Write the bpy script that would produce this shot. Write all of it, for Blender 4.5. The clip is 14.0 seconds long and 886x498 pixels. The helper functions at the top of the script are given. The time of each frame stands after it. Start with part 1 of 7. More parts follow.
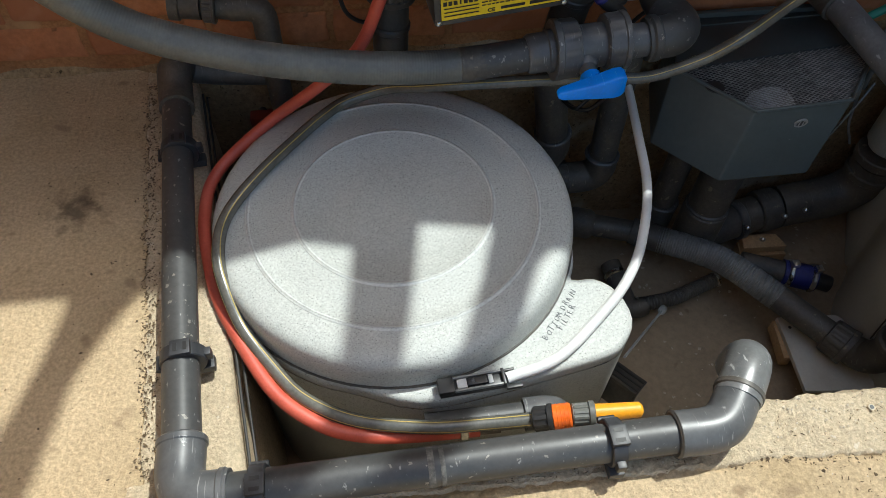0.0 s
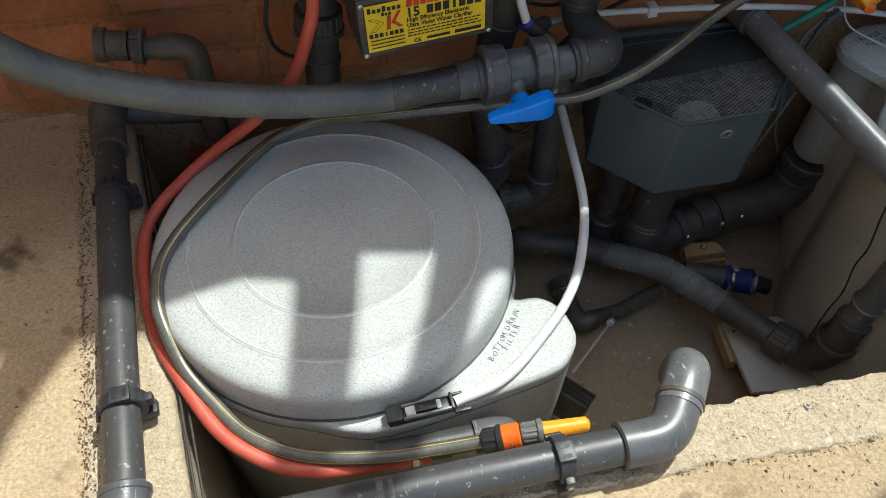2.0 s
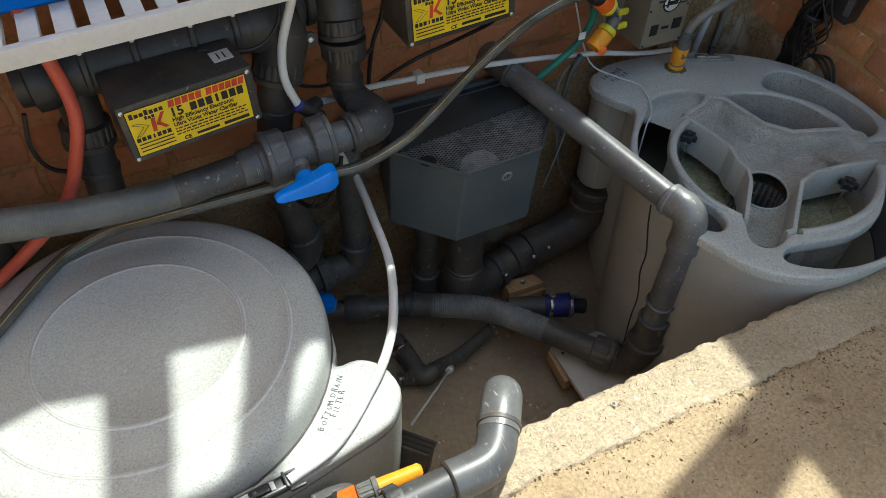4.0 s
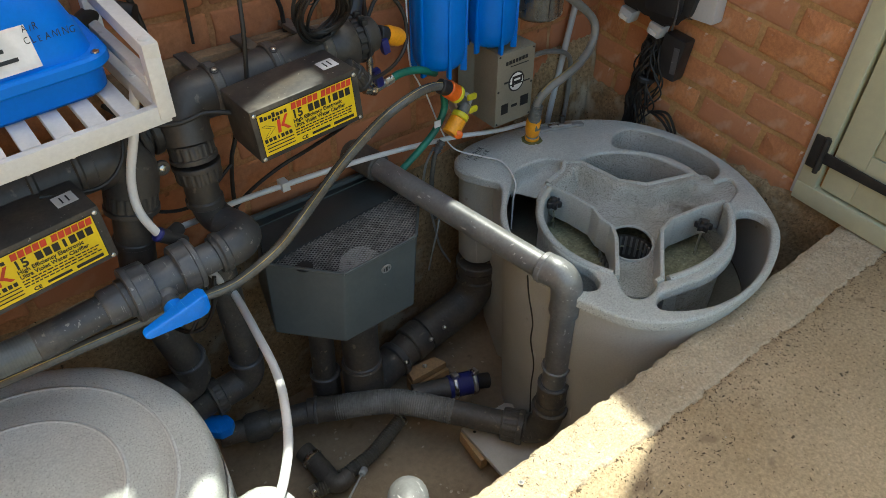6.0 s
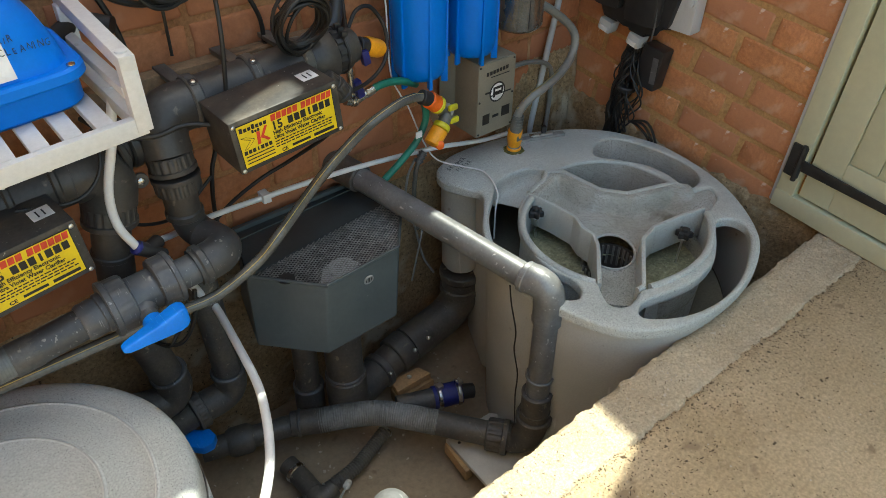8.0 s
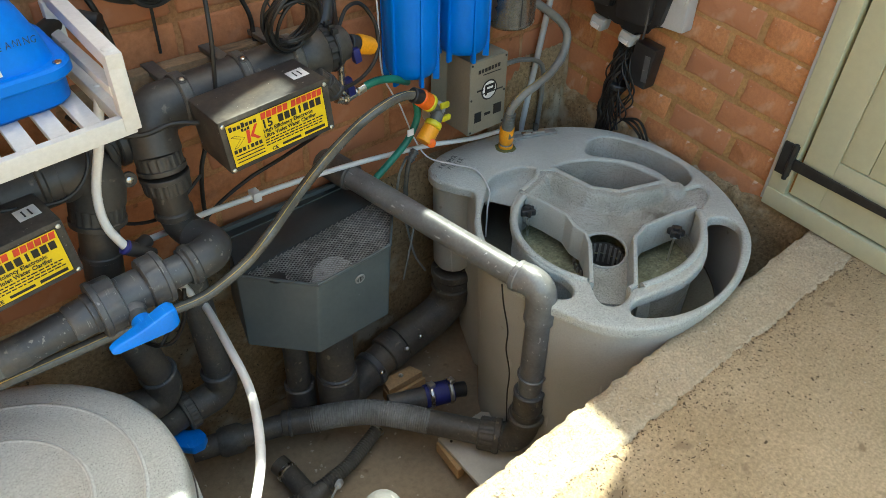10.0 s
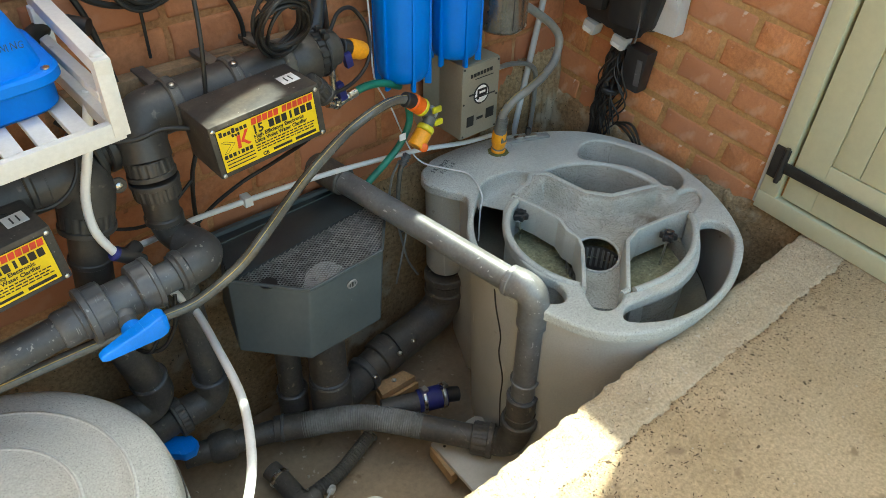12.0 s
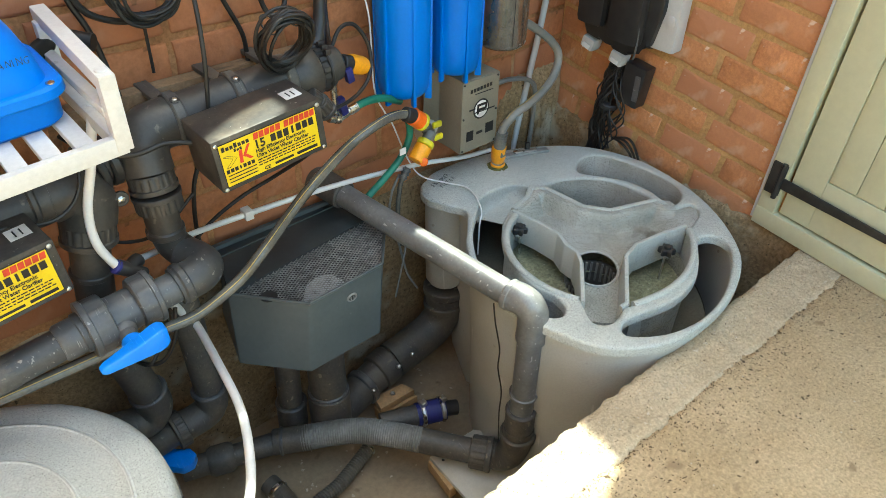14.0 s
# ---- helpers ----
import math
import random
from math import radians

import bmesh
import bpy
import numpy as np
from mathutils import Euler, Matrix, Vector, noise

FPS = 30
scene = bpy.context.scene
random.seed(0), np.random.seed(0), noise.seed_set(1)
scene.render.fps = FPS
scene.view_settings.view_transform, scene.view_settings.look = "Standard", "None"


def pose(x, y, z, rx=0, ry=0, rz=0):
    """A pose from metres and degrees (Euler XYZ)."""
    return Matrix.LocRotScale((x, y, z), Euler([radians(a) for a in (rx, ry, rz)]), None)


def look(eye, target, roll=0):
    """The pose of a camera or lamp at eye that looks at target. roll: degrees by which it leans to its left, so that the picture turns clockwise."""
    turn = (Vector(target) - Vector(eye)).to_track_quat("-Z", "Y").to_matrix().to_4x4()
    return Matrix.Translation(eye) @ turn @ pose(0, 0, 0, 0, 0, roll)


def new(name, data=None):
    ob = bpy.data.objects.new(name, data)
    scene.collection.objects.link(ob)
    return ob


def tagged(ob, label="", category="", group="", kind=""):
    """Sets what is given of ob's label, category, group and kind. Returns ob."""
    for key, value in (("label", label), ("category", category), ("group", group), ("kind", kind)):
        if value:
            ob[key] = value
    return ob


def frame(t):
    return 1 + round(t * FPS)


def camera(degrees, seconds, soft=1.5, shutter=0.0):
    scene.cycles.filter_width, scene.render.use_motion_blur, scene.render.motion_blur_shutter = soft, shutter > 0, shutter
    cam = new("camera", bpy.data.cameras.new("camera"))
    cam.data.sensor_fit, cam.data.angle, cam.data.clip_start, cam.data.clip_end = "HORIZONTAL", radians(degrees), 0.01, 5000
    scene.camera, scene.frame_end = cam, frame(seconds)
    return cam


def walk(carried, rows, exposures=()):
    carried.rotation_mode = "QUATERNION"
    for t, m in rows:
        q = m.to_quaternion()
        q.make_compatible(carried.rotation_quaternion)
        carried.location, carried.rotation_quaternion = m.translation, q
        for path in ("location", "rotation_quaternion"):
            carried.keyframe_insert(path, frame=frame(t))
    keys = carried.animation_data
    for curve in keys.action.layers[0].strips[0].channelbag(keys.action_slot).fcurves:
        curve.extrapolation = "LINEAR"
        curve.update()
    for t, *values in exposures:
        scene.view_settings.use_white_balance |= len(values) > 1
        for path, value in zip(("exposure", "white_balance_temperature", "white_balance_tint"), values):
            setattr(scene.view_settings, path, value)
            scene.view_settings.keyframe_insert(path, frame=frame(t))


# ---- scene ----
cam = camera(64.2, 14.0, 0.55)
PATH = [
    (0, (0.187, 0.169, 0.905), (0.356, 1.343, -0.705), 1.6),
    (0.5, (0.186, 0.169, 0.905), (0.359, 1.345, -0.703), 1.7),
    (1, (0.191, 0.17, 0.908), (0.385, 1.354, -0.692), 2.2),
    (1.5, (0.201, 0.17, 0.912), (0.431, 1.36, -0.679), 2.1),
    (2, (0.216, 0.165, 0.916), (0.502, 1.37, -0.654), 2.3),
    (2.5, (0.223, 0.157, 0.927), (0.545, 1.381, -0.621), 0.3),
    (3, (0.214, 0.145, 0.937), (0.595, 1.396, -0.576), -1.5),
    (3.5, (0.246, 0.126, 0.943), (0.779, 1.365, -0.534), 1.3),
    (4, (0.292, 0.096, 0.943), (0.983, 1.324, -0.477), 3.1),
    (4.2, (0.304, 0.09, 0.948), (1.035, 1.314, -0.454), 2.5),
    (6.5, (0.35, 0.083, 0.972), (1.353, 1.294, -0.264), 0.3),
    (7, (0.353, 0.082, 0.973), (1.363, 1.29, -0.26), 0.4),
    (7.5, (0.351, 0.083, 0.973), (1.375, 1.281, -0.259), 0.8),
    (8, (0.353, 0.08, 0.971), (1.374, 1.281, -0.26), 0.6),
    (10.5, (0.361, 0.087, 0.972), (1.4, 1.263, -0.269), 1.2),
    (11, (0.364, 0.087, 0.973), (1.407, 1.26, -0.267), 1.3),
    (11.5, (0.363, 0.09, 0.973), (1.411, 1.26, -0.264), 1.5),
    (12, (0.365, 0.088, 0.973), (1.414, 1.261, -0.26), 1.3),
    (12.5, (0.356, 0.094, 0.974), (1.414, 1.262, -0.257), 1.9),
    (13, (0.362, 0.087, 0.977), (1.417, 1.264, -0.249), 1.7),
    (13.5, (0.363, 0.089, 0.981), (1.419, 1.275, -0.236), 1.6),
    (14, (0.361, 0.087, 0.98), (1.427, 1.274, -0.226), 1.6),
]
walk(cam, [(t, look(eye, target, roll)) for t, eye, target, roll in PATH],
     [(0, 0.68, 6150, 2), (2, 0.80, 6150, 2), (4, 1.08, 6350, 1), (6.5, 1.60, 6750, -2), (8.2, 1.78, 6800, -3), (10.5, 2.12, 6850, -6), (12.5, 2.18, 6850, -7), (13, 2.18, 6850, -7), (13.5, 2.38, 6850, -7), (14, 2.52, 6850, -7)])

from mathutils import geometry

# ---- light ----
SUN = Vector((0.40, 0.25, 1.0)).normalized()
world = bpy.data.worlds.new("sky")
scene.world = world
world.use_nodes = True
wn = world.node_tree.nodes
sky = wn.new("ShaderNodeTexSky")
sky.sky_type = "NISHITA"
sky.sun_disc = False
sky.dust_density, sky.ozone_density = 3.0, 0.6
sky.sun_elevation = math.asin(SUN.z)
sky.sun_rotation = math.atan2(SUN.x, SUN.y)
world.node_tree.links.new(sky.outputs[0], wn["Background"].inputs[0])
wn["Background"].inputs[1].default_value = 0.147
lamp = bpy.data.lights.new("sun", "SUN")
lamp.energy, lamp.angle, lamp.color = 3.1, radians(0.55), (1.0, 0.980, 0.930)
sun = new("sun", lamp)
sun.matrix_world = look(SUN * 10, (0, 0, 0))


# ---- materials ----
def material(name, colour, rough=0.5, metal=0.0, vary=0.12, scale=30.0, fine=200.0, bump=0.0, second=None, amount=0.5, spots=None,
             spot_scale=300.0, spot_at=0.62, spot_soft=0.05, spec=0.5, by_object=0.0, alpha_glass=0.0, scratch=None, stain=None, dash=(420, 30, 60), turn=(0.3, 0.2, 0.5), dash_at=0.66, alt=None):
    """Base colour with blotches of a second colour, fine grain, optional specks and bump, in metres."""
    m = bpy.data.materials.new(name)
    m.use_nodes = True
    n, l = m.node_tree.nodes, m.node_tree.links
    b = n["Principled BSDF"]
    tc = n.new("ShaderNodeTexCoord")
    big = n.new("ShaderNodeTexNoise")
    big.inputs["Scale"].default_value, big.inputs["Detail"].default_value = scale, 5
    small = n.new("ShaderNodeTexNoise")
    small.inputs["Scale"].default_value, small.inputs["Detail"].default_value, small.inputs["Roughness"].default_value = fine, 6, 0.68
    l.new(tc.outputs["Object"], big.inputs["Vector"])
    l.new(tc.outputs["Object"], small.inputs["Vector"])
    c2 = second or tuple(v * 0.6 for v in colour)
    ramp = n.new("ShaderNodeValToRGB")
    ramp.color_ramp.elements[0].position, ramp.color_ramp.elements[1].position = 0.5 - 0.25 * amount - 0.08, 0.62
    ramp.color_ramp.elements[0].color, ramp.color_ramp.elements[1].color = (*c2, 1), (*colour, 1)
    l.new(big.outputs["Fac"], ramp.inputs[0])
    mul = n.new("ShaderNodeMix")
    mul.data_type, mul.blend_type = "RGBA", "MULTIPLY"
    mul.inputs["Factor"].default_value = 1.0
    grain = n.new("ShaderNodeMapRange")
    grain.inputs["From Min"].default_value, grain.inputs["From Max"].default_value = 0.3, 0.7
    grain.inputs["To Min"].default_value, grain.inputs["To Max"].default_value = 1 - vary, 1 + vary
    l.new(small.outputs["Fac"], grain.inputs["Value"])
    l.new(ramp.outputs[0], mul.inputs["A"])
    l.new(grain.outputs[0], mul.inputs["B"])
    out = mul.outputs["Result"]
    if by_object:
        info = n.new("ShaderNodeObjectInfo")
        r = n.new("ShaderNodeMapRange")
        r.inputs["To Min"].default_value, r.inputs["To Max"].default_value = 1 - by_object, 1 + by_object
        l.new(info.outputs["Random"], r.inputs["Value"])
        mo = n.new("ShaderNodeMix")
        mo.data_type, mo.blend_type = "RGBA", "MULTIPLY"
        mo.inputs["Factor"].default_value = 1.0
        l.new(out, mo.inputs["A"])
        l.new(r.outputs[0], mo.inputs["B"])
        out = mo.outputs["Result"]
    if alt:
        info = n.new("ShaderNodeObjectInfo")
        hue = n.new("ShaderNodeMath")
        hue.operation = "MULTIPLY"
        hue.inputs[1].default_value = 7.31
        l.new(info.outputs["Random"], hue.inputs[0])
        part_of = n.new("ShaderNodeMath")
        part_of.operation = "FRACT"
        l.new(hue.outputs[0], part_of.inputs[0])
        ma = n.new("ShaderNodeMix")
        ma.data_type = "RGBA"
        ma.inputs["B"].default_value = (*alt, 1)
        l.new(part_of.outputs[0], ma.inputs["Factor"])
        l.new(out, ma.inputs["A"])
        out = ma.outputs["Result"]
    if spots:
        sp = n.new("ShaderNodeTexNoise")
        sp.inputs["Scale"].default_value, sp.inputs["Detail"].default_value = spot_scale, 3
        l.new(tc.outputs["Object"], sp.inputs["Vector"])
        sr = n.new("ShaderNodeValToRGB")
        sr.color_ramp.elements[0].position, sr.color_ramp.elements[1].position = spot_at, spot_at + spot_soft
        l.new(sp.outputs["Fac"], sr.inputs[0])
        ms = n.new("ShaderNodeMix")
        ms.data_type = "RGBA"
        ms.inputs["B"].default_value = (*spots, 1)
        l.new(sr.outputs[0], ms.inputs["Factor"])
        l.new(out, ms.inputs["A"])
        out = ms.outputs["Result"]
    if scratch:
        mp = n.new("ShaderNodeMapping")
        mp.inputs["Rotation"].default_value, mp.inputs["Scale"].default_value = turn, dash
        l.new(tc.outputs["Object"], mp.inputs["Vector"])
        sc = n.new("ShaderNodeTexNoise")
        sc.inputs["Scale"].default_value, sc.inputs["Detail"].default_value = 1.0, 4
        l.new(mp.outputs[0], sc.inputs["Vector"])
        sq = n.new("ShaderNodeValToRGB")
        sq.color_ramp.elements[0].position, sq.color_ramp.elements[1].position = dash_at, dash_at + 0.06
        l.new(sc.outputs["Fac"], sq.inputs[0])
        mx = n.new("ShaderNodeMix")
        mx.data_type = "RGBA"
        mx.inputs["B"].default_value = (*scratch, 1)
        l.new(sq.outputs[0], mx.inputs["Factor"])
        l.new(out, mx.inputs["A"])
        out = mx.outputs["Result"]
    if stain:
        far = n.new("ShaderNodeVectorMath")
        far.operation = "DISTANCE"
        far.inputs[1].default_value = stain[0]
        l.new(tc.outputs["Object"], far.inputs[0])
        wob = n.new("ShaderNodeTexNoise")
        wob.inputs["Scale"].default_value, wob.inputs["Detail"].default_value = 45, 6
        l.new(tc.outputs["Object"], wob.inputs["Vector"])
        ad = n.new("ShaderNodeMath")
        ad.operation = "MULTIPLY_ADD"
        ad.inputs[1].default_value = stain[1] * 2.6
        l.new(wob.outputs["Fac"], ad.inputs[0])
        l.new(far.outputs["Value"], ad.inputs[2])
        fr = n.new("ShaderNodeMapRange")
        fr.inputs["From Min"].default_value, fr.inputs["From Max"].default_value = stain[1] * 1.4, stain[1] * 2.3
        fr.inputs["To Min"].default_value, fr.inputs["To Max"].default_value = 0.75, 0.0
        l.new(ad.outputs[0], fr.inputs["Value"])
        mt = n.new("ShaderNodeMix")
        mt.data_type = "RGBA"
        mt.inputs["B"].default_value = (0.10, 0.075, 0.05, 1)
        l.new(fr.outputs[0], mt.inputs["Factor"])
        l.new(out, mt.inputs["A"])
        out = mt.outputs["Result"]
    l.new(out, b.inputs["Base Color"])
    rr = n.new("ShaderNodeMapRange")
    rr.inputs["To Min"].default_value, rr.inputs["To Max"].default_value = max(0.02, rough - 0.13), min(1, rough + 0.13)
    l.new(big.outputs["Fac"], rr.inputs["Value"])
    l.new(rr.outputs[0], b.inputs["Roughness"])
    b.inputs["Metallic"].default_value = metal
    b.inputs["Specular IOR Level"].default_value = spec
    if alpha_glass:
        b.inputs["Transmission Weight"].default_value = alpha_glass
        b.inputs["IOR"].default_value = 1.3
    if bump:
        bp = n.new("ShaderNodeBump")
        bp.inputs["Strength"].default_value, bp.inputs["Distance"].default_value = 0.6, bump
        add = n.new("ShaderNodeMath")
        l.new(big.outputs["Fac"], add.inputs[0])
        l.new(small.outputs["Fac"], add.inputs[1])
        l.new(add.outputs[0], bp.inputs["Height"])
        l.new(bp.outputs[0], b.inputs["Normal"])
    return m


CONCRETE = material("concrete", (0.54, 0.415, 0.262), 0.9, vary=0.30, scale=4, fine=170, bump=0.014, second=(0.405, 0.30, 0.172), amount=0.7, spots=(0.22, 0.155, 0.085), spot_scale=120, spot_at=0.735, spot_soft=0.04, spec=0.15, stain=((-0.305, 0.975, 0.0), 0.05), scratch=(0.34, 0.25, 0.155), dash=(14, 19, 14), turn=(0.0, 0.0, 0.25), dash_at=0.64)
MORTAR_TOP = material("rough_mortar", (0.59, 0.485, 0.340), 0.95, vary=0.30, scale=9, fine=190, bump=0.016, second=(0.51, 0.41, 0.278), spots=(0.68, 0.595, 0.47), spot_scale=60, spot_at=0.66, spot_soft=0.06, spec=0.12, scratch=(0.23, 0.16, 0.085), dash=(110, 330, 120), turn=(0.0, 0.0, 0.5), dash_at=0.68)
FOUNDATION = material("foundation_concrete", (0.36, 0.26, 0.15), 0.95, vary=0.40, scale=5, fine=110, bump=0.012, second=(0.23, 0.15, 0.075), spots=(0.45, 0.38, 0.27), spot_scale=11, spot_at=0.56, spot_soft=0.12, spec=0.12, scratch=(0.07, 0.055, 0.03), dash=(125, 125, 110), dash_at=0.645)
PIT_FLOOR = material("muddy_floor", (0.335, 0.258, 0.170), 0.5, vary=0.16, scale=5, fine=70, bump=0.003, second=(0.275, 0.205, 0.132), spots=(0.19, 0.135, 0.08), spot_scale=22, spot_at=0.66, spot_soft=0.1, spec=0.4)
MORTAR = material("brick_mortar", (0.47, 0.285, 0.125), 0.95, vary=0.22, scale=14, fine=130, bump=0.004, second=(0.37, 0.21, 0.09), spots=(0.50, 0.32, 0.17), spot_scale=9, spot_at=0.58, spot_soft=0.16, spec=0.1)
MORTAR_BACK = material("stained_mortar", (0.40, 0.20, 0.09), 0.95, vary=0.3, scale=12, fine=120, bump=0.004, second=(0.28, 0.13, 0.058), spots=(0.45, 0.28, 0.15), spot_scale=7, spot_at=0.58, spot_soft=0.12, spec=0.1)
BRICK = material("brick", (0.55, 0.262, 0.118), 0.88, vary=0.2, scale=16, fine=110, bump=0.0035, second=(0.43, 0.185, 0.085), spots=(0.60, 0.42, 0.31), spot_scale=11, spot_at=0.57, spot_soft=0.16, by_object=0.14, spec=0.12, alt=(0.47, 0.225, 0.125), scratch=(0.62, 0.47, 0.37), dash=(24, 24, 34), dash_at=0.66)
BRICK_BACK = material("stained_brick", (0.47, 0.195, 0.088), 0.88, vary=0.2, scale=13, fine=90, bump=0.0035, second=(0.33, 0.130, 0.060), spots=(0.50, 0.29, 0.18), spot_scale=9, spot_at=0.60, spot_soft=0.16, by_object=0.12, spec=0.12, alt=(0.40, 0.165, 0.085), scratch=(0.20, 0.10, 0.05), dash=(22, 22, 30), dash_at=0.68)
GRANITE = material("speckled_grey_plastic", (0.47, 0.495, 0.468), 0.52, vary=0.34, scale=9, fine=330, bump=0.0008, second=(0.415, 0.44, 0.412), spots=(0.14, 0.148, 0.142), spot_scale=400, spot_at=0.625, spot_soft=0.06, spec=0.35)
GRANITE_WORN = material("worn_speckled_plastic", (0.42, 0.425, 0.39), 0.6, vary=0.36, scale=14, fine=300, bump=0.0008, second=(0.31, 0.315, 0.27), spots=(0.10, 0.10, 0.09), spot_scale=400, spot_at=0.58, spot_soft=0.05, spec=0.25, stain=((1.625, 0.772, 0.0), 0.042))
GRANITE_LID = material("fine_speckled_plastic", (0.452, 0.463, 0.438), 0.5, vary=0.24, scale=5, fine=300, bump=0.0006, second=(0.425, 0.435, 0.41), spots=(0.17, 0.175, 0.165), spot_scale=480, spot_at=0.615, spot_soft=0.06, spec=0.35)
WORN_LIT_RIDGE = material("worn_lit_ridge", (0.56, 0.57, 0.545), 0.5, vary=0.25, scale=26, fine=300, second=(0.47, 0.48, 0.46))
TANK_WALL = material("grey_tank_wall", (0.46, 0.465, 0.435), 0.5, vary=0.12, scale=5, fine=300, bump=0.0008, second=(0.37, 0.375, 0.345), spots=(0.30, 0.29, 0.25), spot_scale=38, spot_at=0.71, spec=0.35, scratch=(0.60, 0.60, 0.575), dash=(60, 60, 7), dash_at=0.67)
PIPE = material("dark_grey_pipe", (0.060, 0.059, 0.058), 0.43, vary=0.16, scale=16, fine=120, second=(0.047, 0.048, 0.048), spots=(0.22, 0.205, 0.18), spot_scale=85, spot_at=0.665, spot_soft=0.03, scratch=(0.22, 0.215, 0.205), dash=(170, 90, 120), turn=(0.4, 0.9, 0.6), dash_at=0.665)
PIPE_BLACK = material("black_pipe", (0.068, 0.065, 0.061), 0.5, vary=0.25, scale=18, fine=140, second=(0.110, 0.096, 0.076), spots=(0.22, 0.19, 0.145), spot_scale=55, spot_at=0.67, scratch=(0.17, 0.16, 0.14))
PIPE_WORN = material("scuffed_grey_pipe", (0.165, 0.168, 0.168), 0.38, vary=0.2, scale=20, fine=150, second=(0.11, 0.113, 0.113), spots=(0.50, 0.50, 0.48), spot_scale=120, spot_at=0.70, spot_soft=0.03, spec=0.9, scratch=(0.42, 0.42, 0.41), dash=(120, 25, 90), dash_at=0.66)
FITTING = material("grey_fitting", (0.100, 0.101, 0.103), 0.38, vary=0.12, scale=25, fine=150, spots=(0.30, 0.30, 0.29), spot_scale=75, spot_at=0.69, scratch=(0.24, 0.24, 0.235), dash_at=0.65, second=(0.066, 0.068, 0.072))
CLIP = material("pipe_clip", (0.035, 0.036, 0.04), 0.45, vary=0.1, scale=40)
HOSE_GREY = material("grey_flexible_hose", (0.145, 0.147, 0.132), 0.36, vary=0.14, scale=12, fine=140, second=(0.095, 0.100, 0.094))
HOSE_CLEAR = material("clear_hose", (0.135, 0.132, 0.115), 0.22, vary=0.2, scale=15, second=(0.085, 0.083, 0.073), spec=0.6)
STRIPE = material("yellow_stripe", (0.50, 0.38, 0.10), 0.4)
RED = material("red_hose", (0.56, 0.105, 0.066), 0.45, vary=0.1, scale=20, fine=260, second=(0.46, 0.078, 0.048), bump=0.0006)
GREEN_HOSE = material("green_hose", (0.02, 0.20, 0.13), 0.4, scale=20)
WHITE_TUBE = material("white_tube", (0.70, 0.70, 0.69), 0.4, vary=0.05, scale=20, second=(0.63, 0.63, 0.62))
BLUE = material("blue_handle", (0.003, 0.235, 0.88), 0.34, vary=0.08, scale=14, second=(0.003, 0.19, 0.74), scratch=(0.10, 0.35, 0.85))
BLUE_HOUSING = material("blue_housing", (0.001, 0.175, 0.70), 0.40, vary=0.05, scale=9, second=(0.001, 0.150, 0.60), spec=0.18)
NAVY = material("blue_rubber", (0.015, 0.02, 0.16), 0.5, scale=30)
STEEL = material("steel", (0.62, 0.61, 0.58), 0.28, metal=1.0, vary=0.06, scale=30, second=(0.45, 0.44, 0.42))
STEEL_DULL = material("dull_steel", (0.50, 0.48, 0.44), 0.26, metal=0.9, vary=0.25, scale=10, fine=60, second=(0.46, 0.43, 0.37))
MESH = material("expanded_metal", (0.36, 0.355, 0.335), 0.7, vary=0.3, scale=60, second=(0.12, 0.118, 0.11))
BOX_GREY = material("grey_painted_box", (0.074, 0.089, 0.090), 0.48, vary=0.08, scale=8, fine=90, second=(0.058, 0.071, 0.072), bump=0.0005, spots=(0.16, 0.17, 0.165), spot_scale=60, spot_at=0.74)
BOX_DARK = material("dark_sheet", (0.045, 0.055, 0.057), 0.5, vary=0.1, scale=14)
BLACK = material("black_plastic", (0.018, 0.018, 0.019), 0.42, vary=0.12, scale=25, second=(0.028, 0.027, 0.026))
UV_BOX = material("dusty_black_box", (0.032, 0.031, 0.030), 0.42, vary=0.3, scale=22, fine=160, second=(0.070, 0.060, 0.048), spots=(0.13, 0.118, 0.098), spot_scale=18, spot_at=0.64, spot_soft=0.14, scratch=(0.34, 0.33, 0.30), dash=(150, 150, 150), dash_at=0.70)
UV_TUBE = material("black_tube", (0.036, 0.034, 0.032), 0.46, vary=0.25, scale=18, fine=140, second=(0.054, 0.047, 0.039), spots=(0.17, 0.15, 0.115), spot_scale=50, spot_at=0.67, spot_soft=0.1)
HOSE_LIGHT = material("light_grey_hose", (0.24, 0.235, 0.215), 0.32, vary=0.12, scale=12, fine=140, second=(0.17, 0.168, 0.155))
FLEX = material("pale_ribbed_hose", (0.245, 0.25, 0.245), 0.5, vary=0.2, scale=14, fine=140, second=(0.15, 0.148, 0.138))
GRIT = material("brown_grit", (0.125, 0.085, 0.046), 0.9, vary=0.3, scale=90, second=(0.07, 0.048, 0.026))
CRUMB = material("pale_crumbs", (0.55, 0.47, 0.36), 0.9, vary=0.2, scale=90, second=(0.46, 0.39, 0.29))
RED_DARK = material("dull_red_plastic", (0.22, 0.03, 0.02), 0.5, scale=30)
RESIDUE = material("glue_residue", (0.17, 0.165, 0.15), 0.7, vary=0.4, scale=90, fine=300, second=(0.075, 0.074, 0.07))
RUBBER = material("black_cable", (0.016, 0.015, 0.014), 0.5, vary=0.1, scale=40)
YELLOW = material("yellow_label", (0.76, 0.56, 0.012), 0.42, vary=0.05, scale=30, second=(0.68, 0.49, 0.010))
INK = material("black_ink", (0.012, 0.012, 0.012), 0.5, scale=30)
INK_RED = material("red_ink", (0.65, 0.05, 0.02), 0.5, scale=30)
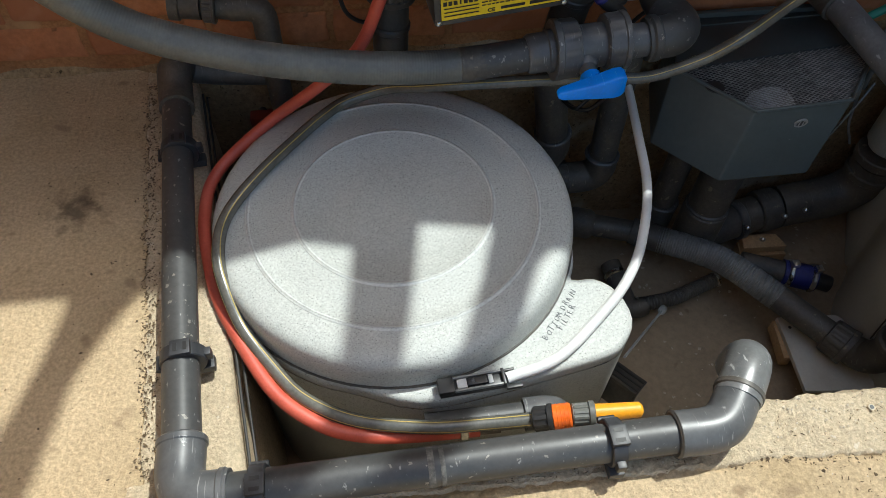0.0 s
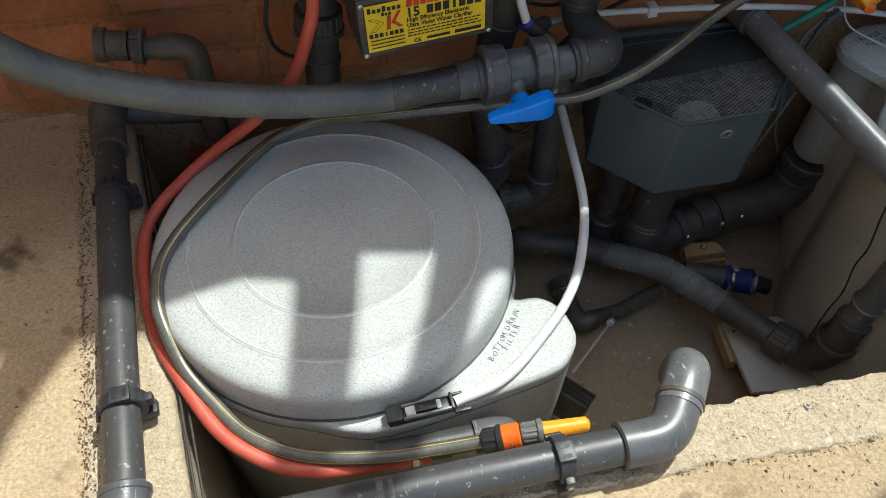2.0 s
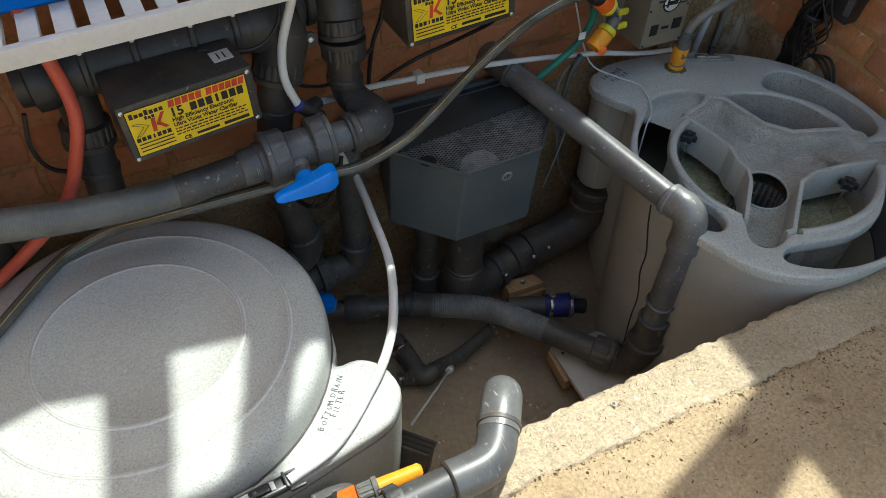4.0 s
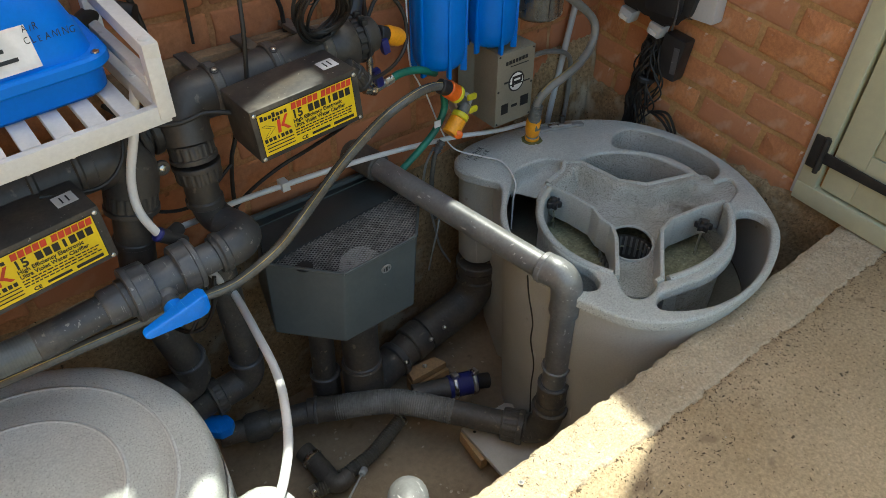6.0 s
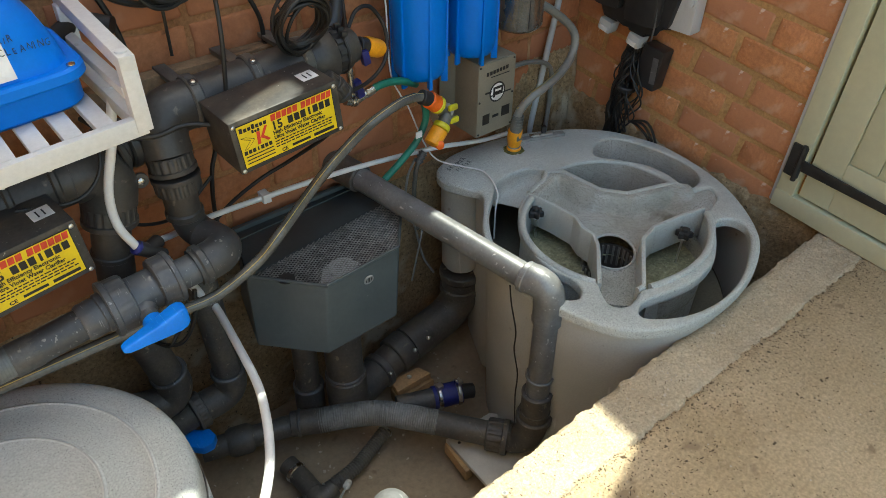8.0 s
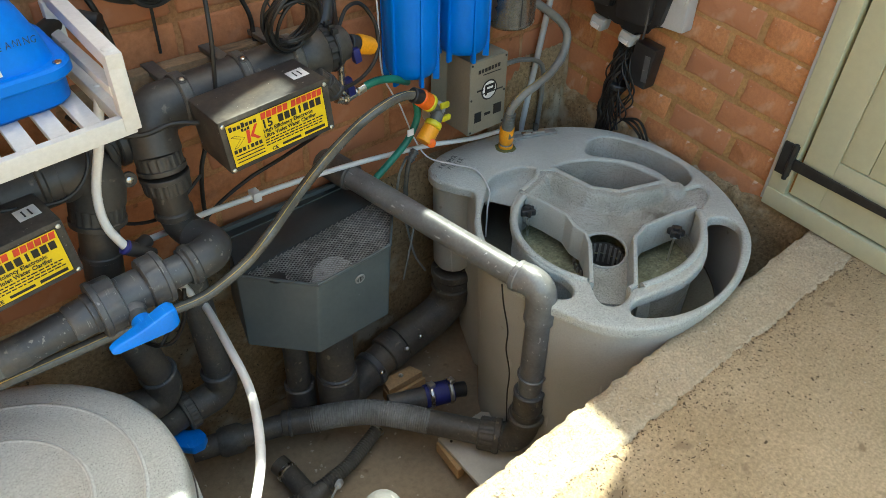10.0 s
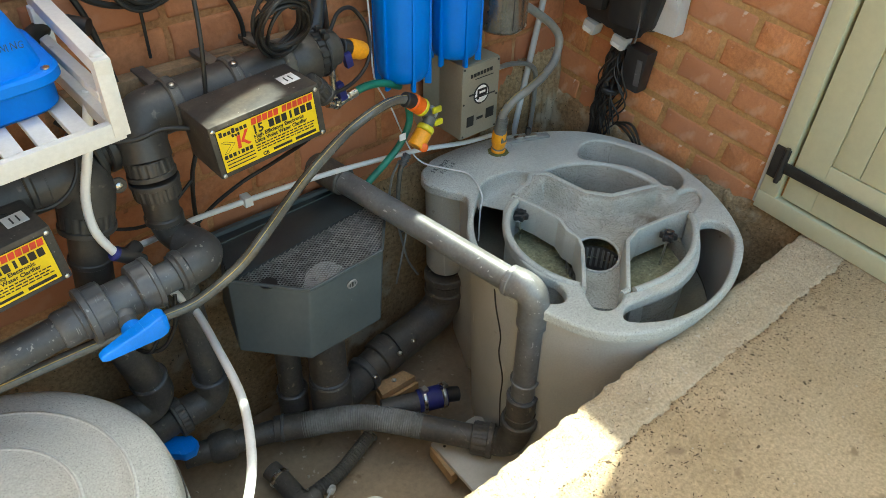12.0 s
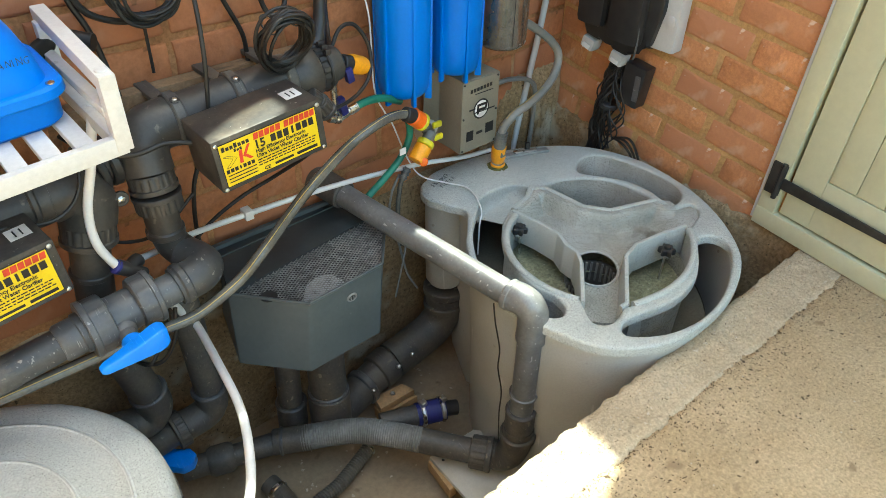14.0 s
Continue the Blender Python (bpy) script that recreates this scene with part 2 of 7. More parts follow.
MARKER = material("pencil_marker", (0.11, 0.115, 0.12), 0.7, vary=0.4, scale=60)
WHITE_PAINT = material("white_painted_wood", (0.62, 0.615, 0.595), 0.5, vary=0.07, scale=10, fine=120, second=(0.62, 0.61, 0.57), spots=(0.45, 0.42, 0.36), spot_scale=40, spot_at=0.74, bump=0.0006)
PAPER = material("white_paper", (0.82, 0.82, 0.80), 0.6, vary=0.03, scale=20)
TAN = material("stone_enamel", (0.225, 0.205, 0.155), 0.45, vary=0.08, scale=12, second=(0.19, 0.172, 0.128))
DOOR = material("sage_paint", (0.56, 0.57, 0.40), 0.42, vary=0.04, scale=6, fine=60, second=(0.52, 0.53, 0.37))
IRON = material("black_iron", (0.020, 0.019, 0.018), 0.5, vary=0.2, scale=40, bump=0.0006, second=(0.032, 0.030, 0.027))
ORANGE = material("orange_plastic", (0.85, 0.16, 0.015), 0.38, scale=30, second=(0.78, 0.13, 0.012))
AMBER = material("amber_plastic", (0.85, 0.36, 0.015), 0.38, scale=30, second=(0.78, 0.31, 0.012))
LIME = material("yellow_plastic", (0.72, 0.66, 0.03), 0.38, scale=30)
WOOD = material("raw_wood", (0.48, 0.31, 0.155), 0.75, vary=0.2, scale=14, fine=180, second=(0.36, 0.215, 0.10), bump=0.001)
BOARD = material("pale_board", (0.60, 0.56, 0.48), 0.65, vary=0.06, scale=12, second=(0.48, 0.44, 0.36))
MOSS = material("moss", (0.16, 0.16, 0.05), 0.95, vary=0.4, scale=80, second=(0.08, 0.08, 0.03), bump=0.004)
MEDIA = material("filter_media", (0.27, 0.26, 0.155), 0.6, vary=0.5, scale=40, fine=140, bump=0.004, second=(0.16, 0.16, 0.09), spots=(0.40, 0.39, 0.28), spot_scale=150, spot_at=0.64)
WATER = material("dark_water", (0.20, 0.185, 0.14), 0.10, vary=0.2, scale=4, second=(0.11, 0.105, 0.08))
GLAND = material("pale_gland", (0.50, 0.51, 0.51), 0.45, vary=0.05, scale=8, second=(0.44, 0.45, 0.45))
TAPE = material("grey_tape", (0.30, 0.305, 0.295), 0.45, scale=30)
SHADE_BOARD = material("shade_board", (0.25, 0.18, 0.11), 0.8, scale=6, bump=0.001)
LINER = material("pit_liner", (0.035, 0.032, 0.028), 0.6, scale=10)
GRIMY_WOOD = material("grimy_batten", (0.27, 0.175, 0.095), 0.85, vary=0.25, scale=10, fine=120, bump=0.001, second=(0.17, 0.105, 0.055), scratch=(0.09, 0.06, 0.035), dash=(12, 60, 60), dash_at=0.64)
EARTH = material("outer_ground", (0.30, 0.26, 0.19), 0.95, vary=0.2, scale=1.5, fine=40)


# ---- building helpers ----
def as_mesh(bm, name, smooth=True, angle=40):
    bmesh.ops.recalc_face_normals(bm, faces=bm.faces)
    me = bpy.data.meshes.new(name)
    bm.to_mesh(me)
    bm.free()
    if smooth:
        for p in me.polygons:
            p.use_smooth = True
        me.set_sharp_from_angle(angle=radians(angle))
    return me


def thing(name, label, category, group="", kind="", at=(0, 0, 0)):
    ob = new(name)
    ob.location = at
    ob.empty_display_size = 0.02
    return tagged(ob, label, category, group, kind)


def part(name, bm, mat, parent=None, label="", smooth=True, angle=40):
    me = bm if isinstance(bm, bpy.types.Mesh) else as_mesh(bm, name, smooth, angle)
    me.materials.append(mat)
    ob = new(name, me)
    if parent is not None:
        ob.parent = parent
        if parent.parent is None:
            ob.matrix_parent_inverse = Matrix.Translation(-parent.location)
    return tagged(ob, label)


def solo(name, bm, mat, label, category, group="", kind="", smooth=True, angle=40):
    return tagged(part(name, bm, mat, None, "", smooth, angle), label, category, group, kind)


def box(x0, x1, y0, y1, z0, z1, bevel=0.002, bm=None, turn=None):
    own = bmesh.new()
    bmesh.ops.create_cube(own, size=1, matrix=Matrix.LocRotScale(((x0 + x1) / 2, (y0 + y1) / 2, (z0 + z1) / 2), None, (x1 - x0, y1 - y0, z1 - z0)))
    if bevel:
        bmesh.ops.bevel(own, geom=own.edges[:], offset=bevel, segments=2, affect="EDGES", profile=0.6)
    if turn is not None:
        bmesh.ops.transform(own, matrix=turn, verts=own.verts)
    return join(bm, own)


def join(bm, own):
    if bm is None:
        return own
    me = bpy.data.meshes.new("tmp")
    own.to_mesh(me)
    own.free()
    bm.from_mesh(me)
    bpy.data.meshes.remove(me)
    return bm


def smooth_path(pts, steps=8):
    p = [Vector(q) for q in pts]
    if len(p) < 3 or steps < 2:
        return p
    out = []
    ext = [2 * p[0] - p[1]] + p + [2 * p[-1] - p[-2]]
    for i in range(1, len(ext) - 2):
        a, b, c, d = ext[i - 1:i + 3]
        for k in range(steps):
            t = k / steps
            out.append(0.5 * ((2 * b) + (c - a) * t + (2 * a - 5 * b + 4 * c - d) * t * t + (3 * b - a - 3 * c + d) * t ** 3))
    return out + [p[-1]]


def tube(pts, r, steps=8, sides=16, bm=None, rib=0.0, pitch=0.01, phase=0.0, width=6.2832, cap=True):
    """A tube along a smooth path; r is a radius or a list of radii; rib makes it corrugated; width < full turn makes a stripe."""
    path = smooth_path(pts, steps)
    if rib:
        fine = [path[0]]
        for a, b in zip(path, path[1:]):
            k = max(1, round((b - a).length / (pitch / 4)))
            fine += [a.lerp(b, (j + 1) / k) for j in range(k)]
        path = fine
    n = len(path)
    lengths = [0.0]
    for a, b in zip(path, path[1:]):
        lengths.append(lengths[-1] + (b - a).length)
    own = bmesh.new()
    full = width > 6.28
    count = sides if full else sides + 1
    up = None
    rings = []
    for i, p in enumerate(path):
        d = (path[min(i + 1, n - 1)] - path[max(i - 1, 0)]).normalized()
        if up is None:
            up = Vector((0, 0, 1)) if abs(d.z) < 0.9 else Vector((0, 1, 0))
        side = d.cross(up).normalized()
        up = side.cross(d).normalized()
        rad = r if not isinstance(r, (list, tuple)) else r[0] + (r[-1] - r[0]) * i / max(1, n - 1)
        if rib:
            rad += rib * math.cos(6.2832 * lengths[i] / pitch)
        rings.append([own.verts.new(p + rad * (math.cos(phase + width * j / sides) * side + math.sin(phase + width * j / sides) * up)) for j in range(count)])
    for a, b in zip(rings, rings[1:]):
        for j in range(sides):
            k = (j + 1) % count
            own.faces.new((a[j], a[k], b[k], b[j]))
    if cap and full:
        own.faces.new(rings[0][::-1])
        own.faces.new(rings[-1])
    return join(bm, own)


def rod(a, b, r, sides=20, bm=None):
    return tube([a, b], r, 1, sides, bm)


def spin(profile, a, b, sides=32, bm=None):
    """A turned body: profile rows are (distance along a to b in metres, radius)."""
    a, b = Vector(a), Vector(b)
    d = (b - a).normalized()
    up = Vector((0, 0, 1)) if abs(d.z) < 0.9 else Vector((0, 1, 0))
    s = d.cross(up).normalized()
    u = s.cross(d).normalized()
    own = bmesh.new()
    rings = []
    for z, r in profile:
        c = a + d * z
        rings.append([own.verts.new(c + max(r, 1e-5) * (math.cos(6.2832 * j / sides) * s + math.sin(6.2832 * j / sides) * u)) for j in range(sides)])
    for p, q in zip(rings, rings[1:]):
        for j in range(sides):
            own.faces.new((p[j], p[(j + 1) % sides], q[(j + 1) % sides], q[j]))
    if profile[0][1] > 0.0005:
        own.faces.new(rings[0][::-1])
    if profile[-1][1] > 0.0005:
        own.faces.new(rings[-1])
    bmesh.ops.remove_doubles(own, verts=own.verts, dist=5e-5)
    return join(bm, own)


def collar(a, b, r, edge=0.003, sides=28, bm=None):
    n = (Vector(b) - Vector(a)).length
    return spin([(0, r - edge), (edge, r), (n - edge, r), (n, r - edge)], a, b, sides, bm)


def nut(a, b, r, teeth=16, depth=0.0016, bm=None):
    """A union nut: plain rims at both ends and broad grip bars between narrow grooves."""
    a, b = Vector(a), Vector(b)
    d = (b - a).normalized()
    up = Vector((0, 0, 1)) if abs(d.z) < 0.9 else Vector((0, 1, 0))
    s = d.cross(up).normalized()
    u = s.cross(d).normalized()
    n = (b - a).length
    own = bmesh.new()
    rows = []
    count = teeth * 5
    for z, cut in ((0, 0.005), (0.002, 0.0012), (n * 0.10, 0.0012), (n * 0.12, 0.0), (n * 0.72, 0.0), (n * 0.76, -0.0018), (n - 0.0015, -0.0018), (n, -0.0004), (n, 0.008)):
        ring = []
        for j in range(count):
            w = depth if j % 5 in (0, 1) and cut == 0.0 else 0.0
            ang = 6.2832 * (j + (0.35 if j % 5 == 1 else 0)) / count
            ring.append(own.verts.new(a + d * z + (r - cut - w) * (math.cos(ang) * s + math.sin(ang) * u)))
        rows.append(ring)
    for p, q in zip(rows, rows[1:]):
        for j in range(count):
            k = (j + 1) % count
            own.faces.new((p[j], p[k], q[k], q[j]))
    own.faces.new(rows[0][::-1])
    own.faces.new(rows[-1])
    return join(bm, own)


def ring_curve(pts, steps=5):
    p = [Vector((q[0], q[1], 0)) for q in pts]
    n, out = len(p), []
    for i in range(n):
        a, b, c, d = p[i - 1], p[i], p[(i + 1) % n], p[(i + 2) % n]
        for k in range(steps):
            t = k / steps
            out.append(0.5 * ((2 * b) + (c - a) * t + (2 * a - 5 * b + 4 * c - d) * t * t + (3 * b - a - 3 * c + d) * t ** 3))
    return [(v.x, v.y) for v in out]


def inside(x, y, poly):
    hit = False
    for (x0, y0), (x1, y1) in zip(poly, poly[1:] + poly[:1]):
        if (y0 > y) != (y1 > y) and x < (x1 - x0) * (y - y0) / (y1 - y0) + x0:
            hit = not hit
    return hit


def pierced_plate(outlines, z0, z1, bevel=0.003):
    """A flat plate with holes: the first closed outline less the others, with rounded upper edges."""
    own = bmesh.new()
    points, edges, rims = [], [], []
    for number, line in enumerate(outlines):
        n = len(line)
        area = sum(line[i][0] * line[(i + 1) % n][1] - line[(i + 1) % n][0] * line[i][1] for i in range(n))
        side = (1 if area > 0 else -1) * (1 if number == 0 else -1)
        normal = []
        for i in range(n):
            d = Vector((line[(i + 1) % n][0] - line[i - 1][0], line[(i + 1) % n][1] - line[i - 1][1])).normalized()
            normal.append(Vector((-d.y, d.x)) * side)
        rows = []
        for inset, z in ((1.0, z1), (0.5, z1 - bevel * 0.14), (0.15, z1 - bevel * 0.5), (0.0, z1 - bevel), (0.0, z0)):
            rows.append([own.verts.new((v[0] + s.x * bevel * inset, v[1] + s.y * bevel * inset, z)) for v, s in zip(line, normal)])
        for p, q in zip(rows, rows[1:]):
            for i in range(n):
                own.faces.new((p[i], p[(i + 1) % n], q[(i + 1) % n], q[i]))
        base = len(points)
        points += [v.co.xy for v in rows[0]]
        edges += [(base + i, base + (i + 1) % n) for i in range(n)]
        rims.append(rows[0])
    top = [v for rim in rims for v in rim]
    co, _, tris, origin, _, _ = geometry.delaunay_2d_cdt(points, edges, [], 1, 1e-6)
    made = [top[o[0]] if o else own.verts.new((c.x, c.y, z1)) for c, o in zip(co, origin)]
    rings = [[(v.co.x, v.co.y) for v in rim] for rim in rims]
    for tri in tris:
        cx, cy = sum(co[i].x for i in tri) / 3, sum(co[i].y for i in tri) / 3
        if inside(cx, cy, rings[0]) and not any(inside(cx, cy, ring) for ring in rings[1:]):
            own.faces.new([made[i] for i in tri])
    bmesh.ops.recalc_face_normals(own, faces=own.faces[:])
    return own


def plate(outlines, z0, z1, bevel=0.003, name="plate"):
    """A flat plate with holes: closed outlines in plan, rounded edges. Returns a mesh."""
    cu = bpy.data.curves.new(name, "CURVE")
    cu.dimensions, cu.fill_mode = "2D", "BOTH"
    cu.extrude, cu.bevel_depth, cu.bevel_resolution, cu.offset = (z1 - z0) / 2 - bevel, bevel, 2, -bevel
    for line in outlines:
        sp = cu.splines.new("POLY")
        sp.points.add(len(line) - 1)
        for q, v in zip(sp.points, line):
            q.co = (v[0], v[1], 0, 1)
        sp.use_cyclic_u = True
    ob = bpy.data.objects.new(name, cu)
    scene.collection.objects.link(ob)
    bpy.context.view_layer.update()
    me = bpy.data.meshes.new_from_object(ob.evaluated_get(bpy.context.evaluated_depsgraph_get()))
    bpy.data.objects.remove(ob)
    bpy.data.curves.remove(cu)
    me.transform(Matrix.Translation((0, 0, (z0 + z1) / 2)))
    for p in me.polygons:
        p.use_smooth = True
    me.set_sharp_from_angle(angle=radians(40))
    me.materials.clear()
    return me


def ribbon(pts, thick, z0, z1, bm=None, closed=False):
    """An upright thin wall along a smooth line in plan, with a rounded top."""
    path = smooth_path([(x, y, 0) for x, y in pts], 4)
    own = bmesh.new()
    rows = []
    n = len(path)
    for i, p in enumerate(path):
        d = (path[min(i + 1, n - 1)] - path[max(i - 1, 0)]).normalized()
        s = Vector((-d.y, d.x, 0)) * thick / 2
        rows.append([own.verts.new((p.x + s.x * k, p.y + s.y * k, z)) for k, z in ((-1, z0), (-1, z1 - thick * 0.35), (-0.7, z1 - thick * 0.1), (0, z1), (0.7, z1 - thick * 0.1), (1, z1 - thick * 0.35), (1, z0))])
    for a, b in zip(rows, rows[1:]):
        for j in range(6):
            own.faces.new((a[j], a[j + 1], b[j + 1], b[j]))
    own.faces.new(rows[0])
    own.faces.new(rows[-1][::-1])
    return join(bm, own)


def walls(outline, z0, z1, shrink=1.0, centre=(0, 0), floor=True, thick=0.0, bm=None):
    """A wall sheet round an outline in plan, from z1 down to z0, drawn in by shrink, with a floor."""
    own = bmesh.new()
    rows = []
    for k in range(7):
        t = k / 6
        s = 1 + (shrink - 1) * t
        rows.append([own.verts.new((centre[0] + (v[0] - centre[0]) * s, centre[1] + (v[1] - centre[1]) * s, z1 + (z0 - z1) * t)) for v in outline])
    n = len(outline)
    for p, q in zip(rows, rows[1:]):
        for j in range(n):
            own.faces.new((p[j], p[(j + 1) % n], q[(j + 1) % n], q[j]))
    if floor:
        own.faces.new(rows[-1])
    return join(bm, own)


def prism(pts, z0, z1, bevel=0.002, turn=None, bm=None):
    """An upright prism on a convex outline in plan."""
    own = bmesh.new()
    low = [own.verts.new((x, y, z0)) for x, y in pts]
    top = [own.verts.new((x, y, z1)) for x, y in pts]
    n = len(pts)
    own.faces.new(low[::-1])
    own.faces.new(top)
    for j in range(n):
        own.faces.new((low[j], low[(j + 1) % n], top[(j + 1) % n], top[j]))
    if bevel:
        bmesh.ops.bevel(own, geom=own.edges[:], offset=bevel, segments=2, affect="EDGES", profile=0.6)
    if turn is not None:
        bmesh.ops.transform(own, matrix=turn, verts=own.verts)
    return join(bm, own)


def lettering(text, size, m, thick=0.0004, squeeze=1.0, shear=0.0, bold=0.0):
    cu = bpy.data.curves.new("text", "FONT")
    cu.body, cu.size, cu.extrude, cu.resolution_u, cu.shear, cu.offset = text, size, thick, 2, shear, size * bold
    ob = bpy.data.objects.new("text", cu)
    scene.collection.objects.link(ob)
    bpy.context.view_layer.update()
    me = bpy.data.meshes.new_from_object(ob.evaluated_get(bpy.context.evaluated_depsgraph_get()))
    bpy.data.objects.remove(ob)
    bpy.data.curves.remove(cu)
    me.materials.clear()
    me.transform(m @ Matrix.Diagonal((squeeze, 1, 1, 1)))
    return me


def grid_sheet(x0, x1, y0, y1, step, height, bm=None):
    own = bmesh.new()
    nx, ny = max(1, round((x1 - x0) / step)), max(1, round((y1 - y0) / step))
    vs = [[own.verts.new((x0 + (x1 - x0) * i / nx, y0 + (y1 - y0) * j / ny, height(x0 + (x1 - x0) * i / nx, y0 + (y1 - y0) * j / ny))) for i in range(nx + 1)] for j in range(ny + 1)]
    for j in range(ny):
        for i in range(nx):
            own.faces.new((vs[j][i], vs[j][i + 1], vs[j + 1][i + 1], vs[j + 1][i]))
    return join(bm, own)


def rough(x, y, s, a):
    return a * noise.noise((x * s, y * s, 3.7)) + 0.4 * a * noise.noise((x * s * 3.1, y * s * 3.1, 9.2))

# ---- the setting ----
BACK, RIGHT, FLOOR, EDGE = 1.32, 1.89, -0.54, 0.525


def left_edge(y):
    """x of the joint between the slab and the mortar strip along the pit."""
    return -0.145 - 0.108 * (y - 0.508)


def pit_left(y):
    return -0.013 - 0.16 * (y - 0.494)


# ground: one sheet to the horizon with the pit cut out
bm = bmesh.new()
for x0, x1, y0, y1 in ((-40, 40, -40, -1.2), (-40, -1.6, -1.2, 1.6), (2.2, 40, -1.2, 1.6), (-40, 40, 1.6, 40), (-1.6, 2.2, BACK + 0.1, 1.6), (RIGHT + 0.1, 2.2, -1.2, BACK + 0.1)):
    bm.faces.new([bm.verts.new((x, y, -0.012)) for x, y in ((x0, y0), (x1, y0), (x1, y1), (x0, y1))])
solo("ground", bm, EARTH, "pale earth round the house", "ground", kind="structure")

def joint(x):
    """y of the ragged crack between the slab and the coping."""
    return 0.437 - 0.026 * (x - 0.7) + rough(x, 2.0, 25, 0.005) + rough(x, 5.0, 120, 0.003)


def slab_top(x, y):
    """Worn slab surface: waves, coarse grains and a ragged groove along the joint."""
    z = rough(x, y, 9, 0.0025) + rough(x, y, 60, 0.0008)
    near = max(0.0, min(1.0, (y - 0.22) / 0.06))
    if near and x > 0.1:
        z += near * (0.0030 * abs(noise.noise((x * 110, y * 110, 1.3))) + rough(x, y, 210, 0.0011))
        d = (y - joint(x)) / 0.0045
        z -= 0.008 * max(0.0, min(1.0, d * 0.5 - 0.4))
        z -= 0.0075 * math.exp(-d * d) * max(0.15, 0.6 + noise.noise((x * 14, 0.3, 2.0)))
    return z


bm = grid_sheet(-1.6, 0.1, -1.2, 0.452, 0.02, slab_top)
bm = grid_sheet(0.1, 2.2, -1.2, 0.22, 0.02, slab_top, bm)
bm = grid_sheet(0.1, 2.2, 0.22, 0.452, 0.0042, slab_top, bm)
solo("pavement", bm, CONCRETE, "tan concrete slab beside the pit, worn and pitted", "paving", kind="structure", angle=80)

bm = bmesh.new()
ny, nx = 60, 34
vs = []
for j in range(ny + 1):
    y = 0.43 + (BACK + 0.06 - 0.43) * j / ny
    xe = left_edge(y) + rough(3.0, y, 40, 0.009) + rough(7.0, y, 130, 0.004)
    row = [bm.verts.new((-1.6 + (xe + 1.6) * (i / nx) ** 0.6, y, rough(i * 0.3, y, 9, 0.002) + (0 if i < nx else -0.004))) for i in range(nx + 1)]
    row.append(bm.verts.new((xe, y, -0.06)))
    vs.append(row)
for a, b in zip(vs, vs[1:]):
    for i in range(nx + 1):
        bm.faces.new((a[i], a[i + 1], b[i + 1], b[i]))
solo("pavement_side", bm, CONCRETE, "tan concrete slab at the side of the pit", "paving", kind="structure", angle=60)


def coping(across, along, rows, zs, broken=0.007):
    """A rough mortar strip: rows of points across, displaced, with a broken inner edge."""
    own = bmesh.new()
    grid = []
    for s in along:
        line = []
        for k, z in zip(rows, zs):
            x, y = across(s, k)
            e = broken if 0.9 < k <= 1.0 else 0.003 if k < 0.05 else 0.0012
            line.append(own.verts.new((x + rough(s, k, 35, e), y + rough(k + 5, s, 35, e), z + (rough(s, k * 0.1, 55, 0.0028) + 0.0048 * abs(noise.noise((s * 110, k * 11, 1.3))) + rough(s, k * 0.1, 190, 0.0015) if z > -0.05 else 0.0))))
        grid.append(line)
    for a, b in zip(grid, grid[1:]):
        for i in range(len(rows) - 1):
            own.faces.new((a[i], a[i + 1], b[i + 1], b[i]))
    return own


def pit_front(x):
    """y of the coping's inner edge, drawn back towards the left."""
    return EDGE - 0.024 * max(0.0, min(1.0, (0.64 - x) / 0.10))


ks = [0, 0.03] + [0.06 + 0.04 * i for i in range(22)] + [0.935, 0.97, 1.0, 1.0, 1.0]
zs = [-0.016, -0.006, -0.001] + [0.001 - 0.001 * (i % 2) for i in range(20)] + [-0.001, -0.002, -0.004, -0.012, -0.06, FLOOR]
bm = coping(lambda s, k: (s, joint(s) - 0.003 + (pit_front(s) - joint(s) + 0.003) * k), [-0.16 + 0.0045 * i for i in range(461)], ks, zs)
solo("coping_front", bm, MORTAR_TOP, "rough mortar coping along the front of the pit", "coping", kind="structure", angle=70)
zs2 = [-0.010, -0.008] + [z - 0.007 for z in zs[2:-1]] + [FLOOR]
bm = coping(lambda s, k: (left_edge(s) - 0.006 + (pit_left(s) - left_edge(s) + 0.006) * k, s), [0.44 + 0.006 * i for i in range(150)], ks, zs2, 0.0018)
solo("coping_side", bm, MORTAR_TOP, "rough mortar strip under the waste pipe", "coping", kind="structure", angle=70)

bm = tube([(pit_left(0.5) + 0.006, 0.5, -0.012), (pit_left(0.9) + 0.006, 0.9, -0.012), (pit_left(1.25) + 0.006, 1.25, -0.012)], 0.0022, 4, 8)
bm = tube([(pit_left(0.5) + 0.014, 0.5, -0.02), (pit_left(0.9) + 0.013, 0.9, -0.02), (pit_left(1.25) + 0.012, 1.25, -0.02)], 0.002, 4, 8, bm)
solo("trim", bm, LINER, "black liner edge along the pit wall", "liner", kind="structure")

bm = grid_sheet(-0.3, 2.0, 0.44, 1.4, 0.03, lambda x, y: FLOOR + rough(x, y, 7, 0.006))
solo("floor", bm, PIT_FLOOR, "brown silted concrete floor of the pit", "floor", kind="structure", angle=80)

# the house's foundation below the bricks, along two sides

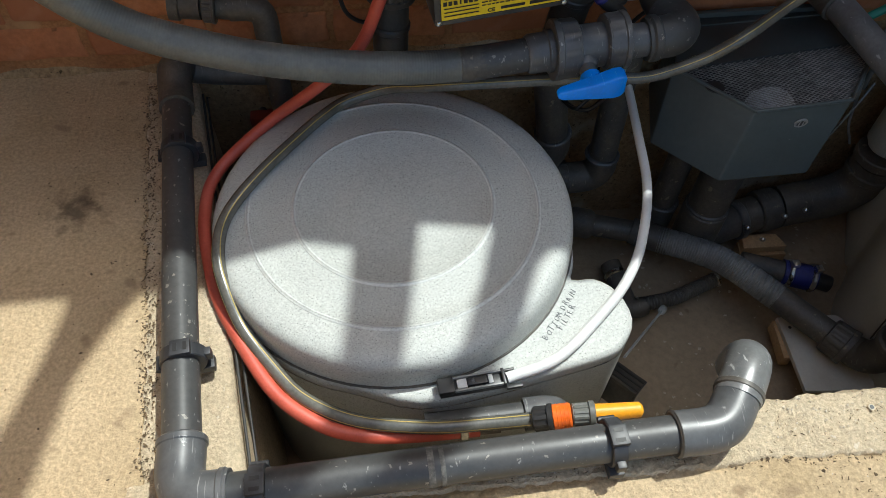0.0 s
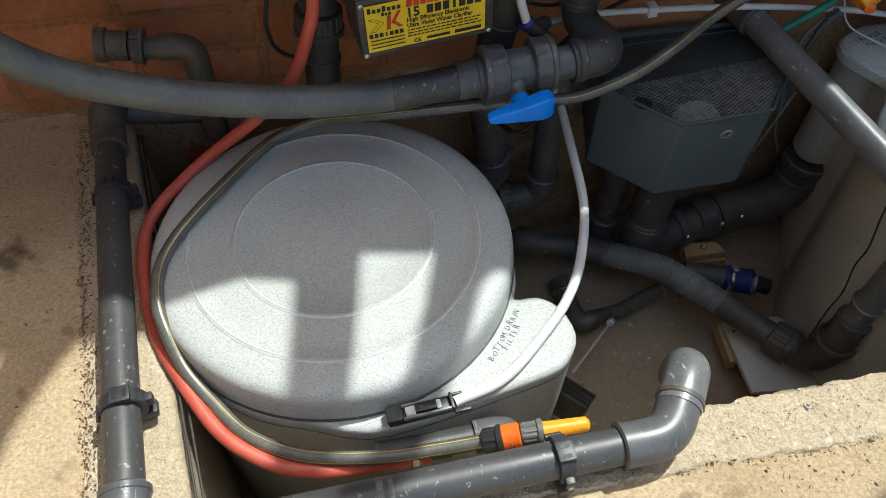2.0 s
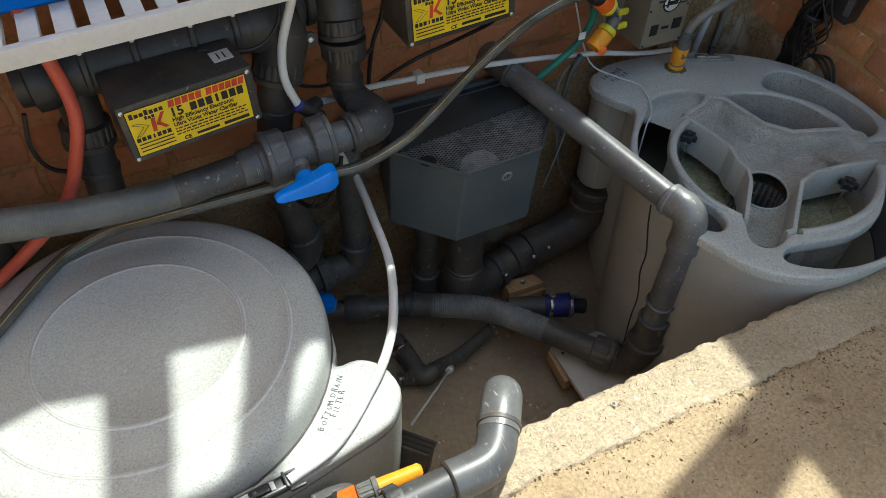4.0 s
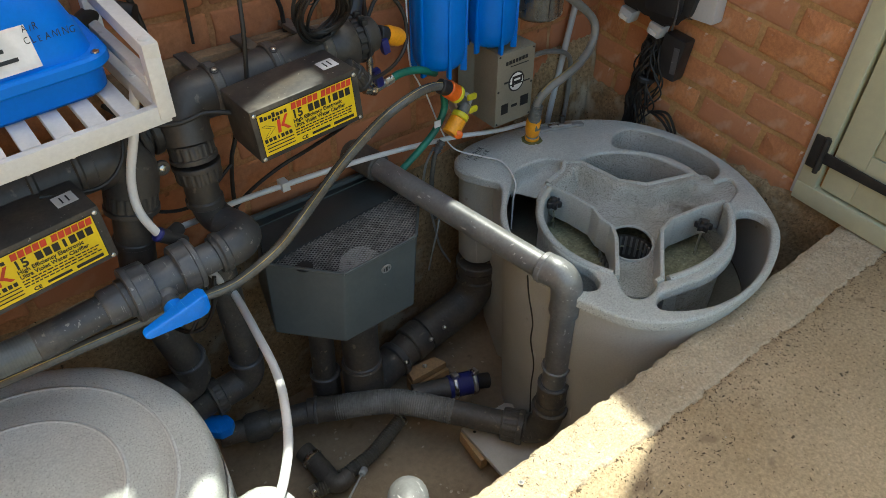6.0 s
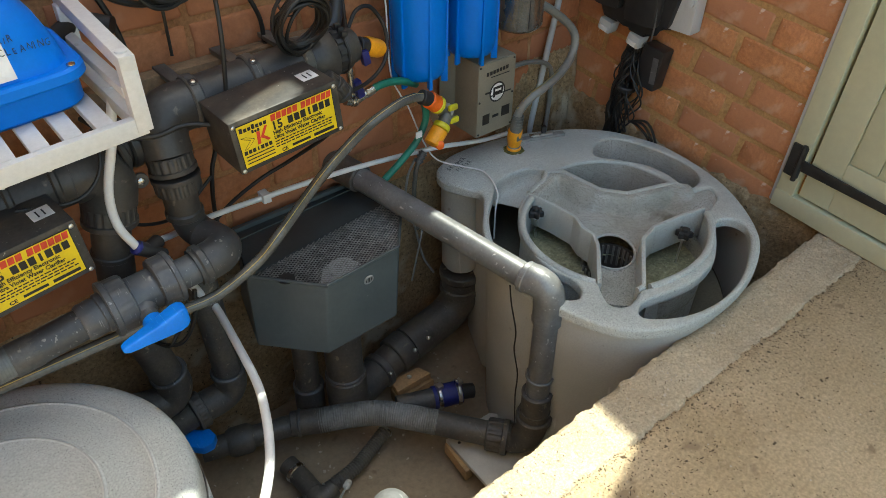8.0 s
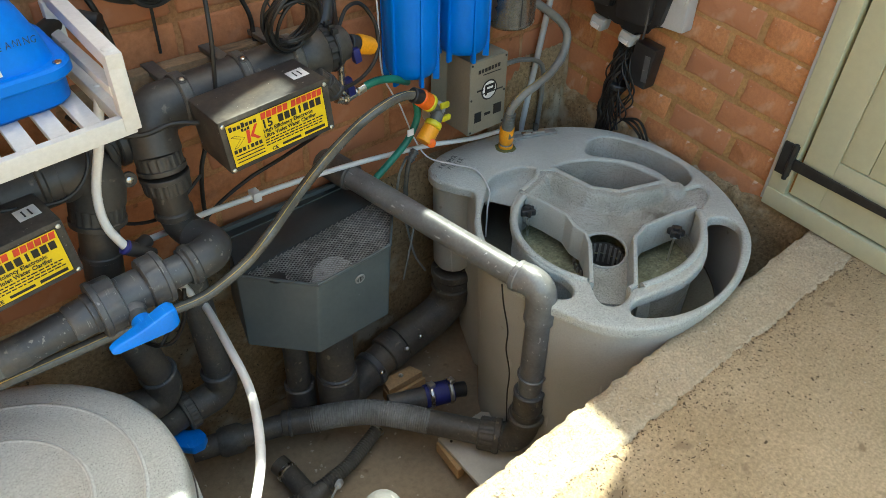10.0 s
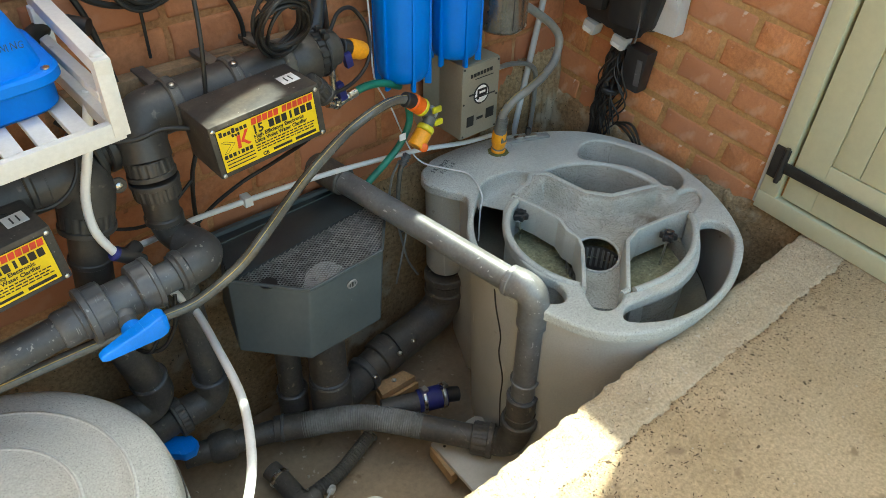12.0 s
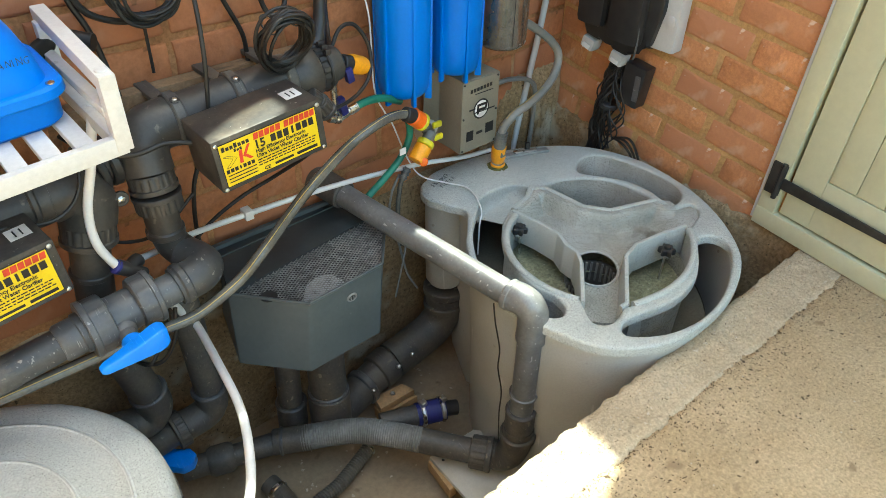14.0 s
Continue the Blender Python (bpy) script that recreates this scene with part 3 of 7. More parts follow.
def slope_sheet(a, b, z0, z1, out, n=60, m=10):
    own = bmesh.new()
    a, b, out = Vector(a), Vector(b), Vector(out)
    vs = []
    for j in range(m + 1):
        row = []
        for i in range(n + 1):
            p = a.lerp(b, i / n)
            z = z0 + (z1 - z0) * j / m
            d = rough(i * 0.09 + j * 0.03, z * 2, 6, 0.012) + (0.018 if j < m else -0.02)
            row.append(own.verts.new((p.x + out.x * d, p.y + out.y * d, z)))
        vs.append(row)
    for p, q in zip(vs, vs[1:]):
        for i in range(n):
            own.faces.new((p[i], p[i + 1], q[i + 1], q[i]))
    return own


COURSE, BASE = 0.0805, 0.030
bm = slope_sheet((-1.6, BACK), (RIGHT + 0.1, BACK), FLOOR, BASE + 0.004, (0, -1))
solo("foundation_back", bm, FOUNDATION, "stained concrete footing below the brick wall", "footing", kind="structure", angle=80)
bm = slope_sheet((RIGHT, BACK + 0.05), (RIGHT, 0.2), FLOOR, BASE + 0.004, (-1, 0), 40)
solo("foundation_right", bm, FOUNDATION, "stained concrete footing beside the door", "footing", kind="structure", angle=80)

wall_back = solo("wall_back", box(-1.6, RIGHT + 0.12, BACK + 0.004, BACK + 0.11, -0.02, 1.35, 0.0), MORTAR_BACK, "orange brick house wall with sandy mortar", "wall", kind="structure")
wall_right = solo("wall_right", box(RIGHT + 0.004, RIGHT + 0.11, 0.600, BACK + 0.004, -0.02, 1.55, 0.0), MORTAR, "orange brick wall beside the door", "wall", kind="structure")
solo("wall_door_side", box(RIGHT + 0.03, RIGHT + 0.11, -1.2, 0.599, -0.02, 2.1, 0.0), MORTAR, "plain wall behind the door", "wall", kind="structure")

# added wall, never in view, that cuts the skylight on the left side
shade_wall_left = solo("shade_wall_left", box(-0.76, -0.66, -0.7, BACK + 0.003, -0.02, 2.29, 0.0), MORTAR, "unseen plain wall added to block skylight from the left", "wall", kind="structure")

# unseen board added overhead for shade; its gaps are cut to shape sun patches
K = (0.40, 0.25)


def lifted(pts):
    return [(x + K[0] * 2.3, y + K[1] * 2.3) for x, y in pts]


gaps = [
    [(-1.2, 0.80), (-0.28, 0.80), (-0.295, 0.712), (-0.325, 0.612), (-0.36, 0.50), (-0.45, 0.27), (-1.2, 0.27)],
    [(-0.176, 0.803), (-0.206, 0.757), (-0.254, 0.662), (-0.279, 0.524), (-0.31, 0.40), (-0.36, 0.27), (-0.19, 0.27), (-0.10, 0.37), (-0.02, 0.45), (0.04, 0.50), (0.099, 0.576), (0.121, 0.724), (0.129, 0.803), (0.053, 0.823), (-0.061, 0.798)],
    [(0.229, 0.838), (0.201, 0.680), (0.174, 0.559), (0.12, 0.50), (0.06, 0.45), (-0.03, 0.36), (0.05, 0.36), (0.14, 0.45), (0.185, 0.50), (0.239, 0.572), (0.273, 0.624), (0.314, 0.724), (0.346, 0.819)],
    [(0.399, 0.742), (0.348, 0.627), (0.317, 0.581), (0.265, 0.50), (0.22, 0.45), (0.12, 0.35), (0.06, 0.27), (0.55, 0.27), (0.79, 0.34), (0.971, 0.392), (1.077, 0.425), (1.088, 0.529), (1.095, 0.600), (0.645, 0.600), (0.600, 0.770), (0.43, 0.77)],
    [(0.505, 0.910), (0.610, 0.960), (0.682, 0.972), (0.682, 0.922), (0.605, 0.885), (0.522, 0.862)],
    [(1.058, 1.026), (1.104, 1.034), (1.142, 0.87), (1.168, 0.765), (1.174, 0.728), (1.152, 0.676), (1.120, 0.676), (1.114, 0.72), (1.089, 0.86)],
    [(1.048, 0.301), (0.956, 0.266), (0.87, 0.233), (0.87, 0.15), (1.04, 0.15)],
]
shade_outline = [(-1.0, 0.84), (1.50, 0.84), (1.56, 0.575), (2.9, 0.575), (2.9, 1.96), (-1.0, 1.96)]
roof = plate([shade_outline] + [lifted(g) for g in gaps], 2.30, 2.32, 0.0, "roof")
roof.materials.append(SHADE_BOARD)
tagged(new("roof", roof), "unseen board added overhead, its gaps shape the sunlight", "roof", kind="structure")

def haunch(a, b, z0, top, out, n=70, m=14):
    """Rough cement against the foot of a wall, with a ragged upper edge."""
    own = bmesh.new()
    a, b, out = Vector(a), Vector(b), Vector(out)
    vs = []
    for j in range(m + 1):
        row = []
        for i in range(n + 1):
            p = a.lerp(b, i / n)
            zt = top(i / n) + rough(i * 0.07, 1.0, 5, 0.018)
            z = z0 + (zt - z0) * j / m
            d = 0.014 * (1 - (j / m) ** 3) + rough(i * 0.06, z * 2.5, 9, 0.008) + (0.004 if j < m else -0.016)
            row.append(own.verts.new((p.x + out.x * d, p.y + out.y * d, z)))
        vs.append(row)
    for p, q in zip(vs, vs[1:]):
        for i in range(n):
            own.faces.new((p[i], p[i + 1], q[i + 1], q[i]))
    return own


solo("foundation_haunch", haunch((RIGHT - 0.002, BACK), (RIGHT - 0.002, 0.66), -0.1, lambda u: 0.085 - 0.072 * min(1, u * 1.5), (-1, 0)), FOUNDATION, "rough cement along the foot of the wall", "footing", kind="structure", angle=80)
solo("foundation_corner", haunch((1.58, BACK - 0.002), (RIGHT, BACK - 0.002), -0.1, lambda u: 0.07 + 0.14 * min(1, u * 2.2), (0, -1)), FOUNDATION, "rough cement patch in the corner", "footing", kind="structure", angle=80)

# door in its frame on the right-hand wall
door = thing("door_1", "pale sage green painted timber door with black strap hinge", "door", kind="structure", at=(RIGHT, 0.652, 0))
door.rotation_euler = (radians(2.0), 0, radians(-6))
X = RIGHT
part("frame", box(X - 0.012, X + 0.03, 0.607, 0.652, 0.024, 2.1, 0.003), DOOR, door)
part("sill", box(X - 0.014, X + 0.03, -0.9, 0.652, 0.012, 0.058, 0.003), DOOR, door)
part("sealant", box(X - 0.010, X + 0.012, 0.6525, 0.6600, 0.02, 2.1, 0.002), GLAND, door, "grey sealant bead along the frame")
leaf = part("leaf", box(X + 0.004, X + 0.03, -0.9, 0.598, 0.064, 2.08, 0.002), DOOR, door)
part("stile", box(X - 0.004, X + 0.004, 0.525, 0.598, 0.064, 2.08, 0.002), DOOR, door)
part("rail", box(X - 0.004, X + 0.004, -0.9, 0.525, 0.064, 0.188, 0.002), DOOR, door)
for i in range(7):
    y = 0.522 - 0.062 * i
    part("board", box(X - 0.001, X + 0.006, y - 0.0605, y, 0.190, 2.05, 0.0015), DOOR, door)
hinge = part("hinge", box(X - 0.018, X - 0.010, 0.612, 0.648, 0.105, 0.185, 0.002), IRON, door, "black iron hinge")
part("strap", prism([(0.0, -0.0135), (0.36, -0.006), (0.36, 0.006), (0.0, 0.0135)], 0, 0.005, 0.001,
     Matrix.Translation((X - 0.016, 0.612, 0.140)) @ Matrix(((0, 0, 1, 0), (-1, 0, 0, 0), (0, 1, 0, 0), (0, 0, 0, 1)))), IRON, hinge)
part("pin", rod((X - 0.02, 0.618, 0.100), (X - 0.02, 0.618, 0.190), 0.006, 12), IRON, hinge)


# ---- pit: the two filter vessels ----
def arc(cx, cy, r, a0, a1, n):
    return [(cx + r * math.cos(radians(a0 + (a1 - a0) * i / n)), cy + r * math.sin(radians(a0 + (a1 - a0) * i / n))) for i in range(n + 1)]


def handwriting(word, size, m, seed):
    """Uneven capital letters written by hand, as one mesh."""
    rnd = random.Random(seed)
    own, x = bmesh.new(), 0.0
    for ch in word:
        if ch != " ":
            k = size * rnd.uniform(0.82, 1.08)
            me = lettering(ch, k, m @ Matrix.Translation((x, size * rnd.uniform(-0.07, 0.09), 0)) @ Matrix.Rotation(rnd.uniform(-0.12, 0.12), 4, "Z"), 0.0003, 0.78, rnd.uniform(-0.05, 0.2), -0.006)
            own.from_mesh(me)
            bpy.data.meshes.remove(me)
        x += size * (0.34 if ch in " I" else 0.62)
    return own


def drain_filter():
    t = thing("filter_vessel", "closed round grey speckled filter vessel with a domed lid", "filter", "filter vessels", at=(0.215, 0.865, FLOOR))
    body = ring_curve(arc(0.211, 0.896, 0.293, 255, 0, 20) + [(0.492, 0.80), (0.480, 0.764), (0.516, 0.761), (0.547, 0.733), (0.557, 0.682), (0.535, 0.644), (0.505, 0.625), (0.434, 0.610), (0.322, 0.590), (0.22, 0.582)], 3)
    b = part("body", walls(body, FLOOR, -0.045, 1.0, (0.25, 0.84)), GRANITE_LID, t)
    me = plate([body], -0.05, -0.018, 0.008, "shoulder")
    part("shoulder", me, GRANITE_LID, t)
    prof = [(0.0, 0.285), (0.004, 0.290), (0.034, 0.2885), (0.048, 0.2860), (0.0550, 0.2815), (0.0590, 0.2750), (0.0612, 0.2660), (0.0622, 0.250), (0.0630, 0.2325), (0.0650, 0.2310), (0.0652, 0.2290), (0.0634, 0.2272), (0.0640, 0.20),
            (0.0650, 0.1605), (0.0670, 0.1590), (0.0672, 0.1570), (0.0654, 0.1553), (0.0662, 0.08), (0.0666, 0.0)]
    lid = part("lid", spin(prof, (0.211, 0.896, -0.018), (0.211, 0.896, 0.1), 96), GRANITE_LID, t, "speckled grey lid with two raised rings", angle=50)
    part("seam", tube(arc3(0.211, 0.896, 0.2905, -0.0175, 0, 360, 60), 0.0022, 1, 6, cap=False), PIPE_BLACK, lid)
    # paler tube on each worn ring; light caught by its crest is in the colour
    for r in (0.1580, 0.2300):
        part("ridge", tube(arc3(0.211, 0.896, r, -0.018 + (0.0662 if r < 0.2 else 0.0642) - 0.0040, 0, 360, 90), 0.0048, 1, 14, cap=False), WORN_LIT_RIDGE, lid, "worn raised ring, the light it catches put into its pale grey")
    for word, px, py in (("BOTTOM DRAIN", 0.418, 0.657), ("FILTER", 0.444, 0.671)):
        me = handwriting(word, 0.0150, Matrix.Translation((px, py, -0.0176)) @ Matrix.Rotation(radians(52), 4, "Z"), len(word))
        part("writing", me, MARKER, t, "hand-written words in pencil")
    return t


def arc3(cx, cy, r, z, a0, a1, n):
    return [(x, y, z) for x, y in arc(cx, cy, r, a0, a1, n)]


drain_filter()

RIM = 0.05


def skimmer_filter():
    t = thing("filter_vessel", "open grey speckled filter vessel with kidney-shaped wells", "filter", "filter vessels", at=(1.48, 0.80, FLOOR))
    outline = ring_curve([(1.84, 0.869), (1.845, 0.965), (1.812, 1.073), (1.755, 1.144), (1.677, 1.198), (1.587, 1.238), (1.486, 1.261), (1.409, 1.266), (1.358, 1.258), (1.316, 1.225),
                          (1.295, 1.178), (1.306, 1.128), (1.325, 1.085), (1.282, 1.031), (1.232, 0.980), (1.186, 0.90), (1.163, 0.80), (1.172, 0.700), (1.194, 0.624), (1.223, 0.576), (1.263, 0.543),
                          (1.315, 0.516), (1.381, 0.503), (1.47, 0.502), (1.56, 0.517), (1.639, 0.548), (1.696, 0.588), (1.761, 0.665), (1.813, 0.761)], 3)
    well_a = ring_curve([(1.352, 1.069), (1.385, 1.095), (1.425, 1.105), (1.485, 1.097), (1.512, 1.072), (1.510, 1.052), (1.470, 1.035), (1.417, 1.021), (1.352, 0.988), (1.290, 0.919), (1.257, 0.850),
                         (1.246, 0.790), (1.256, 0.745), (1.248, 0.709), (1.224, 0.692), (1.199, 0.707), (1.190, 0.740), (1.188, 0.790), (1.194, 0.862), (1.214, 0.920), (1.247, 0.972), (1.285, 1.015), (1.320, 1.045)], 3)
    well_b = ring_curve([(1.651, 0.663), (1.680, 0.661), (1.696, 0.640), (1.688, 0.606), (1.627, 0.564), (1.528, 0.524), (1.436, 0.512), (1.359, 0.524), (1.307, 0.550), (1.277, 0.578), (1.285, 0.595),
                         (1.308, 0.604), (1.339, 0.599), (1.436, 0.578), (1.523, 0.588), (1.589, 0.621)], 3)
    slot = ring_curve([(1.670, 1.028), (1.696, 1.056), (1.736, 1.070), (1.777, 1.056), (1.803, 1.002), (1.818, 0.923), (1.814, 0.843), (1.785, 0.798), (1.748, 0.784), (1.722, 0.790), (1.732, 0.825), (1.740, 0.868), (1.731, 0.929), (1.694, 0.988)], 3)
    left_arc = arc(1.466, 0.80, 0.199, 110, 208, 20)
    notch = [(1.283, 0.692), (1.264, 0.664), (1.256, 0.641), (1.266, 0.624), (1.285, 0.617), (1.311, 0.621), (1.336, 0.629)]
    right_arc = [(1.358, 0.622), (1.397, 0.612), (1.458, 0.604), (1.531, 0.612), (1.594, 0.637), (1.645, 0.672), (1.670, 0.699)]
    arm = [(1.700, 0.708), (1.740, 0.720), (1.764, 0.742), (1.764, 0.762), (1.735, 0.770), (1.708, 0.778)]
    far = [(1.706, 0.805), (1.716, 0.850), (1.715, 0.900), (1.700, 0.955), (1.663, 0.999), (1.611, 1.030), (1.569, 1.040), (1.538, 1.040), (1.470, 1.017), (1.415, 1.004)]
    inner = left_arc + [(p[0], p[1]) for p in smooth_path([(x, y, 0) for x, y in notch + right_arc + arm + far], 3)]
    part("deck", pierced_plate([outline, well_a, well_b, slot, inner], RIM - 0.022, RIM, 0.006), GRANITE, t, angle=50)
    hull = [v for v in outline if not (v[0] < 1.40 and v[1] > 1.10)]
    inner_hull = [(1.50 + (x - 1.50) * 0.972, 0.83 + (y - 0.83) * 0.972) for x, y in hull]
    part("body", walls(inner_hull, FLOOR, RIM - 0.012, 0.91, (1.52, 0.83)), TANK_WALL, t)
    part("lobe", spin([(0, 0.060), (0.02, 0.056), (0.258, 0.052), (0.272, 0.044)], (1.357, 1.185, RIM - 0.02), (1.357, 1.185, -1), 40), TANK_WALL, t)
    part("lobe_band", spin([(0, 0.060), (0.006, 0.066), (0.024, 0.066), (0.03, 0.060)], (1.357, 1.187, RIM - 0.002), (1.353, 1.187, -1), 40), GRANITE, t)
    part("chamber", walls(arc(1.466, 0.800, 0.203, 0, 354, 59), -0.36, -0.004, 0.97, (1.466, 0.8), False), GRANITE_WORN, t)
    part("chamber_wall", ribbon(arc(1.466, 0.80, 0.2025, 110, 209, 16), 0.006, -0.05, RIM - 0.010), GRANITE, t)
    part("chamber_wall", ribbon([(x, y + 0.002) for x, y in right_arc], 0.006, -0.05, RIM - 0.010), GRANITE, t)
    part("slot_wall", walls(slot, -0.060, RIM - 0.004, 0.84, (1.762, 0.92)), GRANITE_WORN, t)
    # sloping scoop that drops into the outer well
    edge = smooth_path([(1.345, 1.064, 0), (1.385, 1.097, 0), (1.425, 1.107, 0), (1.485, 1.099, 0), (1.514, 1.072, 0), (1.510, 1.050, 0), (1.470, 1.033, 0), (1.414, 1.019, 0)], 5)
    drop = smooth_path([(1.375, 1.086, 0), (1.380, 1.078, 0), (1.385, 1.070, 0), (1.390, 1.060, 0), (1.396, 1.050, 0), (1.400, 1.040, 0), (1.404, 1.034, 0), (1.408, 1.028, 0)], 5)
    own = bmesh.new()
    rows = []
    for k in range(9):
        u = k / 8
        rows.append([own.verts.new((p.x + (q.x - p.x) * (1 - math.sqrt(max(0, 1 - u * u))) if k < 8 else q.x, p.y + (q.y - p.y) * (1 - math.sqrt(max(0, 1 - u * u))) if k < 8 else q.y,
                                    RIM - 0.005 - 0.045 * math.sin(1.5708 * u))) for p, q in zip(edge, drop)])
    for p, q in zip(rows, rows[1:]):
        for j in range(len(p) - 1):
            own.faces.new((p[j], p[j + 1], q[j + 1], q[j]))
    part("scoop", own, GRANITE, t, angle=180)
    # three-armed trough over the round chamber
    wall_e = [(1.408, 1.010), (1.419, 0.940), (1.421, 0.877), (1.404, 0.841), (1.401, 0.806), (1.379, 0.776), (1.284, 0.692)]
    wall_f = [(1.330, 0.634), (1.349, 0.633), (1.473, 0.729), (1.527, 0.742), (1.612, 0.729), (1.676, 0.713)]
    shelf = [(1.712, 0.788), (1.731, 0.806), (1.714, 0.822), (1.659, 0.840), (1.603, 0.864), (1.575, 0.893), (1.556, 0.925), (1.551, 1.000), (1.524, 1.050)]
    brow = [(1.414, 1.014), (1.480, 1.030), (1.511, 1.051), (1.544, 1.029), (1.552, 0.917), (1.590, 0.864), (1.715, 0.822), (1.713, 0.794)]

    def sharp(pts, cut=0.010):
        """Points close to each corner, so that a smooth line keeps it."""
        out = [pts[0]]
        for (ax, ay), (bx, by) in zip(pts, pts[1:]):
            n = math.hypot(bx - ax, by - ay)
            for k in (min(0.3, cut / n), 1 - min(0.3, cut / n)):
                out.append((ax + (bx - ax) * k, ay + (by - ay) * k))
            out.append((bx, by))
        return out
    part("lip", ribbon(sharp(wall_e), 0.010, -0.024, RIM + 0.004), GRANITE, t)
    part("lip", ribbon(sharp(wall_f), 0.010, -0.024, RIM + 0.004), GRANITE, t)
    bed = wall_e + notch + wall_f + [(1.705, 0.700), (1.748, 0.708), (1.782, 0.735), (1.782, 0.772), (1.748, 0.790)] + shelf[1:] + [(1.470, 1.024)]
    HX, HY, HR = 1.449, 0.784, 0.050

    def base(x, y):
        """The chute's floor falls towards the channel's end."""
        return max(-0.018, min(0.012, -0.006 + 0.20 * ((x - HX) * 0.77 + (y - HY) * 0.64)))

    def dip(x, y):
        d = 1.0
        for (ax, ay), (bx, by) in zip(brow, brow[1:]):
            k = max(0, min(1, ((x - ax) * (bx - ax) + (y - ay) * (by - ay)) / ((bx - ax) ** 2 + (by - ay) ** 2)))
            d = min(d, math.hypot(x - ax - k * (bx - ax), y - ay - k * (by - ay)))
        s = max(0, 1 - max(0, d - 0.019) / 0.026)
        r = max(0, min(1, (x - 1.64) / 0.085))
        e = max(0, min(1, (1.30 - x) / 0.05))
        s = max(s * s * (3 - 2 * s), 0.74 * r * r * (3 - 2 * r), 0.7 * e * e * (3 - 2 * e))
        b = base(x, y)
        return b + (RIM + 0.002 - b) * s + rough(x, y, 300, 0.0004)
    own = grid_sheet(1.25, 1.79, 0.61, 1.06, 0.004, dip)
    bmesh.ops.delete(own, geom=[v for v in own.verts if not inside(v.co.x, v.co.y, bed) or (v.co.x - HX) ** 2 + (v.co.y - HY) ** 2 < (HR - 0.002) ** 2], context="VERTS")
    part("trough", own, GRANITE_WORN, t, "worn speckled trough floor", angle=180)
    part("lip", ribbon(sharp(brow), 0.015, 0.012, RIM + 0.005), GRANITE, t)
    part("pocket_wall", ribbon(shelf, 0.008, -0.09, RIM - 0.008), GRANITE_WORN, t)
    part("pocket_wall", walls(shelf[:2] + far[:8] + shelf[:1:-1], -0.09, RIM - 0.006, 0.90, (1.632, 0.94)), GRANITE_WORN, t)
    part("lip", tube([(HX + HR * math.cos(6.2832 * k / 40), HY + HR * math.sin(6.2832 * k / 40), 0.0012 + base(HX + HR * math.cos(6.2832 * k / 40), HY + HR * math.sin(6.2832 * k / 40))) for k in range(41)], 0.003, 1, 8, cap=False), GRANITE, t)
    part("lip", tube([(x, y, RIM - 0.003) for x, y in arc(1.466, 0.80, 0.206, 108, 208, 16)], 0.0085, 2, 10), GRANITE, t)
    part("lip", tube([(x, y + 0.001, RIM - 0.003) for x, y in right_arc], 0.0085, 3, 10), GRANITE, t)
    basket = part("basket", walls(arc(HX, HY, HR, 0, 348, 29), -0.10, -0.022, 0.97, (HX, HY), False), PIPE_BLACK, t, "black slotted strainer")
    for i in range(24):
        a = 6.2832 * i / 24
        part("rib", box(-0.0025, 0.0025, HR - 0.004, HR - 0.0005, -0.075, -0.024, 0.0, None, Matrix.Translation((HX, HY, 0)) @ Matrix.Rotation(a, 4, "Z")), HOSE_LIGHT, basket)
    part("basket_floor", spin([(0, 0.0), (0.0005, HR * 0.97), (0.004, HR * 0.97)], (HX, HY, -0.10), (HX, HY, 1), 28), PIPE_BLACK, t)
    cage = part("cage", walls(arc(HX, HY, 0.062, 0, 348, 29), -0.14, -0.028, 1.0, (HX, HY), False), PIPE_BLACK, t, "black slotted strainer")
    for i in range(30):
        a = 6.2832 * i / 30
        part("rib", box(-0.002, 0.002, 0.062, 0.065, -0.10, -0.035, 0.0, None, Matrix.Translation((HX, HY, 0)) @ Matrix.Rotation(a, 4, "Z")), HOSE_LIGHT, cage)
    bmm = bmesh.new()
    rows = []
    for k in range(28):
        r = 0.203 * (1 - k / 28)
        rows.append([bmm.verts.new((1.466 + r * math.cos(0.0628 * i), 0.80 + r * math.sin(0.0628 * i), -0.05 + rough(r * math.cos(0.0628 * i), r * math.sin(0.0628 * i), 110, 0.0035) + rough(i * 0.01, r, 400, 0.0015))) for i in range(100)])
    for p, q in zip(rows, rows[1:]):
        for i in range(100):
            c = p[i].co
            if math.hypot(c.x - HX, c.y - HY) > HR:
                bmm.faces.new((p[i], p[(i + 1) % 100], q[(i + 1) % 100], q[i]))
    part("media", bmm, MEDIA, t, "green wet filter media", angle=180)
    part("water", walls([(1.50 + (x - 1.50) * 0.88, 0.83 + (y - 0.83) * 0.88) for x, y in hull], -0.125, -0.12, 1.0, (1.466, 0.8)), WATER, t, "dark still water", angle=20)
    for x, y, dx in ((1.392, 0.970, 0.012), (1.592, 0.701, -0.010)):
        stud = part("stud", rod((x, y, 0.028), (x + dx, y + 0.2 * dx, -0.06), 0.0028, 8), STEEL, t, "thin steel rod")
        lobes = [(x + (0.0165 + 0.0032 * math.cos(6 * a)) * math.cos(a), y + (0.0165 + 0.0032 * math.cos(6 * a)) * math.sin(a)) for a in [6.2832 * k / 48 for k in range(48)]]
        part("knob", pierced_plate([lobes], 0.020, 0.034, 0.003), BLACK, stud, "black six-lobed hand knob")
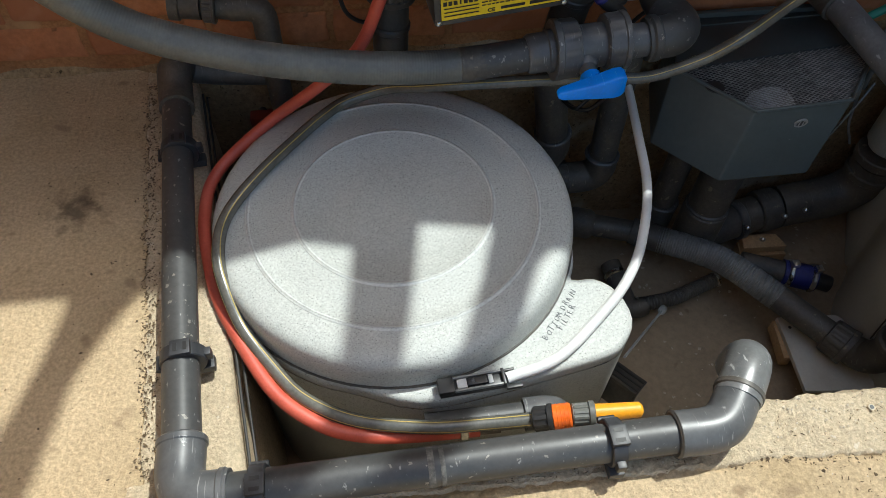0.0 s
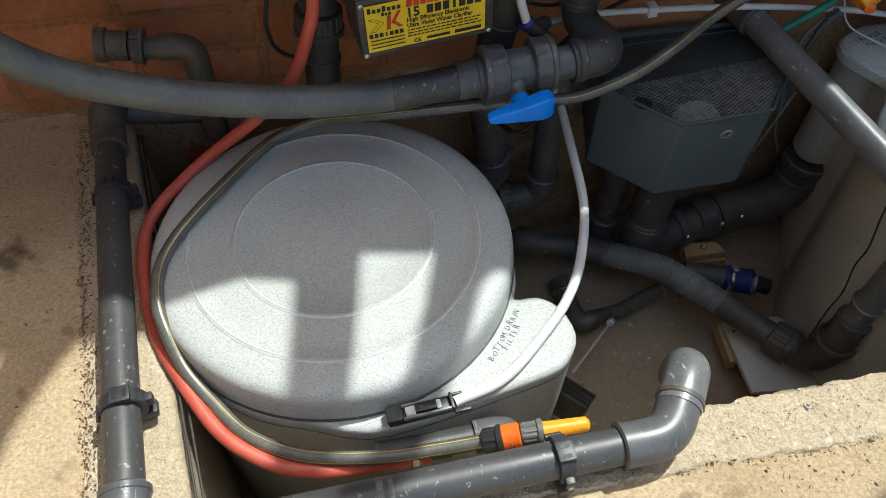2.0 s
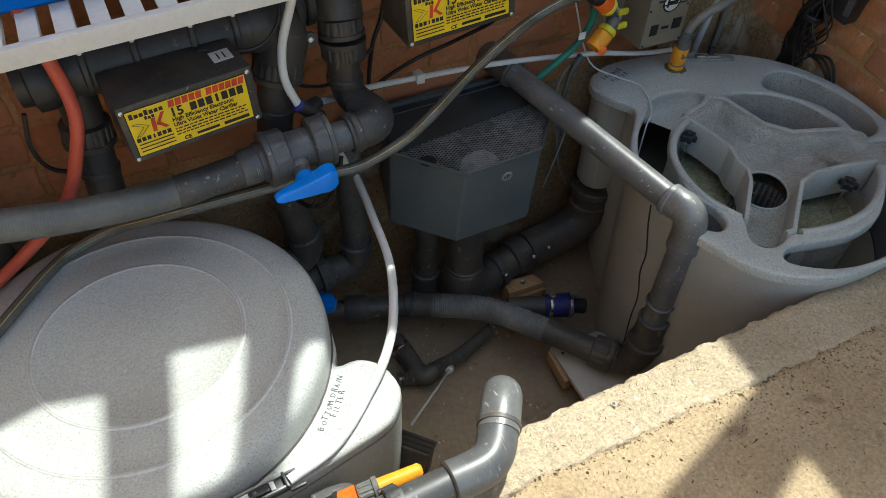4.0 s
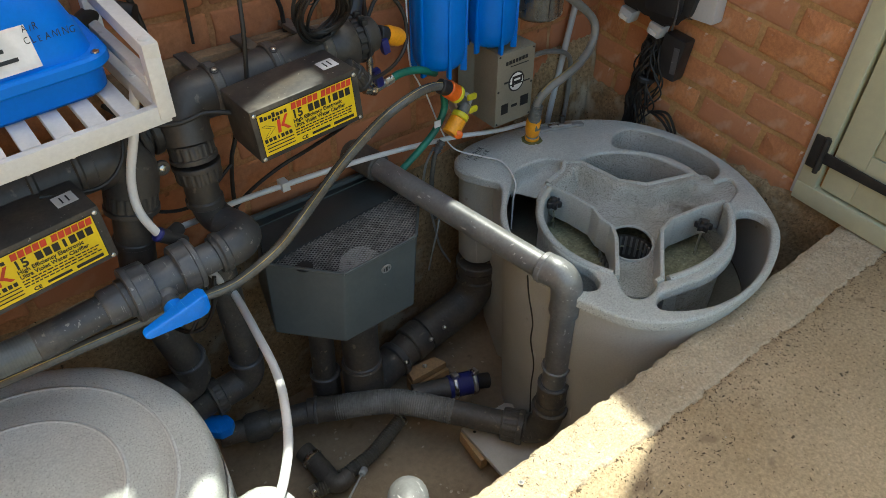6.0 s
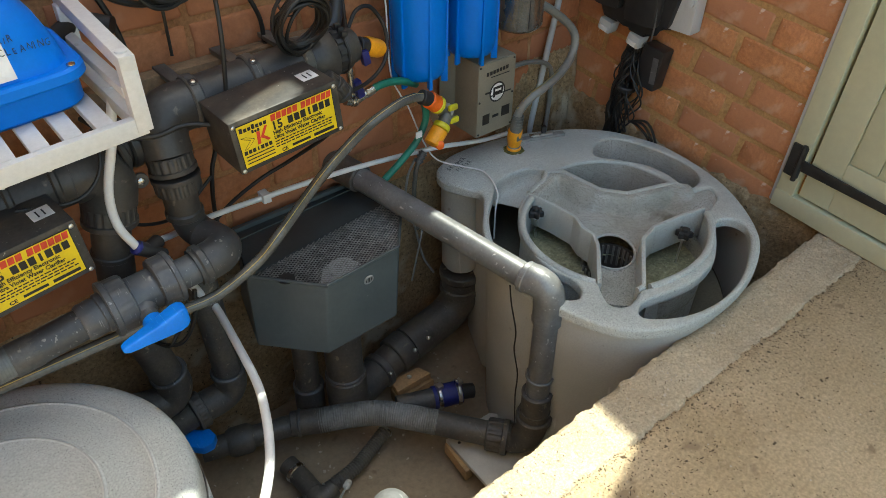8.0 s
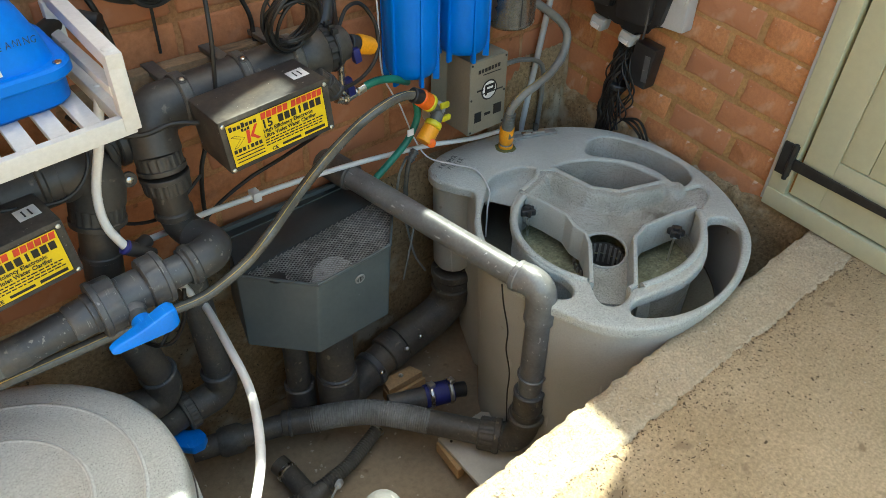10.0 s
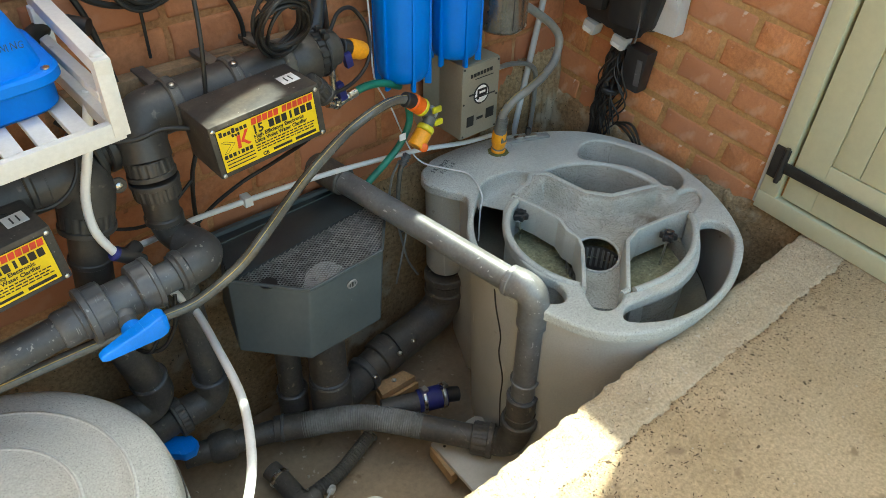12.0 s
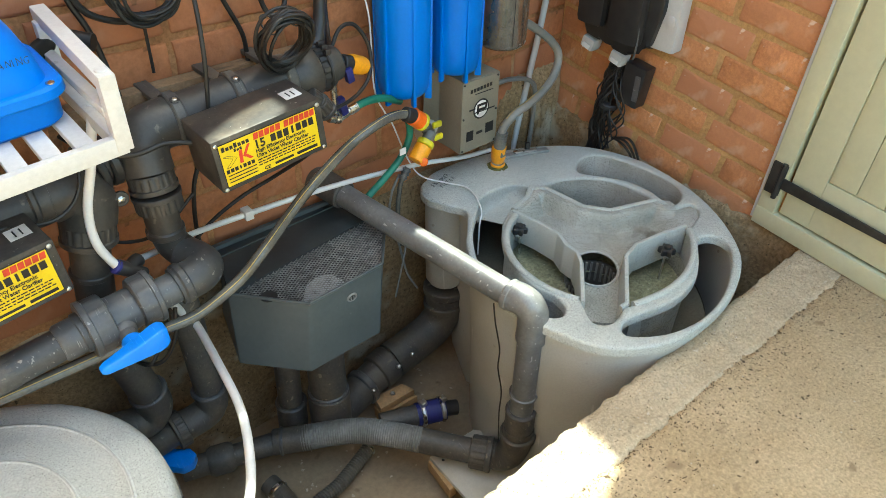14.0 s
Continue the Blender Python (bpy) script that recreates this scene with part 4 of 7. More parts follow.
        part("boss", spin([(0, 0.009), (0.006, 0.008), (0.008, 0.004)], (x, y, 0.034), (x, y, 1), 14), BLACK, stud)
        part("washer", spin([(0, 0.012), (0.002, 0.013), (0.004, 0.012)], (x, y, 0.014), (x, y, 1), 16), GLAND, stud)
    for word, px, py in (("SKIMMER", 1.332, 1.208), ("FILTER", 1.345, 1.191)):
        part("writing", handwriting(word, 0.0180, Matrix.Translation((px, py, RIM + 0.0004)) @ Matrix.Rotation(radians(14), 4, "Z"), len(word) + 3), MARKER, t, "hand-written words in pencil")
    return t


skimmer_filter()


# ---- pipes, fittings and valves ----
def clip(x, y, z, along, name="pipe_clip", r=0.0275):
    """A snap clip round a pipe, on a small foot."""
    a = Vector((along[0], along[1], 0)).normalized()
    c = Vector((x, y, z))
    t = thing(name, "dark grey snap-on pipe clip screwed to the mortar", "pipe clip", "pipe clips", at=(x, y, z - 0.04))
    part("band", collar(c - a * 0.010, c + a * 0.010, r + 0.003, 0.0015), CLIP, t)
    s = Vector((-a.y, a.x, 0))
    m = Matrix.Translation(c) @ Matrix((( a.x, s.x, 0, 0), (a.y, s.y, 0, 0), (0, 0, 1, 0), (0, 0, 0, 1)))
    part("foot", box(-0.010, 0.010, -0.036, 0.036, -0.034, -0.020, 0.002, None, m), CLIP, t)
    flat = part("latch", box(-0.0115, 0.0115, -0.016, 0.010, r - 0.003, r + 0.0055, 0.0015, None, m), CLIP, t, "latch with two small windows")
    for q in (-1, 1):
        part("window", box(-0.006, 0.006, q * 0.0065 - 0.0060, q * 0.0065 - 0.0010, r + 0.0056, r + 0.0060, 0.0, None, m), INK, flat)
    part("catch", box(-0.006, 0.006, -r - 0.010, -r + 0.002, -0.006, 0.010, 0.002, None, m), CLIP, t)
    part("hinge", rod(m @ Vector((-0.011, r + 0.005, -0.004)), m @ Vector((0.011, r + 0.005, -0.004)), 0.0045, 10), CLIP, t)
    return t


PR = 0.0245
low = thing("waste_pipe", "grey plastic waste pipe with elbows along the pit edge", "pipe", at=(0.2, 0.473, 0.02))
part("pipe", rod((-0.04, 0.462, 0.045), (0.545, 0.4735, 0.045), PR, 28), PIPE, low)
for x, w in ((0.222, 0.004), (0.236, 0.003)):
    part("residue", spin([(0, PR + 0.0002), (0.0004, PR + 0.0005), (2 * w, PR + 0.0005)], (x - w, 0.4668, 0.045), (x + w, 0.467, 0.045), 28), RESIDUE, low, "pale remains of a torn label")
part("elbow", tube([(0.535, 0.473, 0.045), (0.585, 0.474, 0.045), (0.612, 0.487, 0.046), (0.640, 0.522, 0.047)], 0.0295, 6, 20), FITTING, low)
# thin black ring in place of the shaded gap at the socket's mouth
part("collar", collar((0.533, 0.473, 0.045), (0.538, 0.473, 0.045), 0.0312), PIPE_BLACK, low)
part("end_elbow", tube([(0.632, 0.510, 0.047), (0.652, 0.538, 0.050), (0.668, 0.560, 0.043), (0.678, 0.575, 0.018), (0.681, 0.580, -0.015)], 0.0305, 6, 24), PIPE_WORN, low)
# another black ring for the shaded gap where the end elbow starts
part("collar", collar((0.634, 0.513, 0.047), (0.641, 0.523, 0.047), 0.0325), PIPE_BLACK, low)
part("corner_elbow", tube([(-0.020, 0.4625, 0.045), (-0.060, 0.464, 0.045), (-0.080, 0.486, 0.045), (-0.083, 0.535, 0.045)], 0.0300, 6, 20), FITTING, low)
part("collar", collar((-0.034, 0.4625, 0.045), (-0.022, 0.4627, 0.045), 0.0315), FITTING, low)
part("collar", collar((-0.0825, 0.525, 0.045), (-0.0835, 0.538, 0.045), 0.0315), FITTING, low)
part("pipe", rod((-0.083, 0.53, 0.045), (-0.156, 1.20, 0.045), PR), PIPE, low)
part("socket", tube([(-0.150, 1.150, 0.045), (-0.157, 1.195, 0.045), (-0.158, 1.235, 0.060), (-0.150, 1.262, 0.045)], 0.030, 5, 18), PIPE_BLACK, low)
part("pipe", tube([(-0.145, 1.262, 0.040), (-0.09, 1.262, 0.030), (0.02, 1.262, 0.020)], 0.024, 4, 16), PIPE_BLACK, low)
part("tag", box(-0.150, -0.129, 1.224, 1.240, 0.092, 0.099, 0.0015), BLUE, low, "small blue lever end")
clip(-0.0925, 0.652, 0.045, (-0.11, 1))
clip(-0.135, 1.045, 0.045, (-0.11, 1))
clip(0.014, 0.463, 0.045, (1, 0.02))
clip(0.455, 0.472, 0.045, (1, 0.02))

# upright and long bare pipe over the open vessel
vent = thing("return_pipe", "grey plastic pipe with elbow from wall down to floor", "pipe", at=(1.168, 0.73, FLOOR))
VX, VY, VR = 1.178, 0.727, 0.0262
part("pipe", rod((1.083, 1.275, 0.112), (1.1625, 0.765, 0.079), VR, 24), PIPE_WORN, vent)
part("socket", collar((1.071, 1.345, 0.117), (1.089, 1.235, 0.110), 0.0335), PIPE_BLACK, vent)
part("elbow", tube([(1.1625, 0.775, 0.080), (1.1690, 0.750, 0.080), (1.1755, 0.733, 0.066), (VX, VY, 0.034), (VX, VY, -0.004)], 0.0315, 7, 28), PIPE_WORN, vent)
part("collar", collar((1.1600, 0.785, 0.0805), (1.1625, 0.770, 0.0798), 0.0325), PIPE_WORN, vent)
part("collar", collar((VX, VY, 0.002), (VX, VY, -0.012), 0.0318), PIPE_WORN, vent)
part("pipe", rod((VX, VY, 0.0), (VX, VY, -0.24), VR, 24), PIPE_WORN, vent)
part("ring", tube([(VX + 0.0285 * math.cos(k * 0.2618), VY + 0.0285 * math.sin(k * 0.2618), -0.172 + 0.002 * math.sin(k * 0.2618)) for k in range(25)], 0.0030, 1, 8, cap=False), PIPE_WORN, vent, "loose grey ring round the pipe")
part("socket", collar((VX, VY, -0.225), (VX, VY, -0.30), 0.033), PIPE_BLACK, vent)
part("ring", collar((VX, VY, -0.300), (VX, VY, -0.318), 0.0415), PIPE_BLACK, vent)
part("ring", collar((VX, VY, -0.222), (VX, VY, -0.232), 0.0345), FITTING, vent)
part("tee", tube([(VX, VY, -0.28), (VX, VY + 0.002, -0.345), (VX - 0.004, VY + 0.02, -0.40), (1.160, 0.775, -0.42)], 0.035, 5, 20), PIPE_BLACK, vent)
part("cable", tube([(1.140, 0.800, 0.055), (1.139, 0.790, 0.01), (1.146, 0.778, -0.06), (1.143, 0.775, -0.11), (1.150, 0.765, -0.18), (1.150, 0.765, -0.25), (1.152, 0.76, -0.34)], 0.0016, 5, 8), RUBBER, vent)

flex = thing("flexible_pipe", "grey ribbed flexible pipe with black unions on the floor", "pipe", at=(0.95, 1.05, FLOOR))
FZ = -0.42
part("hose", tube([(0.838, 1.108, FZ), (0.90, 1.071, FZ + 0.006), (0.96, 1.028, FZ + 0.008), (1.01, 0.974, FZ + 0.005), (1.055, 0.920, FZ)], 0.0310, 8, 22, None, 0.0008, 0.0056), FLEX, flex)
part("tail", rod((1.042, 0.937, FZ), (1.130, 0.815, FZ), 0.0300), PIPE_BLACK, flex)
part("nut", nut((1.126, 0.820, FZ), (1.157, 0.778, FZ), 0.0405), PIPE_BLACK, flex)
part("tail", rod((1.155, 0.78, FZ), (1.170, 0.760, FZ), 0.032), PIPE_BLACK, flex)
part("socket", collar((0.778, 1.143, FZ), (0.862, 1.095, FZ), 0.0315), PIPE_BLACK, flex)
part("ring", collar((0.793, 1.135, FZ), (0.801, 1.130, FZ), 0.0345), FITTING, flex)
part("pipe", rod((0.58, 1.205, FZ), (0.80, 1.132, FZ), 0.0265), PIPE_BLACK, flex)
part("valve_body", spin([(0, 0.030), (0.01, 0.036), (0.05, 0.036), (0.06, 0.030)], (0.635, 1.187, FZ), (0.73, 1.155, FZ), 24), PIPE_BLACK, flex)
part("lever", prism([(-0.03, -0.016), (0.075, -0.027), (0.094, -0.012), (0.094, 0.012), (0.075, 0.027), (-0.03, 0.016)], 0, 0.024, 0.006, Matrix.Translation((0.530, 1.205, -0.348)) @ Matrix.Rotation(radians(-42), 4, "Z"))
     , BLUE, flex, "blue valve lever")

# mesh-topped box
TOP = [(0.853, 1.017), (1.037, 1.028), (1.119, 1.128), (1.110, 1.275), (0.790, 1.262), (0.746, 1.146)]
LOW = [(0.824, 0.988), (0.998, 0.990), (1.085, 1.10), (1.085, 1.275), (0.770, 1.262), (0.725, 1.100)]
pump = thing("mesh_topped_box", "grey painted steel box with an expanded metal grille", "filter box", at=(0.93, 1.14, -0.08))
bm = bmesh.new()
hi = [bm.verts.new((x, y, 0.066)) for x, y in TOP]
lo = [bm.verts.new((x, y, -0.08)) for x, y in LOW]
for j in range(6):
    bm.faces.new((lo[j], lo[(j + 1) % 6], hi[(j + 1) % 6], hi[j]))
bm.faces.new(lo[::-1])
bmesh.ops.bevel(bm, geom=[e for e in bm.edges if not e.is_boundary], offset=0.004, segments=2, affect="EDGES", profile=0.6)
part("body", bm, BOX_GREY, pump)
part("rim", tube([(x, y, 0.066) for x, y in (TOP[5], TOP[0])], 0.0035, 1, 8), BOX_GREY, pump)
part("rim", tube([(x, y, 0.066) for x, y in (TOP[0], TOP[1])], 0.0035, 1, 8), BOX_GREY, pump)
part("rim", tube([(x, y, 0.066) for x, y in (TOP[1], TOP[2])], 0.0035, 1, 8), BOX_GREY, pump)


MESH_EDGE = [(0.853, 1.019), (1.035, 1.030), (1.114, 1.126), (1.110, 1.184), (0.834, 1.152), (0.751, 1.140)]
bm = bmesh.new()
for sgn in (-1, 1):
    for i in range(-90, 150):
        d = Vector((1, sgn * 0.62, 0)).normalized()
        o = Vector((0.75, 1.0, 0)) + Vector((0, i * 0.0074, 0))
        run = []
        for k in range(190):
            p = o + d * (k * 0.0025)
            if inside(p.x, p.y, MESH_EDGE):
                run.append(p)
        if len(run) > 2:
            a, b = run[0], run[-1]
            z = 0.0605 + 0.0012 * sgn
            s = Vector((-d.y, d.x, 0)) * 0.00065
            q = [a - s, b - s, b + s, a + s]
            vs = [bm.verts.new((v.x, v.y, z)) for v in q] + [bm.verts.new((v.x, v.y, z - 0.0012)) for v in q]
            for f in ((0, 1, 2, 3), (4, 5, 1, 0), (7, 6, 5, 4), (3, 2, 6, 7)):
                bm.faces.new([vs[j] for j in f])
part("grille", bm, MESH, pump, "expanded metal grille", smooth=False)
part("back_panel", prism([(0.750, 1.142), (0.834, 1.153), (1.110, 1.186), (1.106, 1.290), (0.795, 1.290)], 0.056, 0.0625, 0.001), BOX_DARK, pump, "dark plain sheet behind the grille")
part("wall_flange", box(0.785, 1.110, 1.290, 1.302, 0.030, 0.072, 0.002), BOX_GREY, pump, "upright flange along the wall")
part("pump_head", spin([(0, 0.052), (0.03, 0.050), (0.06, 0.044), (0.078, 0.028), (0.082, 0.0)], (0.932, 1.085, -0.045), (0.932, 1.085, 1), 28), GLAND, pump, "pale pump head under the grille")
# black sheet put in for the deep shade inside the box below the grille
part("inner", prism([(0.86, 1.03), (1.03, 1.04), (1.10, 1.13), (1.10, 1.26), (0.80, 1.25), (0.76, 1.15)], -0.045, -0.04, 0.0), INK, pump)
# no handle: a flat black disc for the dark of a hole in the grille
part("knob", spin([(0, 0.0175), (0.0012, 0.0170), (0.0016, 0.0)], (0.806, 1.090, 0.0620), (0.806, 1.092, 0.2), 20), BLACK, pump)
vent_ring = part("vent_ring", spin([(0, 0.0118), (0.003, 0.0118), (0.0036, 0.0105), (0.0030, 0.0080), (0.001, 0.0078)], (0.949, 1.0158, 0.032), (0.949, 0.9, 0.009), 24), TAPE, pump, "small pale round vent")
part("vent_hole", spin([(0, 0.0), (0.0002, 0.0079)], (0.949, 1.0135, 0.0315), (0.949, 0.9, 0.009), 20), BLACK, vent_ring)
for dx in (-0.0035, 0.0035):
    part("vent_bar", box(0.949 + dx - 0.0009, 0.949 + dx + 0.0009, 1.0120, 1.0132, 0.0255, 0.0380, 0.0), TAPE, vent_ring)
part("outlet", collar((0.945, 1.13, -0.075), (0.945, 1.13, -0.20), 0.046), PIPE_BLACK, pump)


# ---- things on and before the back wall ----
def uv_box(bx, by, bz, tilt, yaw=0):
    """A black steel control box with a yellow label, hung before its tube. Local x along the face, z up."""
    m = Matrix.Translation((bx, by, bz)) @ Matrix.Rotation(radians(yaw), 4, "Z") @ Matrix.Rotation(radians(-tilt), 4, "Y")
    W, Hh, D = 0.192, 0.088, 0.105
    t = thing("uv_clarifier_box", "dusty black steel control box with a yellow label", "control box", "ultraviolet clarifier boxes", at=(bx, by, bz))
    part("body", box(-0.006, W, 0.0, D, -0.006, Hh, 0.004, None, m), UV_BOX, t)
    for x in (0.0, W - 0.008):
        for z in (0.0, Hh - 0.008):
            part("bolt", spin([(0, 0.0036), (0.002, 0.0036), (0.003, 0.002)], m @ Vector((x, 0.0, z)), m @ Vector((x, -1, z)), 10), STEEL, t)
    part("edging", box(0.0025, 0.1795, -0.0008, 0.0, 0.0025, 0.0795, 0.0, None, m), INK, t, "black edge of the label")
    lab = part("label", box(0.004, 0.178, -0.0012, 0.0, 0.004, 0.078, 0.0, None, m), YELLOW, t, "yellow printed label")

    def bar(x0, x1, z0, z1, mat, slant=0.0):
        own = bmesh.new()
        own.faces.new([own.verts.new(m @ Vector((x, -0.0018, z))) for x, z in ((x0, z0), (x1, z0), (x1 + slant, z1), (x0 + slant, z1))])
        part("print", own, mat, lab, smooth=False)

    def words(text, x, z, size, squeeze):
        me = lettering(text, size, m @ Matrix.Translation((x, -0.0018, z)) @ Matrix.Rotation(radians(90), 4, "X"), 0.0002, squeeze, 0.0, 0.025)
        part("lettering", me, INK, lab, "black printed words")

    def shape(points, mat, lift=0.0018):
        own = bmesh.new()
        own.faces.new([own.verts.new(m @ Vector((x, -lift, z))) for x, z in points])
        part("emblem", own, mat, lab, smooth=False)

    for k, h in enumerate((0.0085, 0.006, 0.006, 0.0085, 0.006, 0.006, 0.006)):
        bar(0.0075 + 0.0070 * k, 0.0128 + 0.0070 * k, 0.0662, 0.0662 + h, INK)
    for k, h in enumerate((0.0055, 0.004, 0.005)):
        bar(0.027 + 0.0050 * k, 0.0308 + 0.0050 * k, 0.0595, 0.0595 + h, INK)
    for k in range(5):
        bar(0.0625 + 0.0100 * k, 0.0710 + 0.0100 * k, 0.0658, 0.0768, INK_RED, 0.0015)
    for k in range(6):
        bar(0.1180 + 0.0097 * k, 0.1264 + 0.0097 * k, 0.0658, 0.0768, INK_RED, 0.0015)
    words("15", 0.0615, 0.0498, 0.0205, 1.0)
    for k in range(7):
        w = 0.0040 if k == 3 else 0.0094
        bar(0.0915 + 0.0118 * k + (0.003 if k == 3 else 0), 0.0915 + 0.0118 * k + (0.003 if k == 3 else 0) + w, 0.0500, 0.0632, INK)
    words("High Efficiency Electronic", 0.062, 0.0418, 0.0092, 0.98)
    words("Ultra Violet Water Clarifier", 0.062, 0.0330, 0.0092, 0.93)
    # emblem: a red angular mark over the outline of its mirror image
    shape([(0.0325, 0.0365), (0.0385, 0.0365), (0.0405, 0.0590), (0.0345, 0.0590)], INK_RED)
    shape([(0.0395, 0.0470), (0.0430, 0.0440), (0.0555, 0.0640), (0.0500, 0.0640)], INK_RED, 0.0019)
    shape([(0.0400, 0.0480), (0.0505, 0.0375), (0.0565, 0.0385), (0.0440, 0.0505)], INK_RED, 0.0020)
    for a, b in (((0.0075, 0.0570), (0.0225, 0.0490)), ((0.0225, 0.0490), (0.0090, 0.0365)), ((0.0145, 0.0575), (0.0300, 0.0490)), ((0.0300, 0.0490), (0.0155, 0.0368)), ((0.0075, 0.0570), (0.0145, 0.0575)), ((0.0090, 0.0365), (0.0155, 0.0368))):
        shape([(a[0], a[1] - 0.0004), (b[0], b[1] - 0.0004), (b[0], b[1] + 0.0004), (a[0], a[1] + 0.0004)], INK)
    for k in range(7):
        w = 0.0025 if k == 3 else 0.0056
        bar(0.0070 + 0.0073 * k + (0.0015 if k == 3 else 0), 0.0070 + 0.0073 * k + (0.0015 if k == 3 else 0) + w, 0.0270, 0.0338, INK)
    for r in range(3):
        x = 0.062
        while x < 0.168:
            w = 0.003 + 0.006 * random.random()
            bar(x, min(x + w, 0.172), 0.0275 - 0.0048 * r, 0.0296 - 0.0048 * r, INK)
            x += w + 0.0016
    for r in range(3):
        bar(0.008, 0.058, 0.0215 - 0.006 * r, 0.0234 - 0.006 * r, INK)
    words("CE", 0.070, 0.0065, 0.0085, 1.1)
    bar(0.09, 0.125, 0.008, 0.0125, INK)
    bar(0.132, 0.172, 0.0075, 0.0130, INK)
    st = part("sticker", box(0.150, 0.180, 0.034, 0.064, Hh, Hh + 0.0008, 0.0, None, m), PAPER, t, "white warning sticker")
    for x in (0.159, 0.168):
        part("mark", box(x, x + 0.0022, 0.040, 0.057, Hh + 0.0008, Hh + 0.0014, 0.0, None, m), INK, st)
    return t


uv_box(0.736, 1.022, 0.370, 4.9)
uv_box(0.293, 1.008, 0.292, 3.2, 6)


def bracket(t, x, y, z, r):
    part("bracket", box(x - 0.012, x + 0.012, y - 0.01, BACK + 0.002, z + r * 0.2, z + r * 0.2 + 0.010, 0.002), PIPE_BLACK, t)
    part("strap", collar((x - 0.010, y, z), (x + 0.010, y, z), r + 0.0035), PIPE_BLACK, t)
    part("screw", spin([(0, 0.0045), (0.002, 0.0042), (0.003, 0.002)], (x, y - 0.020, z + r - 0.001), (x, y - 0.03, z + r + 0.03), 10), STEEL_DULL, t)
    part("washer", spin([(0, 0.0085), (0.001, 0.0085), (0.0015, 0.007)], (x, y - 0.0195, z + r - 0.0015), (x, y - 0.03, z + r + 0.03), 14), BLACK, t)


# right-hand unit: tube, left tee, union, drop pipe
uv = thing("uv_tube", "black plastic ultraviolet tube clamped to the wall", "clarifier", "ultraviolet tubes", at=(0.85, 1.18, 0.44))
UR = 0.042
part("tube", rod((0.70, 1.185, 0.428), (1.00, 1.185, 0.445), UR, 28), UV_TUBE, uv)
part("shoulder", spin([(0, UR), (0.012, UR + 0.001), (0.022, UR + 0.006), (0.052, UR + 0.006), (0.056, UR + 0.004), (0.057, UR - 0.006)], (0.950, 1.185, 0.442), (1.10, 1.185, 0.450), 32), UV_TUBE, uv)
part("nut", nut((1.006, 1.185, 0.4455), (1.028, 1.185, 0.4467), 0.0440, 13, 0.0030), BLACK, uv)
cap = part("end_cap", spin([(0, 0.040), (0.004, 0.041), (0.012, 0.040), (0.014, 0.035), (0.030, 0.033), (0.036, 0.026), (0.037, 0.0)], (1.028, 1.185, 0.4467), (1.2, 1.185, 0.455), 28), UV_TUBE, uv)
for k in range(3):
    part("knuckle", box(1.018, 1.030, 1.150 + 0.012 * k, 1.158 + 0.012 * k, 0.482 + 0.004 * k, 0.492 + 0.004 * k, 0.002), BLACK, cap)
part("gland", nut((0.966, 1.135, 0.428), (0.990, 1.140, 0.404), 0.0150, 9, 0.0014), UV_TUBE, uv, "ribbed cable gland")
part("gland", nut((0.986, 1.140, 0.406), (1.004, 1.142, 0.378), 0.0200, 11, 0.0016), UV_TUBE, uv, "ribbed cable gland")
part("lamp_plug", tube([(1.020, 1.200, 0.470), (1.040, 1.210, 0.495), (1.056, 1.222, 0.535), (1.064, 1.232, 0.60)], [0.017, 0.010], 3, 14), BLACK, uv)
for bxp in (0.735, 0.845, 0.945):
    bracket(uv, bxp, 1.185, 0.430 + (bxp - 0.70) * 0.057, UR)
part("elbow", tube([(0.715, 1.185, 0.429), (0.685, 1.183, 0.424), (0.668, 1.172, 0.398), (0.665, 1.160, 0.365)], 0.0420, 6, 28), UV_TUBE, uv)
part("nut", nut((0.666, 1.160, 0.370), (0.666, 1.154, 0.336), 0.0385, 18), UV_TUBE, uv)
part("nut", nut((0.666, 1.150, 0.298), (0.666, 1.153, 0.332), 0.0395, 18), UV_TUBE, uv)
part("drop", tube([(0.665, 1.152, 0.31), (0.665, 1.15, 0.262), (0.672, 1.145, 0.222), (0.688, 1.115, 0.206)], 0.0295, 6, 22), UV_TUBE, uv)
part("collar", collar((0.665, 1.15, 0.262), (0.665, 1.15, 0.246), 0.033), UV_TUBE, uv)

solo("wall_batten", box(0.60, 1.075, 1.284, BACK - 0.002, 0.402, 0.446, 0.002), GRIMY_WOOD, "grimy brown timber batten behind the black tube", "batten")

# valve, elbow and flexible hose in front
line = thing("ball_valve", "grey plastic double-union ball valve with a blue lever", "valve", at=(0.56, 1.06, 0.16))
part("elbow", tube([(0.680, 1.125, 0.207), (0.690, 1.098, 0.206), (0.690, 1.074, 0.207), (0.672, 1.060, 0.206), (0.630, 1.058, 0.202)], 0.0335, 6, 24), PIPE, line)
part("collar", collar((0.650, 1.059, 0.204), (0.634, 1.058, 0.203), 0.0365), PIPE, line)
part("stub", rod((0.640, 1.058, 0.203), (0.60, 1.057, 0.201), 0.027), FITTING, line)
part("nut", nut((0.560, 1.057, 0.2035), (0.596, 1.058, 0.205), 0.0440, 11, 0.0012), FITTING, line)
part("body", spin([(0, 0.030), (0.01, 0.0345), (0.075, 0.0345), (0.085, 0.030)], (0.500, 1.055, 0.197), (0.588, 1.0575, 0.201), 28), FITTING, line)
part("nut", nut((0.518, 1.055, 0.1975), (0.478, 1.054, 0.196), 0.0465, 11, 0.0012), FITTING, line)
